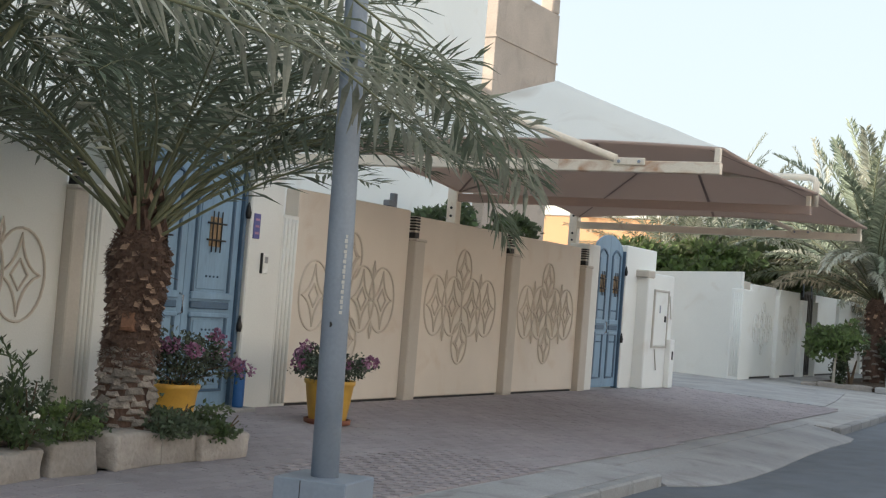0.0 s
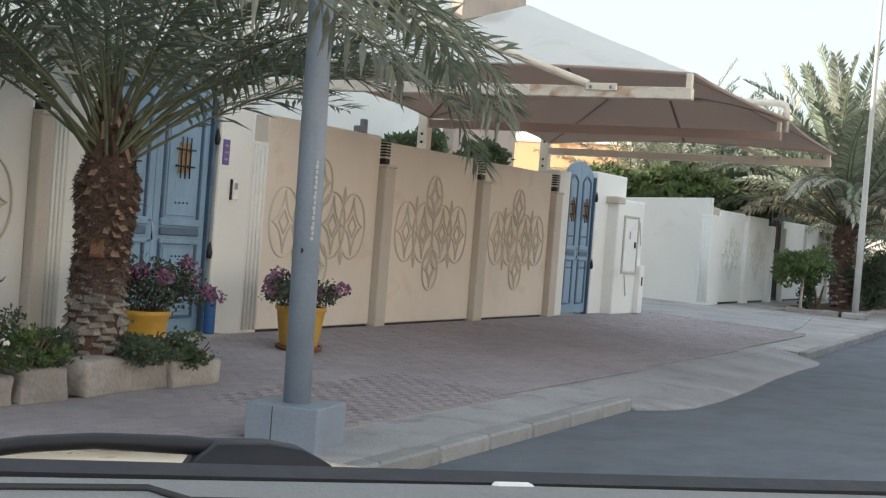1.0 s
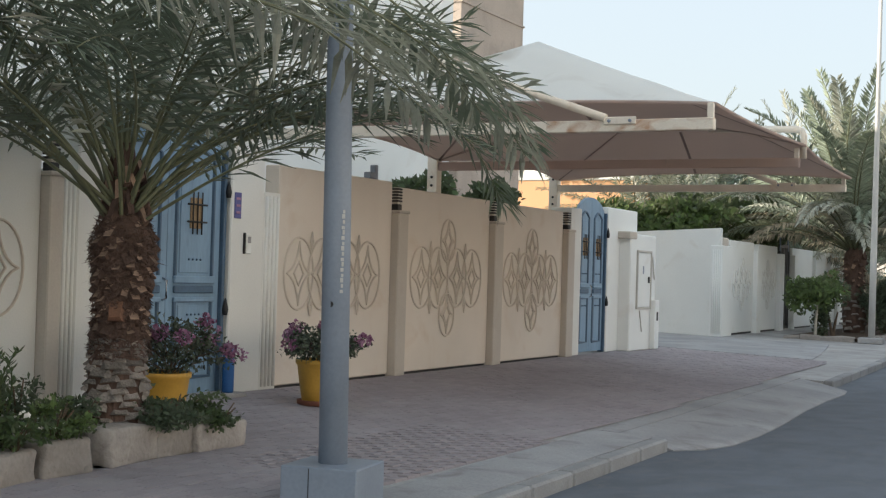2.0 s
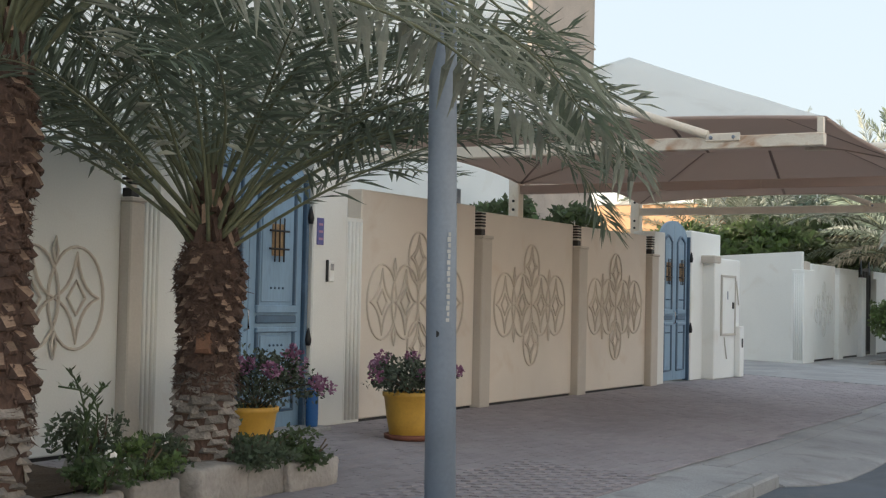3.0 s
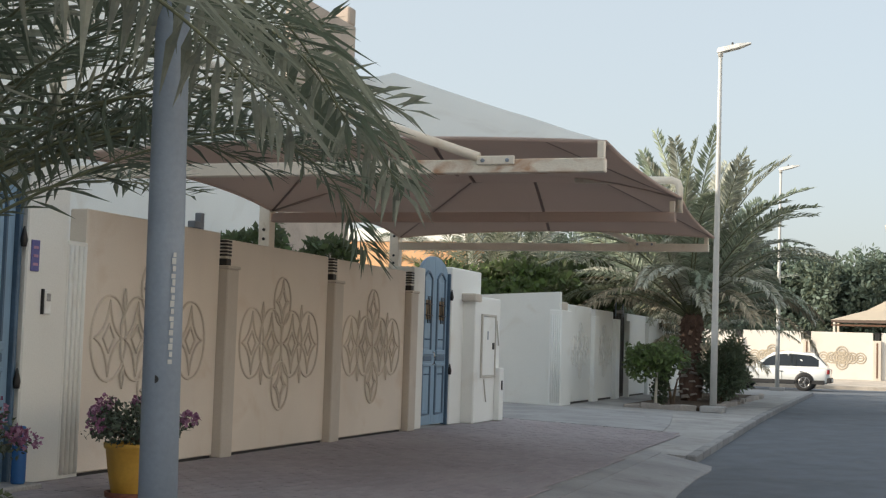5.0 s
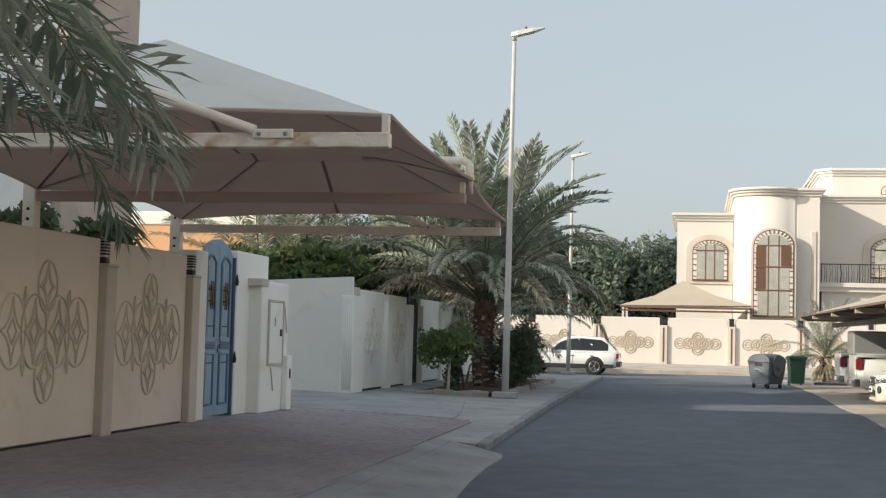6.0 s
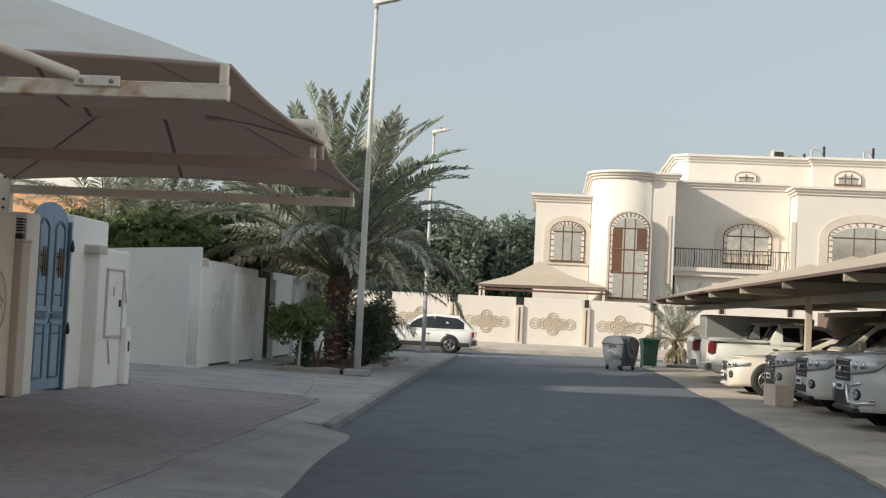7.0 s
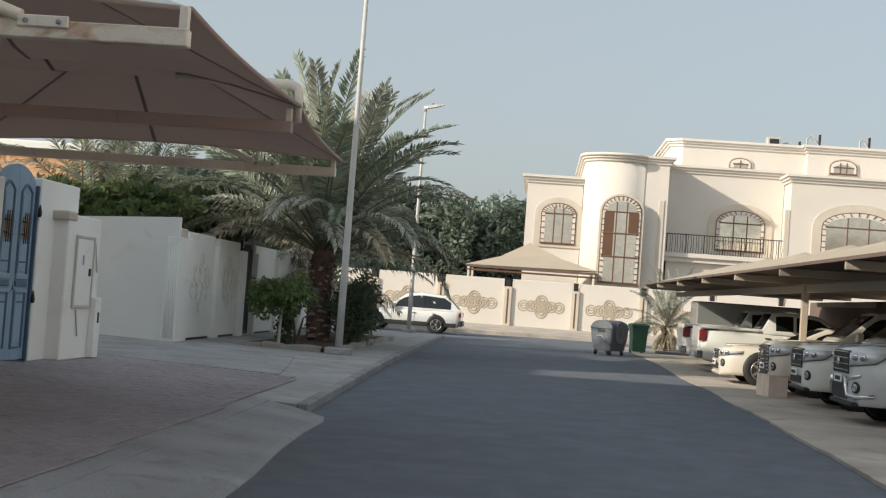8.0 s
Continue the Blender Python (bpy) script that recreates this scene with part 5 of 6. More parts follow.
spire(2.0, -2.55, 0.12, 0.78, 71, "tall narrow-leaved weed beside the thick palm")
spire(2.1, -3.6, 0.12, 0.8, 72, "tall narrow-leaved weed in the bed")


# ---- flower pots ----
def flower_pot(x, y, label):
    g = thing("flower_pot", label, "flower pot", "yellow flower pots", at=(x, y, pav(x, y) - 0.008))
    part("saucer", lathe(bmesh.new(), [(0.20, 0), (0.25, 0.012), (0.255, 0.06), (0.235, 0.062), (0.225, 0.03)], 28), M["terracotta"], g)
    part("body", lathe(bmesh.new(), [(0.185, 0.03), (0.20, 0.05), (0.235, 0.25), (0.258, 0.42), (0.275, 0.435), (0.278, 0.475), (0.265, 0.48), (0.245, 0.465), (0.24, 0.44)], 32), M["yellow"], g)
    part("soil", lathe(bmesh.new(), [(0.238, 0.43), (0.2, 0.445), (0.01, 0.45)], 20), M["soil"], g)
    return g


def bougainvillea(x, y, z, w, h, seed, label, dark=0.5):
    rnd = random.Random(seed)
    g = thing("bougainvillea", label, "flowering plant", "potted bougainvilleas", at=(x, y, z))
    clumps = []
    for k in range(11):
        a = rnd.uniform(0, 6.28)
        q = rnd.uniform(0.4, 1.0)
        end = (w * q * math.cos(a), w * q * math.sin(a), h * rnd.uniform(0.35, 1.0) * (1.15 - 0.4 * q))
        part("stem", tube(bmesh.new(), bezier(((0, 0, -0.03), (end[0] * 0.2, end[1] * 0.2, end[2] * 0.7), end), 6), 0.006, 5), M["wood"], g)
        clumps.append(end)
    bm = bmesh.new()
    leaf_cloud(bm, [(0, 0, h * 0.4, w * 0.72, w * 0.72, h * 0.45)] + [(c[0] * 0.8, c[1] * 0.8, c[2] * 0.85, 0.12, 0.12, 0.1) for c in clumps], 2200, 0.026, rnd, shell=0.3)
    part("foliage", bm, M["bract_leaf"], g)
    for key, cnt in (("petal", 420), ("petal_pale", 520)):
        bm = bmesh.new()
        some = [c for c in clumps if rnd.random() < 0.85] or clumps
        leaf_cloud(bm, [(c[0], c[1], c[2], 0.085, 0.085, 0.07) for c in some], cnt, 0.019, rnd, shell=0.5, narrow=0.85)
        part("blossom", bm, M[key], g, "magenta bracts" if key == "petal" else "pale mauve bracts")
    return g


flower_pot(1.12, 2.88, "round yellow plastic pot on a brown saucer")
bougainvillea(1.12, 2.88, pav(1.12, 3) + 0.44, 0.60, 0.42, 81, "magenta bougainvillea in a yellow pot")
flower_pot(1.06, 0.30, "round yellow plastic pot beside the blue gate")
bougainvillea(1.08, 0.40, pav(1.06, 1) + 0.44, 0.64, 0.60, 84, "bushy mauve bougainvillea in a yellow pot")
jug = thing("water_drum", "upright blue plastic drum by the gate", "drum", at=(0.16, 2.56, 0.03))
part("body", lathe(bmesh.new(), [(0.055, 0), (0.062, 0.02), (0.062, 0.40), (0.055, 0.45), (0.048, 0.46)], 20), M["blue_deep"], jug)
part("lid", lathe(bmesh.new(), [(0.05, 0.455), (0.05, 0.485), (0.04, 0.495)], 20), M["blue_deep"], jug)


# ---- vehicles ----
def ring_section(x, lo, hi, hw, rl=0.08, rh=0.10):
    pts = [(-hw + rl, lo), (hw - rl, lo), (hw - 0.02, lo + rl), (hw, (lo + hi) / 2), (hw - 0.02, hi - rh), (hw - rh * 1.1, hi), (-hw + rh * 1.1, hi), (-hw + 0.02, hi - rh), (-hw, (lo + hi) / 2), (-hw + 0.02, lo + rl)]
    return [(x, y, z) for y, z in pts]


WHEELS = {}


def wheel_parts(r, w):
    if (r, w) not in WHEELS:
        tb = lathe(bmesh.new(), [(r * 0.66, -w / 2), (r * 0.94, -w / 2), (r, -w / 2 + 0.03), (r, w / 2 - 0.03), (r * 0.94, w / 2), (r * 0.66, w / 2), (r * 0.64, w / 2 - 0.018), (0.02, w / 2 - 0.02)], 28)
        rb = bmesh.new()
        lathe(rb, [(r * 0.66, -w / 2 + 0.02), (r * 0.66, w / 2 + 0.004), (r * 0.60, w / 2 + 0.002), (r * 0.585, w / 2 - 0.018)], 24)
        lathe(rb, [(r * 0.15, w / 2 - 0.03), (r * 0.15, w / 2), (r * 0.1, w / 2 + 0.006), (0.01, w / 2 + 0.006)], 12)
        for k in range(5):
            b2 = one_box(r * 0.1, r * 0.62, -0.03, 0.03, w / 2 - 0.03, w / 2, 0.008)
            merge(rb, b2, pose(0, 0, 0, 0, 0, 72 * k))
        WHEELS[(r, w)] = (mesh_of("tyre", tb, M["tyre"]), mesh_of("rim", rb, M["rim"]))
    return WHEELS[(r, w)]


def cabin(g, c, belt, paint, kind):
    """Painted greenhouse with dark panes let into its sides, front and back."""
    c = [(x, max(z, belt + 0.01), h) for x, z, h in c]
    foot = [h + (0.16 if 0 < i < 4 else 0.0) for i, (x, z, h) in enumerate(c)]
    crown = lambda z: max(0.004, min(0.07, (z - belt) * 0.5))
    rings = []
    for (x, z, h), b in zip(c, foot):
        r = crown(z)
        rings.append([(x, -b, belt - 0.06), (x, b, belt - 0.06), (x, b, belt), (x, h, z - r), (x, h - 1.2 * r, z), (x, 0, z + 0.3 * r), (x, -h + 1.2 * r, z), (x, -h, z - r), (x, -b, belt)])
    bm = loft(bmesh.new(), rings, smooth=False)
    for f in bm.faces:
        f.smooth = f.calc_center_median().z > belt + 0.25 and abs(f.normal.z) > 0.6
    part("cab_shell", bm, paint, g)

    def at(x):
        for (xa, za, ha), (xb, zb, hb2), fa, fb in zip(c, c[1:], foot, foot[1:]):
            if x <= xb:
                t = (x - xa) / (xb - xa)
                return za + (zb - za) * t, ha + (hb2 - ha) * t, fa + (fb - fa) * t
        return c[-1][1], c[-1][2], foot[-1]

    mid = c[1][0] * 0.5 + c[3][0] * 0.5
    cuts = {"pickup": ((c[0][0] + 0.42, mid - 0.03), (mid + 0.05, c[3][0] - 0.08)),
            "crossover": ((c[0][0] + 0.42, c[3][0] + 0.16),),
            "sedan": ((c[0][0] + 0.5, mid - 0.03), (mid + 0.05, c[3][0] + 0.35))}.get(kind, ((c[0][0] + 0.4, mid - 0.36), (mid - 0.28, c[3][0] - 0.52), (c[3][0] - 0.42, c[3][0] + 0.16)))
    for s in (-1, 1):
        for xa, xb in cuts:
            rings = []
            for k in range(9):
                x = xa + (xb - xa) * k / 8
                z, h, b = at(x)
                top = z - crown(z)
                zt, zb = max(belt + 0.07, top - 0.035), belt + 0.045
                y0, y1 = [b + (h - b) * min(1, (q - belt) / max(0.05, top - belt)) + 0.006 for q in (zb, zt)]
                rings.append([(x, s * y0, zb), (x, s * y1, zt), (x, s * (y1 - 0.03), zt), (x, s * (y0 - 0.03), zb)])
            part("side_window", loft(bmesh.new(), rings, smooth=False), M["carglass"], g)
    for i, j, name in ((0, 1, "windscreen"), (4, 3, "rear_window")):
        (xa, za, ha), (xb, zb, hb2) = c[i], c[j]
        n = Vector((zb - za, 0, -(xb - xa)))
        n = n.normalized() * (0.012 if n.z > 0 else -0.012)
        rings = []
        for k in range(6):
            t = 0.1 + 0.82 * k / 5
            x, z, w = xa + (xb - xa) * t, za + (zb - za) * t, ha + (hb2 - ha) * t - 0.1
            bow = 0.05 * math.copysign(1, xa - xb)
            rings.append([(x + n.x + bow * (1 - q * q) * 0.2, q * w, z + n.z) for q in (-1, -0.5, 0, 0.5, 1)] + [(x, w, z - 0.01), (x, -w, z - 0.01)])
        part(name, loft(bmesh.new(), rings), M["carglass"], g)


def car(kind, x, y, z, rz, paint, label, L=4.9, W=1.94, H=1.85, wheel_r=0.38, axles=(0.95, 3.75), spec="", up=0.0):
    g = thing("car", label, "car", "parked cars", at=(x, y, z), rz=rz)
    P = M[paint]
    hw = W / 2
    low = 0.30 if kind != "sedan" else 0.20
    hood = {"suv": 1.12, "sedan": 0.90, "pickup": 1.08, "van": 1.0}[kind] + up
    belt = {"suv": 1.17, "sedan": 0.95, "pickup": 1.20, "van": 1.2}[kind] + up
    wb = {"suv": 1.35, "sedan": 1.45, "pickup": 1.40, "van": 0.5}[kind]
    bm = bmesh.new()
    dz = (0.15, 0.10, 0.065, 0.035, 0.01) if kind != "sedan" else (0.20, 0.14, 0.10, 0.06, 0.03)
    plan = ((0.0, hw - 0.40), (0.035, hw - 0.27), (0.12, hw - 0.14), (0.30, hw - 0.05), (0.62, hw - 0.008))
    lows = (low + 0.10, low + 0.04, low, low, low)
    st = [(x0, l0, hood - d0, w0) for (x0, w0), l0, d0 in zip(plan, lows, dz)]
    st += [(wb, low, belt - 0.01, hw), (L * 0.5, low, belt, hw), (L - 0.7, low, belt + 0.01, hw), (L - 0.22, low + 0.02, belt, hw - 0.03), (L - 0.05, low + 0.08, belt - 0.03, hw - 0.10), (L, low + 0.14, belt - 0.10, hw - 0.20)]
    loft(bm, [ring_section(*s, 0.08, 0.13) for s in st])
    body = part("body", bm, P, g)
    # glasshouse
    if kind == "pickup":
        cab = ((wb - 0.05, belt - 0.04, hw - 0.06), (wb + 0.75, H - 0.05, hw - 0.22), (wb + 1.5, H, hw - 0.2), (wb + 1.95, H - 0.03, hw - 0.2), (wb + 2.25, belt - 0.02, hw - 0.08))
    elif kind == "sedan":
        cab = ((wb, belt - 0.04, hw - 0.08), (wb + 0.95, H - 0.06, hw - 0.27), (wb + 1.6, H, hw - 0.26), (wb + 2.2, H - 0.05, hw - 0.28), (L - 0.55, belt, hw - 0.12))
    else:
        cab = ((wb, belt - 0.04, hw - 0.06), (wb + 0.75, H - 0.06, hw - 0.22), (wb + 1.6, H, hw - 0.20), (L - 0.55, H - 0.05, hw - 0.22), (L - 0.08, belt - 0.02, hw - 0.1))
    if "cross" in spec:
        cab = ((wb, belt - 0.04, hw - 0.06), (wb + 0.85, H - 0.08, hw - 0.24), (wb + 1.5, H, hw - 0.22), (L - 0.62, H - 0.08, hw - 0.25), (L - 0.1, belt + 0.05, hw - 0.14))
    cabin(g, cab, belt, P, "crossover" if "cross" in spec else kind)
    for s in (-1, 1):
        mr = part("mirror", one_box(wb + 0.28, wb + 0.42, s * (hw + 0.02) - 0.09, s * (hw + 0.02) + 0.09, belt + 0.02, belt + 0.2, 0.03, 2), P, g)
        for xm in (wb + 1.15, wb + 2.0):
            part("door_handle", one_box(xm, xm + 0.16, s * (hw + 0.008) - 0.012, s * (hw + 0.008) + 0.012, belt - 0.2, belt - 0.165, 0.006), M["chrome"], g)
        part("sill", one_box(axles[0] + 0.4, axles[1] - 0.4, s * hw - 0.03, s * hw + 0.012, low - 0.03, low + 0.1, 0.02), M["trim"], g)
    if "cross" in spec:
        for s in (-1, 1):
            part("cladding", one_box(0.25, L - 0.2, s * (hw - 0.02) - 0.028, s * (hw - 0.02) + 0.028, low - 0.02, low + 0.16, 0.02), M["trim"], g, "black lower body cladding")
    # wheels in dark arches
    ty, rm = wheel_parts(wheel_r, 0.24)
    for ax in axles:
        for s in (-1, 1):
            bm = lathe(bmesh.new(), [(wheel_r + 0.055, -0.04), (wheel_r + 0.055, 0.008), (wheel_r * 0.9, 0.009)], 28)
            for v in bm.verts:
                v.co = Vector((ax + v.co.x, s * (hw + v.co.z - 0.006), wheel_r + v.co.y + 0.02))
            bmesh.ops.recalc_face_normals(bm, faces=bm.faces[:])
            part("wheel_arch", bm, M["trim"], g)
            wh = new("tyre", ty)
            wh.parent = g
            wh.matrix_basis = pose(ax, s * (hw - 0.112), wheel_r, -90 if s > 0 else 90, 0, 0)
            ri = new("rim", rm)
            ri.parent = wh
    # front
    gz0, gz1 = hood - 0.48, hood - 0.12
    if kind == "sedan":
        gz0, gz1 = hood - 0.36, hood - 0.14
    gw = 0.54 if kind != "sedan" else 0.38
    gy = part("grille", one_box(-0.018, 0.1, -gw, gw, gz0, gz1, 0.03, 2), M["trim"], g)
    for k in range(4):
        zz = gz0 + 0.05 + k * (gz1 - gz0 - 0.08) / 3
        part("grille_slat", one_box(-0.03, -0.008, -gw + 0.03, gw - 0.03, zz, zz + 0.014, 0.004), M["chrome"], gy)
    part("emblem", lathe(bmesh.new(), [(0.06, 0), (0.06, 0.02), (0.04, 0.03)], 16), M["chrome"], gy).matrix_basis = pose(-0.04, 0, (gz0 + gz1) / 2, 0, -90, 0)
    lens_h = 0.235 if kind != "sedan" else 0.14
    for s in (-1, 1):
        # headlight that wraps round the corner of the nose
        line = [(-0.014, gw + 0.03)] + [(x0 - 0.012 * (x0 < 0.1), w0 + 0.012) for x0, w0 in plan[:4]] + [(0.46, hw - 0.018)]
        rings, inner = [], []
        for k, (x0, y0) in enumerate(line):
            t = k / (len(line) - 1)
            zb, zt = gz1 - lens_h + 0.11 * t ** 2, gz1 - 0.03 + 0.03 * t
            if k == len(line) - 1:
                zb = zt - 0.05
            rings.append([(x0, s * y0, zb), (x0, s * y0, zt), (x0 + 0.06, s * (y0 - 0.06), zt), (x0 + 0.06, s * (y0 - 0.06), zb)])
        bm = loft(bmesh.new(), rings)
        bmesh.ops.recalc_face_normals(bm, faces=bm.faces[:])
        hl = part("headlight", bm, M["headlight"], g, "clear headlight")
        part("bezel", ribbon(bmesh.new(), [(p[0][0] - 0.004, p[0][1] + s * 0.004, p[0][2] - 0.008) for p in rings], (-0.6, s * 0.8, 0), 0.012, 0.006), M["trim"], hl)
        for kx, ky in ((0.045, hw - 0.25), (0.13, hw - 0.12)):
            lm = lathe(bmesh.new(), [(0.05, 0), (0.052, 0.02), (0.035, 0.03), (0.01, 0.03)], 14)
            part("bulb_unit", lm, M["chrome"], hl).matrix_basis = pose(kx, s * ky, gz1 - lens_h * 0.42, 0, -90, -50 * s)
        part("fog_surround", lathe(bmesh.new(), [(0.09, -0.03), (0.088, 0.012), (0.06, 0.016)], 18), M["trim"], g).matrix_basis = pose(0.06, s * (hw - 0.235), low + 0.27, 0, -90, 22 * -s)
        fl = lathe(bmesh.new(), [(0.06, 0), (0.06, 0.02), (0.045, 0.025), (0.04, 0.014)], 16)
        ob = part("fog_light", fl, M["chrome"], g)
        ob.matrix_basis = pose(0.055, s * (hw - 0.235), low + 0.27, 0, -90, 22 * -s)
    part("air_intake", one_box(-0.02, 0.1, -0.5, 0.5, low + 0.10, low + 0.25, 0.03, 2), M["trim"], g)
    part("lower_lip", one_box(0.0, 0.2, -hw + 0.22, hw - 0.22, low - 0.02, low + 0.05, 0.02), M["trim"] if kind != "sedan" else P, g)
    pl2 = part("number_plate", one_box(-0.055, -0.035, -0.25, 0.25, gz0 - 0.14, gz0 - 0.02, 0.004), M["white"], g)
    part("plate_bar", one_box(-0.06, -0.055, -0.18, 0.18, gz0 - 0.11, gz0 - 0.05), M["trim"], pl2)
    part("bonnet_crease", tube(bmesh.new(), [(0.3, -0.5, hood - 0.045), (1.2, -0.6, belt - 0.015)], 0.012, 5), P, g)
    part("bonnet_crease", tube(bmesh.new(), [(0.3, 0.5, hood - 0.045), (1.2, 0.6, belt - 0.015)], 0.012, 5), P, g)
    # bonnet shut line, door seams and side rub line
    for s in (-1, 1):
        part("bonnet_seam", tube(bmesh.new(), [(0.32, s * (hw - 0.16), hood - 0.022), (0.7, s * (hw - 0.115), hood + 0.003), (wb - 0.05, s * (hw - 0.10), belt - 0.01)], 0.004, 4), M["trim"], g)
        for xd in (wb + 0.25, wb + 1.25):
            part("door_seam", tube(bmesh.new(), [(xd, s * (hw + 0.001), low + 0.12), (xd, s * (hw + 0.001), belt - 0.12)], 0.006, 4), M["trim"], g)
    if "spindle" in spec:
        part("lower_grille", one_box(-0.03, 0.08, -0.46, 0.46, low + 0.06, gz0 + 0.04, 0.04, 2), M["trim"], g)
        for s in (-1, 1):
            for k in range(7):
                zt = gz1 - 0.03 - k * 0.075
                yk = s * (0.50 - 0.016 * k if k < 4 else 0.436 + 0.035 * (k - 3))
                part("grille_tooth", one_box(-0.05, 0.02, min(yk, yk + s * 0.06), max(yk, yk + s * 0.06), zt - 0.05, zt, 0.008), M["chrome"], g)
    if "chrome" in spec:
        part("lower_grille", one_box(-0.03, 0.08, -0.52, 0.52, low + 0.08, gz0 - 0.12, 0.03, 2), M["trim"], g)
        for s in (-1, 1):
            part("bumper_trim", tube(bmesh.new(), [(-0.03, s * 0.46, low + 0.42), (-0.03, s * 0.5, low + 0.26), (-0.015, s * 0.56, low + 0.14), (0.06, s * 0.78, low + 0.12), (0.3, s * (hw - 0.03), low + 0.16)], 0.035, 8), M["chrome"], g)
            part("lamp_blade", tube(bmesh.new(), [(-0.01, s * 0.56, low + 0.40), (0.03, s * 0.72, low + 0.42), (0.12, s * 0.84, low + 0.46)], 0.03, 8), M["chrome"], g)
    # rear
    for s in (-1, 1):
        slim = 0.09 if "cross" in spec else 0.0
        part("tail_light", one_box(L - 0.20 + slim, L + 0.012, s * (hw - 0.09) - 0.075, s * (hw - 0.09) + 0.075 - 0.3 * slim, belt - 0.36 + slim, belt - 0.06, 0.03, 2), M["taillight"], g, "red tail light")
    part("rear_bumper", one_box(L - 0.12, L + 0.06, -hw + 0.08, hw - 0.08, low + 0.05, low + 0.28, 0.03, 2), M["chrome"] if kind == "pickup" else M["trim"], g)
    rp = part("rear_plate", one_box(L + 0.06, L + 0.07, -0.25, 0.25, low + 0.12, low + 0.24), M["white"], g)
    if kind == "pickup":
        part("load_bed", one_box(wb + 2.35, L - 0.1, -hw + 0.1, hw - 0.1, belt - 0.25, belt - 0.03, 0.02), M["trim"], g)
        part("bed_rail", one_box(wb + 2.3, L - 0.03, hw - 0.1, hw - 0.01, belt - 0.02, belt + 0.06, 0.02), P, g)
        part("bed_rail", one_box(wb + 2.3, L - 0.03, -hw + 0.01, -hw + 0.1, belt - 0.02, belt + 0.06, 0.02), P, g)
        part("tailgate", one_box(L - 0.06, L + 0.01, -hw + 0.12, hw - 0.12, low + 0.35, belt + 0.05, 0.02), P, g)
    return g


PZ = ROAD_Z + 0.012
car("suv", 12.12, 16.9, PZ, 0, "car_silver", "silver-blue off-road vehicle with chrome bumper trim", L=5.0, W=1.98, H=1.95, spec="chrome", up=0.12)
car("suv", 12.12, 20.6, PZ, 0, "car_mist", "white sport utility vehicle parked nose out", L=4.8, W=1.9, H=1.88, up=0.04)
car("suv", 12.1, 24.1, PZ, 0, "car_cream", "pearl white vehicle with large chrome grille surround", L=4.9, W=1.92, H=1.84, spec="spindle")
car("sedan", 11.55, 27.6, PZ, 0, "car_cream", "cream white saloon parked nose out", L=5.0, W=1.9, H=1.46, wheel_r=0.35, axles=(0.9, 4.0))
car("pickup", 17.0, 33.4, PZ, 180, "car_mist", "silver-white double cab pickup parked tail out", L=5.3, W=1.86, H=1.76)
car("pickup", 17.0, 37.6, PZ, 180, "car_white", "white pickup parked tail out beside another", L=5.3, W=1.86, H=1.78)
car("suv", -0.62, 54.2, ROAD_Z - 0.03, 0, "car_white", "white crossover with dark lower trim at the junction", L=4.6, W=1.86, H=1.69, wheel_r=0.36, axles=(0.9, 3.55), spec="cross", up=-0.17)
van = thing("box_trailer", "grey-green box body of a parked truck", "truck", at=(12.5, 41.6, PZ))
part("body", one_box(0, 3.6, -0.95, 0.95, 0.75, 2.0, 0.04), M["car_grey"], van)
part("chassis", one_box(0.1, 3.5, -0.7, 0.7, 0.45, 0.75, 0.02), M["trim"], van)
for ax in (0.7, 2.9):
    for s in (-1, 1):
        wh = new("tyre", wheel_parts(0.38, 0.24)[0])
        wh.parent = van
        wh.matrix_basis = pose(ax, s * 0.8, 0.38, -90 if s > 0 else 90, 0, 0)
ct = thing("cardboard_box", "pale cardboard carton on the ground before a car", "box", rz=12, at=(12.05, 22.7, PZ))
part("body", one_box(-0.2, 0.2, -0.33, 0.33, 0, 0.42, 0.008), M["carton"], ct)
part("flap", one_box(-0.2, 0.2, -0.335, -0.01, 0.42, 0.426), M["carton"], ct)
part("flap", one_box(-0.2, 0.2, 0.01, 0.335, 0.42, 0.428), M["carton"], ct)
part("tape", one_box(-0.203, -0.2, -0.03, 0.03, 0.0, 0.42), M["steel_cream"], ct)

# ---- bins ----
gb = thing("rubbish_container", "grey plastic wheeled container with domed lid", "bin", at=(9.72, 41.2, road_z(9.7, 41)), rz=55)
gb.scale = (0.8, 0.8, 0.88)
bm = bmesh.new()
loft(bm, [[(-a, -b, z), (a, -b, z), (a, b, z), (-a, b, z)] for a, b, z in ((0.54, 0.42, 0.17), (0.62, 0.50, 0.6), (0.66, 0.54, 1.02))], smooth=False)
bmesh.ops.bevel(bm, geom=bm.edges[:], offset=0.03, segments=2, affect="EDGES")
part("body", bm, M["bin_grey"], gb)
part("rim", one_box(-0.68, 0.68, -0.55, 0.55, 1.0, 1.07, 0.02), M["bin_grey"], gb)
bm = bmesh.new()
loft(bm, [[(xx, -0.52 * math.cos(a), 1.06 + 0.30 * math.sin(a) * (1 - 0.15 * abs(xx))) for a in [math.pi * k / 10 for k in range(11)]] for xx in (-0.65, -0.6, 0.6, 0.65)])
part("lid", bm, M["bin_grey"], gb)
part("front_recess", one_box(-0.66, -0.6, -0.2, 0.2, 0.86, 1.0, 0.02), M["trim"], gb)
part("lever", tube(bmesh.new(), [(-0.62, 0.25, 0.72), (-0.65, 0.0, 0.74), (-0.62, -0.42, 0.42)], 0.035, 6), M["pole"], gb)
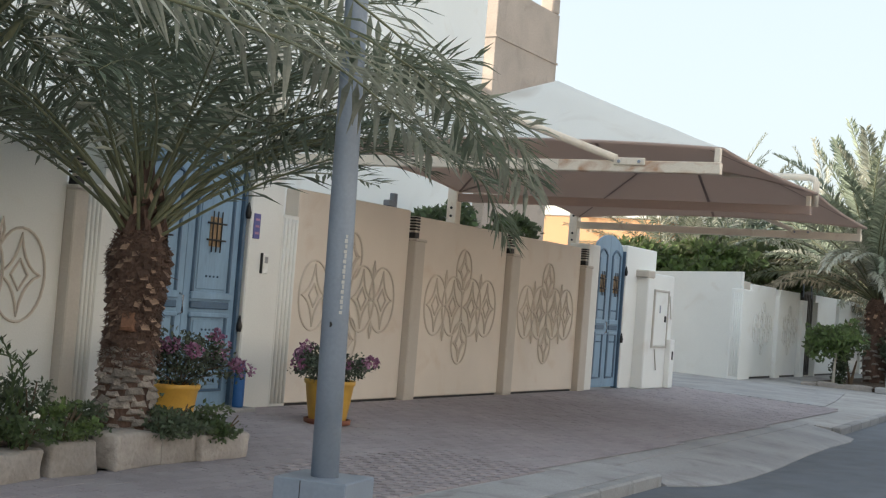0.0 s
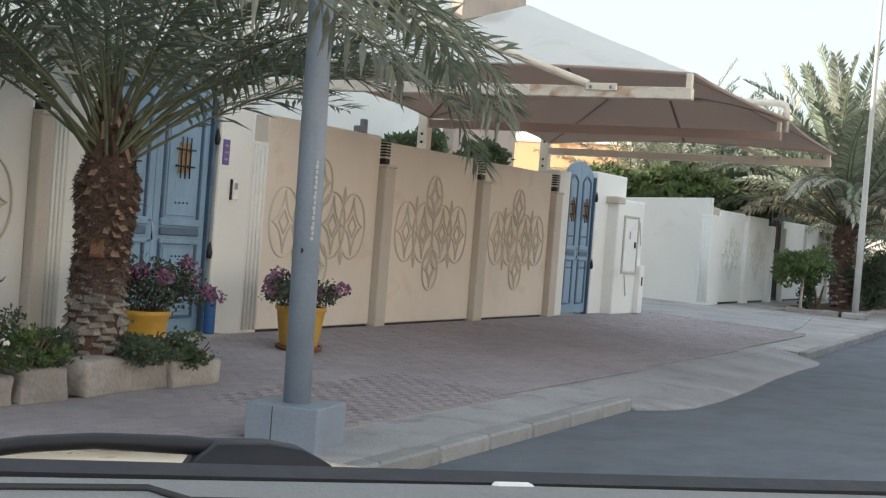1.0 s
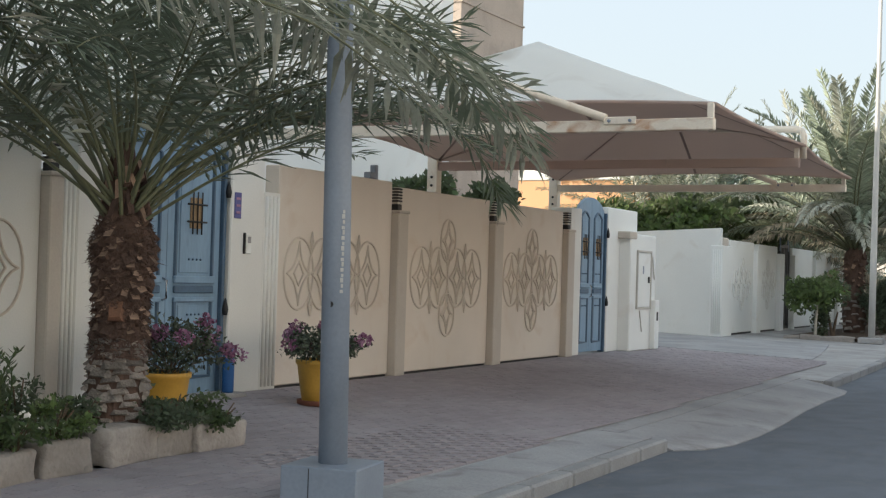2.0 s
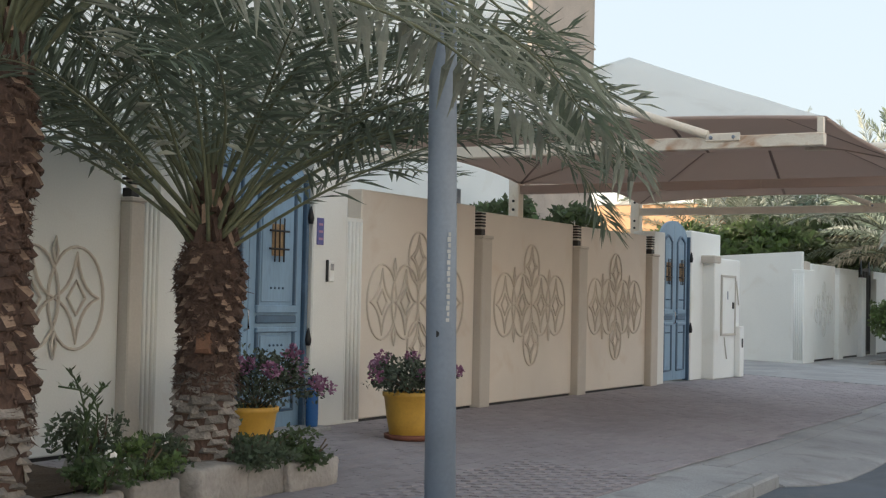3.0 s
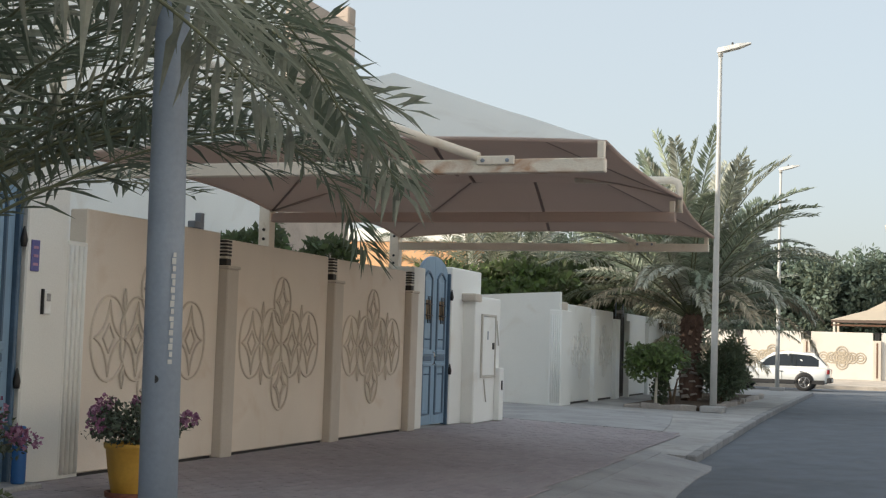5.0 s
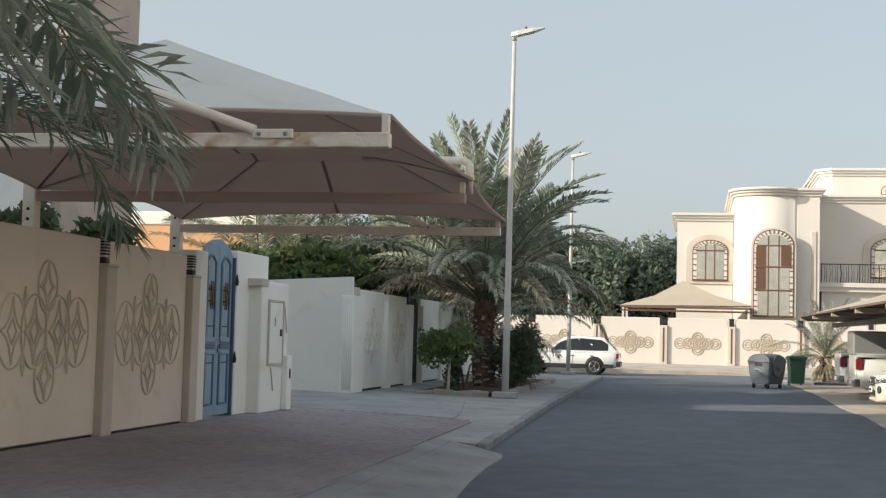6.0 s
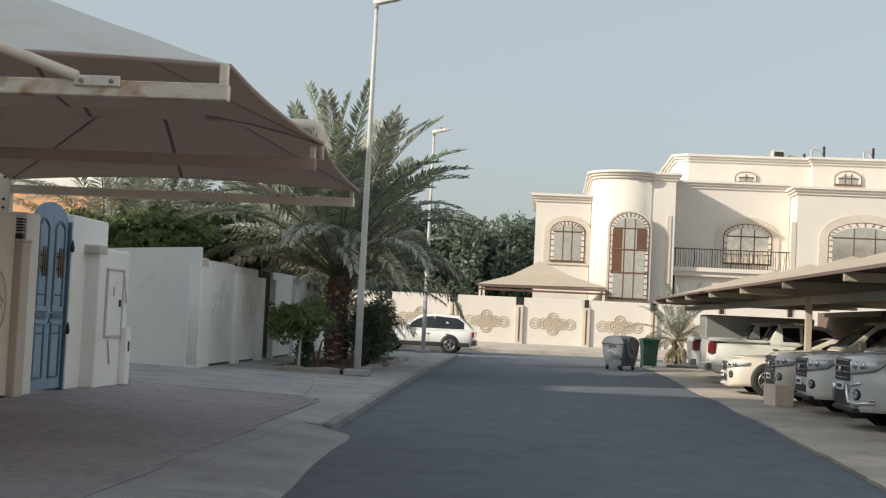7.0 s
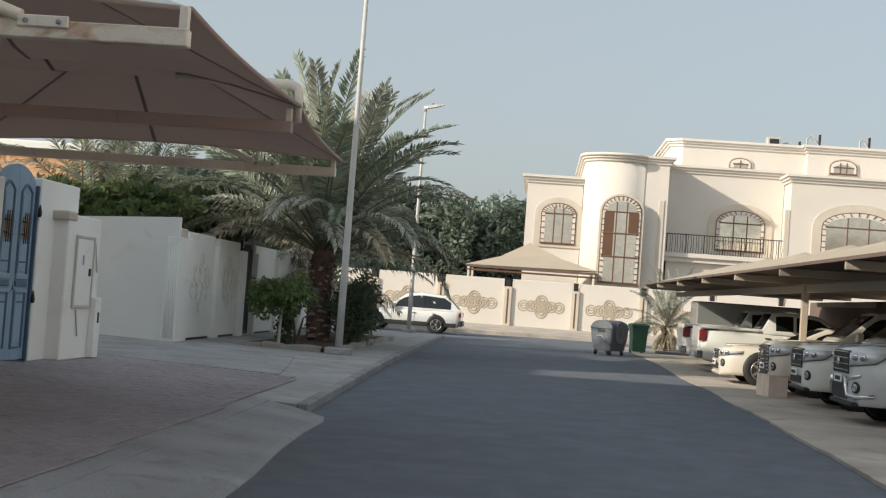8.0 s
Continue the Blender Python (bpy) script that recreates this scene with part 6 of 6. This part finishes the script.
for sy in (-1, 1):
    disc = lathe(bmesh.new(), [(0.42, 0), (0.44, 0.015), (0.44, 0.03), (0.38, 0.035), (0.36, 0.025), (0.1, 0.03), (0.09, 0.05), (0.02, 0.055)], 28)
    part("end_disc", disc, M["bin_grey"], gb).matrix_basis = pose(0, sy * 0.53, 0.86, 90 if sy < 0 else -90, 0, 0)
part("side_arm", tube(bmesh.new(), [(0.66, 0, 1.0), (0.72, 0, 0.6), (0.6, 0, 0.3)], 0.03, 6), M["bin_grey"], gb)
for sx in (-0.48, 0.48):
    for sy in (-0.34, 0.34):
        wl = lathe(bmesh.new(), [(0.1, -0.025), (0.105, 0), (0.1, 0.025)], 16)
        ob = part("wheel", wl, M["tyre"], gb)
        ob.matrix_basis = pose(sx, sy, 0.105, 90, 0, 0)
        part("castor", one_box(sx - 0.03, sx + 0.03, sy - 0.04, sy + 0.04, 0.1, 0.25, 0.008), M["pole"], gb)
wb2 = thing("wheelie_bin", "dark green plastic wheelie bin", "bin", at=(11.0, 45.7, road_z(11, 45)), rz=8)
bm = bmesh.new()
loft(bm, [[(-a, -b, z), (a, -b, z), (a, b, z), (-a, b, z)] for a, b, z in ((0.24, 0.26, 0.06), (0.29, 0.33, 0.95), (0.32, 0.36, 0.95), (0.32, 0.36, 1.0))], smooth=False)
part("body", bm, M["bin_green"], wb2)
bm = bmesh.new()
loft(bm, [[(-a, -b, z), (a, -b, z), (a, b, z), (-a, b, z)] for a, b, z in ((0.34, 0.38, 1.0), (0.34, 0.38, 1.04), (0.25, 0.3, 1.09))], smooth=False)
part("lid", bm, M["bin_green"], wb2)
for sx in (-0.22, 0.22):
    ob = part("wheel", lathe(bmesh.new(), [(0.1, -0.025), (0.1, 0.025)], 16), M["tyre"], wb2)
    ob.matrix_basis = pose(sx, 0.26, 0.1, 0, 90, 0)
solid("traffic_island", one_box(10.4, 13.2, 46.5, 48.6, -0.3, -0.02, 0.03), M["concrete"], "low concrete island at the end of the parking", "kerb", "structure")
palm(12.2, 47.6, -0.02, 0.95, 0.22, far_fronds, 34, "small date palm with dry brown skirt near the bins", 17, 30, 0.3, fibre=40, size=0.46, skirt=16)

# ---- car shelter across the street ----
sh = thing("car_shelter", "long cantilevered car shelter with tan fabric roof", "canopy", at=(12.0, 0, 0))
shelter_x = lambda y: -0.033 * (y - 20)
ends = [12.0, 17.0, 22.0, 27.0, 32.0, 37.0, 42.0, 46.0]
for y in ends:
    x0 = shelter_x(y)
    part("beam", one_box(x0, x0 + 6.5, y - 0.05, y + 0.05, 2.26, 2.42, 0.01), M["shelter_top"], sh)
    if y in (17.0, 27.0):
        part("post", one_box(x0 + 1.15, x0 + 1.29, y - 2.27, y - 2.13, PZ, 2.16, 0.01), M["shelter_top"], sh)
part("rail", loft(bmesh.new(), [[(shelter_x(y) + 1.15, y, 2.04), (shelter_x(y) + 1.29, y, 2.04), (shelter_x(y) + 1.29, y, 2.2), (shelter_x(y) + 1.15, y, 2.2)] for y in (12.0, 29.0, 46.0)], smooth=False), M["shelter_top"], sh)
part("rail", loft(bmesh.new(), [[(shelter_x(y) + 6.3, y, 2.04), (shelter_x(y) + 6.44, y, 2.04), (shelter_x(y) + 6.44, y, 2.2), (shelter_x(y) + 6.3, y, 2.2)] for y in (12.0, 29.0, 46.0)], smooth=False), M["shelter_top"], sh)
for y0, y1 in zip(ends, ends[1:]):
    n = 10
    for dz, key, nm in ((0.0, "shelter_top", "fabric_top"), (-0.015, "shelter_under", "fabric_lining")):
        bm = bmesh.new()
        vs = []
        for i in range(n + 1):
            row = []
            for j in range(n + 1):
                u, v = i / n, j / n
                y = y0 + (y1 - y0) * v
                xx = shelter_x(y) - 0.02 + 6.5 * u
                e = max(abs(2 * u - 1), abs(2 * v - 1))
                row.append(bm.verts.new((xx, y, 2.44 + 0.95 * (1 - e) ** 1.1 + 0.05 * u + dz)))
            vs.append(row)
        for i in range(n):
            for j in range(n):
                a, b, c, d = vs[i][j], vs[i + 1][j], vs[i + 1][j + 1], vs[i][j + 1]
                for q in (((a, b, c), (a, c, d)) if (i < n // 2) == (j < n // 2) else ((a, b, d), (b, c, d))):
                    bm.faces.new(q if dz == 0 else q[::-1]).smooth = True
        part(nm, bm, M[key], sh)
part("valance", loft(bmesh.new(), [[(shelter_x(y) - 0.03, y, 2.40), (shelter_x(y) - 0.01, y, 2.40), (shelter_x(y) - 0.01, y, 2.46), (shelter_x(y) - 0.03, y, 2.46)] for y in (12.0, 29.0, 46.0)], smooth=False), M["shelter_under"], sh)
# shade at the back of the shelter put into this wall's dark colour
solid("wall_back", one_box(17.7, 17.9, 5, 48.6, -0.3, 2.23, 0.01), M["shelter_under"], "wall behind the parked cars, dark brown for the shelter's shade", "wall", "structure")

# ---- wall and villa across the junction ----
def roundels(parent, m):
    """A row of pierced roundels with a larger quatrefoil in the middle."""
    bm = bmesh.new()
    for i, (cu, cv, r) in enumerate(((-0.92, 0, 0.27), (0.92, 0, 0.27), (-0.5, 0, 0.27), (0.5, 0, 0.27), (-0.22, 0, 0.3), (0.22, 0, 0.3), (0, 0.3, 0.28), (0, -0.3, 0.28), (0, 0, 0.24))):
        for q in (1.0, 0.55):
            b2 = bmesh.new()
            ribbon(b2, [(u, v, 0.0008 * (2 * i + (q < 1))) for u, v in arc(cu, cv, r * q, r * q, n=20)], (0, 0, 1), 0.07, 0.02)
            merge(bm, b2)
        b2 = bmesh.new()
        ribbon(b2, [(cu - r * 0.8, cv, 0.0007 * i), (cu + r * 0.8, cv, 0.0007 * i)], (0, 0, 1), 0.045, 0.018)
        merge(bm, b2)
    part("motif", bm, M["tan_relief"], parent).matrix_basis = m


wall_far = thing("wall_far", "cream boundary wall with tan relief roundels", "wall", kind="structure")
pill = [-12 + 3.5 * k + 0.1 for k in range(13)]
for k, px in enumerate(pill):
    part("pillar", one_box(px - 0.2, px + 0.2, 65.85, 66.3, 0.15, 2.22, 0.02), M["villa_dim"], wall_far)
    part("groove", one_box(px - 0.04, px + 0.04, 65.84, 65.86, 0.3, 2.1), M["frame"], wall_far)
    lt = thing("wall_lamp", "dark lantern on a far wall pillar", "lamp", "far wall lanterns", at=(px, 66.05, 2.22))
    part("body", one_box(-0.12, 0.12, -0.12, 0.12, 0, 0.36, 0.02), M["black"], lt)
    part("cap", one_box(-0.15, 0.15, -0.15, 0.15, 0.36, 0.41, 0.02), M["black"], lt)
    if k < len(pill) - 1:
        part("panel", one_box(px + 0.2, pill[k + 1] - 0.2, 65.98, 66.2, 0.15, 2.62, 0.02), M["villa"], wall_far)
        roundels(wall_far, Matrix.Translation(((px + pill[k + 1]) / 2, 65.978, 1.3)) @ Matrix(((1, 0, 0, 0), (0, 0, -1, 0), (0, 1, 0, 0), (0, 0, 0, 1))))

cp = thing("garden_canopy", "tan peaked fabric canopy behind the far wall", "canopy")
bm = bmesh.new()
ring0 = [bm.verts.new(p) for p in ((3.2, 67.0, 3.28), (10.2, 67.0, 3.36), (10.2, 71.2, 3.4), (3.2, 71.2, 3.3))]
mid = [bm.verts.new(p) for p in ((5.0, 68.2, 3.85), (8.3, 68.2, 3.9), (8.3, 70.0, 3.9), (5.0, 70.0, 3.85))]
ap = bm.verts.new((6.55, 69.0, 4.72))
for k in range(4):
    bm.faces.new((ring0[k], ring0[(k + 1) % 4], mid[(k + 1) % 4], mid[k]))
    bm.faces.new((mid[k], mid[(k + 1) % 4], ap))
part("fabric", bm, M["shelter_top"], cp)
for z0, z1, key in ((2.96, 3.06, "frame"), (3.14, 3.27, "shelter_under")):
    part("edge_beam", one_box(3.25, 10.15, 67.0, 67.12, z0, z1, 0.01), M[key], cp)
    part("edge_beam", one_box(10.05, 10.17, 67.12, 71.1, z0, z1, 0.01), M[key], cp)
for px in (3.4, 10.0):
    for py in (67.06, 71.0):
        part("post", one_box(px - 0.06, px + 0.06, py - 0.06, py + 0.06, 0.2, 3.2, 0.01), M["steel_cream"], cp)

villa = thing("villa", "large cream two-storey villa with arched windows", "house")


def mass(name, outline, z0, z1, material, parent, grow=0.0):
    cx = sum(p[0] for p in outline) / len(outline)
    cy = sum(p[1] for p in outline) / len(outline)
    pts = []
    n = len(outline)
    for i, (x, y) in enumerate(outline):
        (xa, ya), (xb, yb) = outline[i - 1], outline[(i + 1) % n]
        d1, d2 = Vector((x - xa, y - ya)).normalized(), Vector((xb - x, yb - y)).normalized()
        nm = Vector((d1.y + d2.y, -d1.x - d2.x))
        nm = nm.normalized() / max(0.4, math.sqrt(max(0.01, (1 + d1.dot(d2)) / 2)))
        pts.append((x + nm.x * grow, y + nm.y * grow))
    bm = bmesh.new()
    loft(bm, [[(x, y, z) for x, y in pts] for z in (z0, z1)], smooth=False)
    for f in bm.faces:
        f.smooth = n > 8 and abs(f.normal.z) < 0.5 and f.calc_area() < 0.62 * (z1 - z0)
    return part(name, bm, material, parent)


def with_cornice(outline, z0, z1):
    mass("wall", outline, z0, z1, M["villa"], villa)
    mass("cornice", outline, z1 - 0.42, z1 - 0.26, M["villa"], villa, 0.09)
    mass("cornice", outline, z1 - 0.26, z1 - 0.12, M["villa"], villa, 0.2)
    mass("cornice", outline, z1 - 0.12, z1 + 0.02, M["villa"], villa, 0.32)


bay = [(9.3, 84), (9.3, 72.7)] + [(11.25 - 1.95 * math.cos(a), 72.7 - 1.75 * math.sin(a)) for a in [math.pi * k / 12 for k in range(1, 10)]] + [(12.75, 71.45), (13.97, 71.45), (13.97, 84)]
with_cornice([(6.12, 84), (6.12, 72.6), (9.28, 72.6), (9.28, 84)], 0.2, 8.77)
with_cornice(bay, 0.2, 10.1)
with_cornice([(14.0, 84), (14.0, 74.5), (20.82, 74.5), (20.82, 84)], 0.2, 10.05)
with_cornice([(20.85, 84), (20.85, 72.2), (34, 72.2), (34, 84)], 0.2, 9.7)
with_cornice([(14.5, 92), (14.5, 78.2), (15.2, 77.6), (22.5, 77.6), (22.5, 77.0), (34, 77.0), (34, 92)], 9.0, 12.0)
mass("lower_storey", [(14.2, 74.4), (14.2, 72.7), (20.8, 72.7), (20.8, 74.4)], 0.2, 4.4, M["villa"], villa)
mass("balcony_slab", [(14.0, 74.45), (14.0, 72.35), (20.8, 72.35), (20.8, 74.45)], 4.4, 4.86, M["villa"], villa)
mass("balcony_lip", [(13.99, 74.4), (13.99, 72.3), (20.8, 72.3), (20.8, 74.4)], 4.66, 4.9, M["villa"], villa, 0.12)
rail = part("balcony_rail", tube(bmesh.new(), [(14.1, 74.3, 5.95), (14.1, 72.4, 5.95), (20.75, 72.4, 5.95)], 0.03, 6), M["black"], villa, "black wrought iron balcony rail")
for k in range(45):
    xx = 14.15 + k * 0.148
    part("baluster", tube(bmesh.new(), [(xx, 72.4, 4.88), (xx + 0.05 * (k % 2), 72.4, 5.4), (xx, 72.4, 5.94)], 0.014 if k % 7 else 0.03, 4), M["black"], rail)
for xx in (13.5, 20.55):
    part("wall_strip", one_box(xx, xx + 0.3, 71.40 if xx < 14 else 72.17, 71.5 if xx < 14 else 72.25, 0.3, 7.7, 0.02), M["villa_dim"], villa)


def arched_window(xc, w, z0, z1, y, rise, niche=0.35, bars=3, key_blocks=True):
    """Glazing in a brown frame with a blockwork arch band, inside a shallow stone surround."""
    def outline(hw, zb, zs, rs, n=12):
        return [(-hw, zb), (hw, zb), (hw, zs)] + [(hw * math.cos(math.pi * k / n), zs + rs * math.sin(math.pi * k / n)) for k in range(1, n)] + [(-hw, zs)]
    hw, zs = w / 2, z1 - rise
    win = None
    for nm, h2, za, zb2, rs, ya, yb, key in (("surround", hw + niche, z0 - niche * 0.6, zs, rise + niche * 0.9, y - 0.03, y + 0.05, "villa_dim"),
                                             ("window", hw, z0, zs, rise, y - 0.06, y + 0.04, "frame"),
                                             ("arch_band", hw - 0.05, z0 + 0.05, zs, rise - 0.05, y - 0.075, y + 0.02, "villa"),
                                             ("glazing", hw - 0.24, z0 + 0.06, zs - 0.05, rise - 0.24, y - 0.09, y, "window")):
        bm = bmesh.new()
        loft(bm, [[(xc + a, yy, b) for a, b in outline(h2, za, zb2, rs)] for yy in (ya, yb)], smooth=False)
        bmesh.ops.recalc_face_normals(bm, faces=bm.faces[:])
        ob = part(nm, bm, M[key], villa if nm in ("surround", "window") else win)
        if nm == "window":
            win = ob
    for k in range(1, bars):
        xx = xc - hw + 0.24 + (w - 0.48) * k / bars
        part("mullion", one_box(xx - 0.035, xx + 0.035, y - 0.11, y - 0.02, z0 + 0.05, zs + rise * 0.6, 0.01), M["frame"], win)
    part("transom", one_box(xc - hw + 0.2, xc + hw - 0.2, y - 0.112, y - 0.02, zs - 0.05, zs + 0.03, 0.01), M["frame"], win)
    part("sill", one_box(xc - hw, xc + hw, y - 0.1, y - 0.02, z0 - 0.04, z0 + 0.06, 0.01), M["frame"], win)
    if key_blocks:
        for k in range(13):
            a = math.pi * (k + 0.5) / 13
            ca, sa = math.cos(a), math.sin(a)
            b2 = one_box(-0.11, 0.11, -0.03, 0.0, -0.022, 0.022)
            ob = part("band_joint", b2, M["frame"], win)
            ob.matrix_basis = Matrix.Translation((xc + (hw - 0.14) * ca, y - 0.078, zs + (rise - 0.14) * sa)) @ Euler((0, -math.atan2(sa * rise, ca * hw), 0)).to_matrix().to_4x4()
        for s in (-1, 1):
            for k in range(int((zs - z0) / 0.33)):
                zz = z0 + 0.2 + 0.33 * k
                part("band_joint", one_box(xc + s * (hw - 0.14) - 0.09, xc + s * (hw - 0.14) + 0.09, y - 0.108, y - 0.07, zz, zz + 0.045), M["frame"], win)
    return win


arched_window(8.0, 2.0, 4.93, 7.25, 72.55, 0.62)
w2 = arched_window(11.45, 2.2, 2.9, 7.75, 70.9, 0.9, niche=0.12, bars=3)
for zz in (4.3, 5.6):
    part("transom", one_box(10.45, 12.45, 70.78, 70.9, zz, zz + 0.09, 0.01), M["frame"], w2)
for xa, xb, za, zb in ((10.5, 11.05, 4.4, 5.6), (11.85, 12.4, 5.7, 6.8), (10.5, 11.05, 5.7, 6.8)):
    part("panel_pane", one_box(xa, xb, 70.80, 70.82, za, zb), M["frame"], w2)
arched_window(18.45, 2.8, 5.3, 7.65, 74.45, 0.75, niche=0.42)
arched_window(24.6, 4.0, 5.2, 7.8, 72.15, 0.9, niche=0.5)
arched_window(18.66, 1.3, 10.4, 11.05, 77.55, 0.35, niche=0.08, bars=2, key_blocks=False)
arched_window(24.6, 1.6, 10.4, 11.25, 76.95, 0.45, niche=0.08, bars=3, key_blocks=False)
ac = thing("roof_unit", "off-white air conditioning unit on the villa roof", "air conditioner", at=(20.9, 80, 12.0))
part("body", one_box(-0.4, 0.4, -0.4, 0.4, 0, 0.75, 0.03), M["ac"], ac)
part("fan", one_box(-0.28, 0.28, -0.42, -0.4, 0.12, 0.62, 0.02), M["black"], ac)
for k, (xx, w, h) in enumerate(((22.0, 0.9, 0.5), (23.3, 0.7, 1.0), (25.0, 1.3, 0.25), (26.4, 0.5, 1.0))):
    ru = thing("roof_pipe", "bent metal duct on the villa roof", "duct", at=(xx, 80, 12.0))
    part("duct", tube(bmesh.new(), [(-w / 2, 0, 0), (-w / 2, 0, h * 0.8), (-w * 0.2, 0, h), (w * 0.2, 0, h * 0.7), (w / 2, 0, h * 0.5), (w / 2, 0, 0)], 0.07, 6), M["ac"], ru)
    part("stack", one_box(w * 0.5, w * 0.5 + 0.12, -0.1, 0.1, 0, h + 0.1, 0.01), M["black"], ru)
spot = thing("spotlight", "small black spotlight on the villa parapet", "spotlight", at=(14.9, 77.4, 10.07))
part("body", one_box(-0.2, 0.2, -0.25, 0.1, 0.0, 0.22, 0.03), M["black"], spot)

# ---- the car in which the film begins: dashboard, cowl, bonnet edge and wiper ----
own = thing("own_car", "beige car front with grey dashboard and resting wiper", "car", at=(9.045, -9.452, 0.012), rz=48)
# local +y runs ahead, +x to the right of the car
own_z = road_z(9, -9)


def lean(bm, dz=0.0):
    for v in bm.verts:
        v.co.z += dz - 0.016 * (v.co.x - 0.1)
    return bm


bm = bmesh.new()
loft(bm, [[(-0.42, y, z - t), (1.25, y, z - t), (1.25, y, z - 0.02), (1.1, y, z), (0.4, y, z + 0.003), (-0.3, y, z), (-0.42, y, z - 0.02)] for y, z, t in ((0.62, 1.118, 0.2), (0.68, 1.145, 0.2), (0.78, 1.158, 0.2), (0.86, 1.161, 0.2), (0.885, 1.157, 0.2))])
part("dashboard", lean(bm, -0.0055), M["dash"], own, "grey grained dashboard top")
part("dash_seam", lean(tube(bmesh.new(), [(-0.1, 0.83, 1.161), (0.14, 0.835, 1.163), (0.16, 0.80, 1.163), (0.9, 0.80, 1.161)], 0.003, 5), -0.0055), M["trim"], own)
part("parking_note", lean(one_box(0.388, 0.418, 0.868, 0.88, 1.157, 1.163, 0.002), -0.0045), M["petal_white"], own, "small pale scrap on the dashboard edge")
bm = bmesh.new()
loft(bm, [[(-0.45, y, z - 0.3), (1.28, y, z - 0.3), (1.28, y, z), (-0.45, y, z)] for y, z in ((0.887, 1.156), (0.905, 1.161), (0.93, 1.14))], smooth=False)
part("cowl", lean(bm), M["rubber"], own, "black windscreen cowl edge")
bm = bmesh.new()
loft(bm, [[(-0.5, y, 0.55), (1.33, y, 0.55), (1.33, y, z - 0.07), (0.5, y, z - 0.03), (0.3, y, z), (-0.5, y, z)] for y, z in ((0.95, 1.13), (1.1, 1.131), (1.3, 1.10), (1.5, 1.06))])
part("bonnet", bm, M["bonnet"], own, "glossy beige bonnet edge")
part("wiper_arm", tube(bmesh.new(), [(-0.34, 0.99, 1.135), (0.03, 0.985, 1.150), (0.08, 0.985, 1.157), (0.125, 0.985, 1.160), (0.19, 0.985, 1.158), (0.24, 0.98, 1.155)], [0.004, 0.006, 0.006, 0.006, 0.007, 0.006], 8), M["rubber"], own)
bm = bmesh.new()
loft(bm, [[(x, 0.96, 1.12), (x, 1.0, 1.12), (x, 0.995, z), (x, 0.965, z)] for x, z in ((0.185, 1.135), (0.195, 1.150), (0.21, 1.162), (0.25, 1.162), (0.275, 1.158), (0.295, 1.148), (0.31, 1.13))])
part("wiper_cap", bm, M["rubber"], own)
part("wiper_blade", tube(bmesh.new(), [(-0.36, 0.955, 1.128), (0.1, 0.95, 1.132), (0.5, 0.95, 1.132), (1.1, 0.95, 1.125)], 0.005, 6), M["rubber"], own)
part("body", one_box(-0.5, 1.33, 0.6, 1.5, own_z + 0.25, 0.9, 0.04), M["bonnet"], own)
for sx in (-0.38, 1.21):
    ob = new("tyre", wheel_parts(0.34, 0.24)[0])
    ob.parent = own
    ob.matrix_basis = pose(sx, 1.15, own_z + 0.328, 0, 90 if sx > 0 else -90, 0)

# ---- paving blocks, last ----
paver = mesh_of("paver", one_box(-0.0965, 0.0965, -0.0465, 0.0465, -0.05, 0.0, 0.005), M["paver"])
floor_laid = thing("paving", "red-grey concrete block paving before the garden wall", "paving", kind="structure")
rest = []
count = 0
ny = int((17.5 + 5.0) / 0.2)
slope_deg = math.degrees(math.atan(-0.048))
for i in range(ny):
    for j in range(44):
        x, y = 0.08 + 0.1 * j, -5.0 + 0.2 * i + (0.1 if j % 2 else 0.0)
        if x > kerb_x(y) - 0.82 or (0.85 < x < 2.1 and -4.6 < y < 0) or (abs(x - 3.96) < 0.28 and abs(y + 1.5) < 0.28):
            continue
        z = pav(x, y) + random.uniform(-0.0025, 0.0025)
        if 2.5 < x < 4.0 and -0.6 < y < 2.6 and count < 300:
            ob = new("paver", paver)
            ob.parent = floor_laid
            ob.matrix_basis = pose(x, y, z, random.gauss(0, 0.3), -slope_deg, 90)
            count += 1
        else:
            rest.append((x, y, z))
verts, faces = [], []
for x, y, z in rest:
    k = len(verts)
    f = fall(y)
    for dx, dy, dz in ((-0.047, -0.097, 0), (0.047, -0.097, 0), (0.047, 0.097, 0), (-0.047, 0.097, 0), (-0.05, -0.1, -0.012), (0.05, -0.1, -0.012), (0.05, 0.1, -0.012), (-0.05, 0.1, -0.012)):
        verts.append((x + dx, y + dy, z + dz + f * dx))
    faces += [(k, k + 1, k + 2, k + 3), (k, k + 4, k + 5, k + 1), (k + 1, k + 5, k + 6, k + 2), (k + 2, k + 6, k + 7, k + 3), (k + 3, k + 7, k + 4, k)]
me = bpy.data.meshes.new("paver_field")
me.from_pydata(verts, [], faces)
me.materials.append(M["paver_field"])
ob = new("paver_field", me)
ob.parent = floor_laid
tagged(ob, kind="stuff")
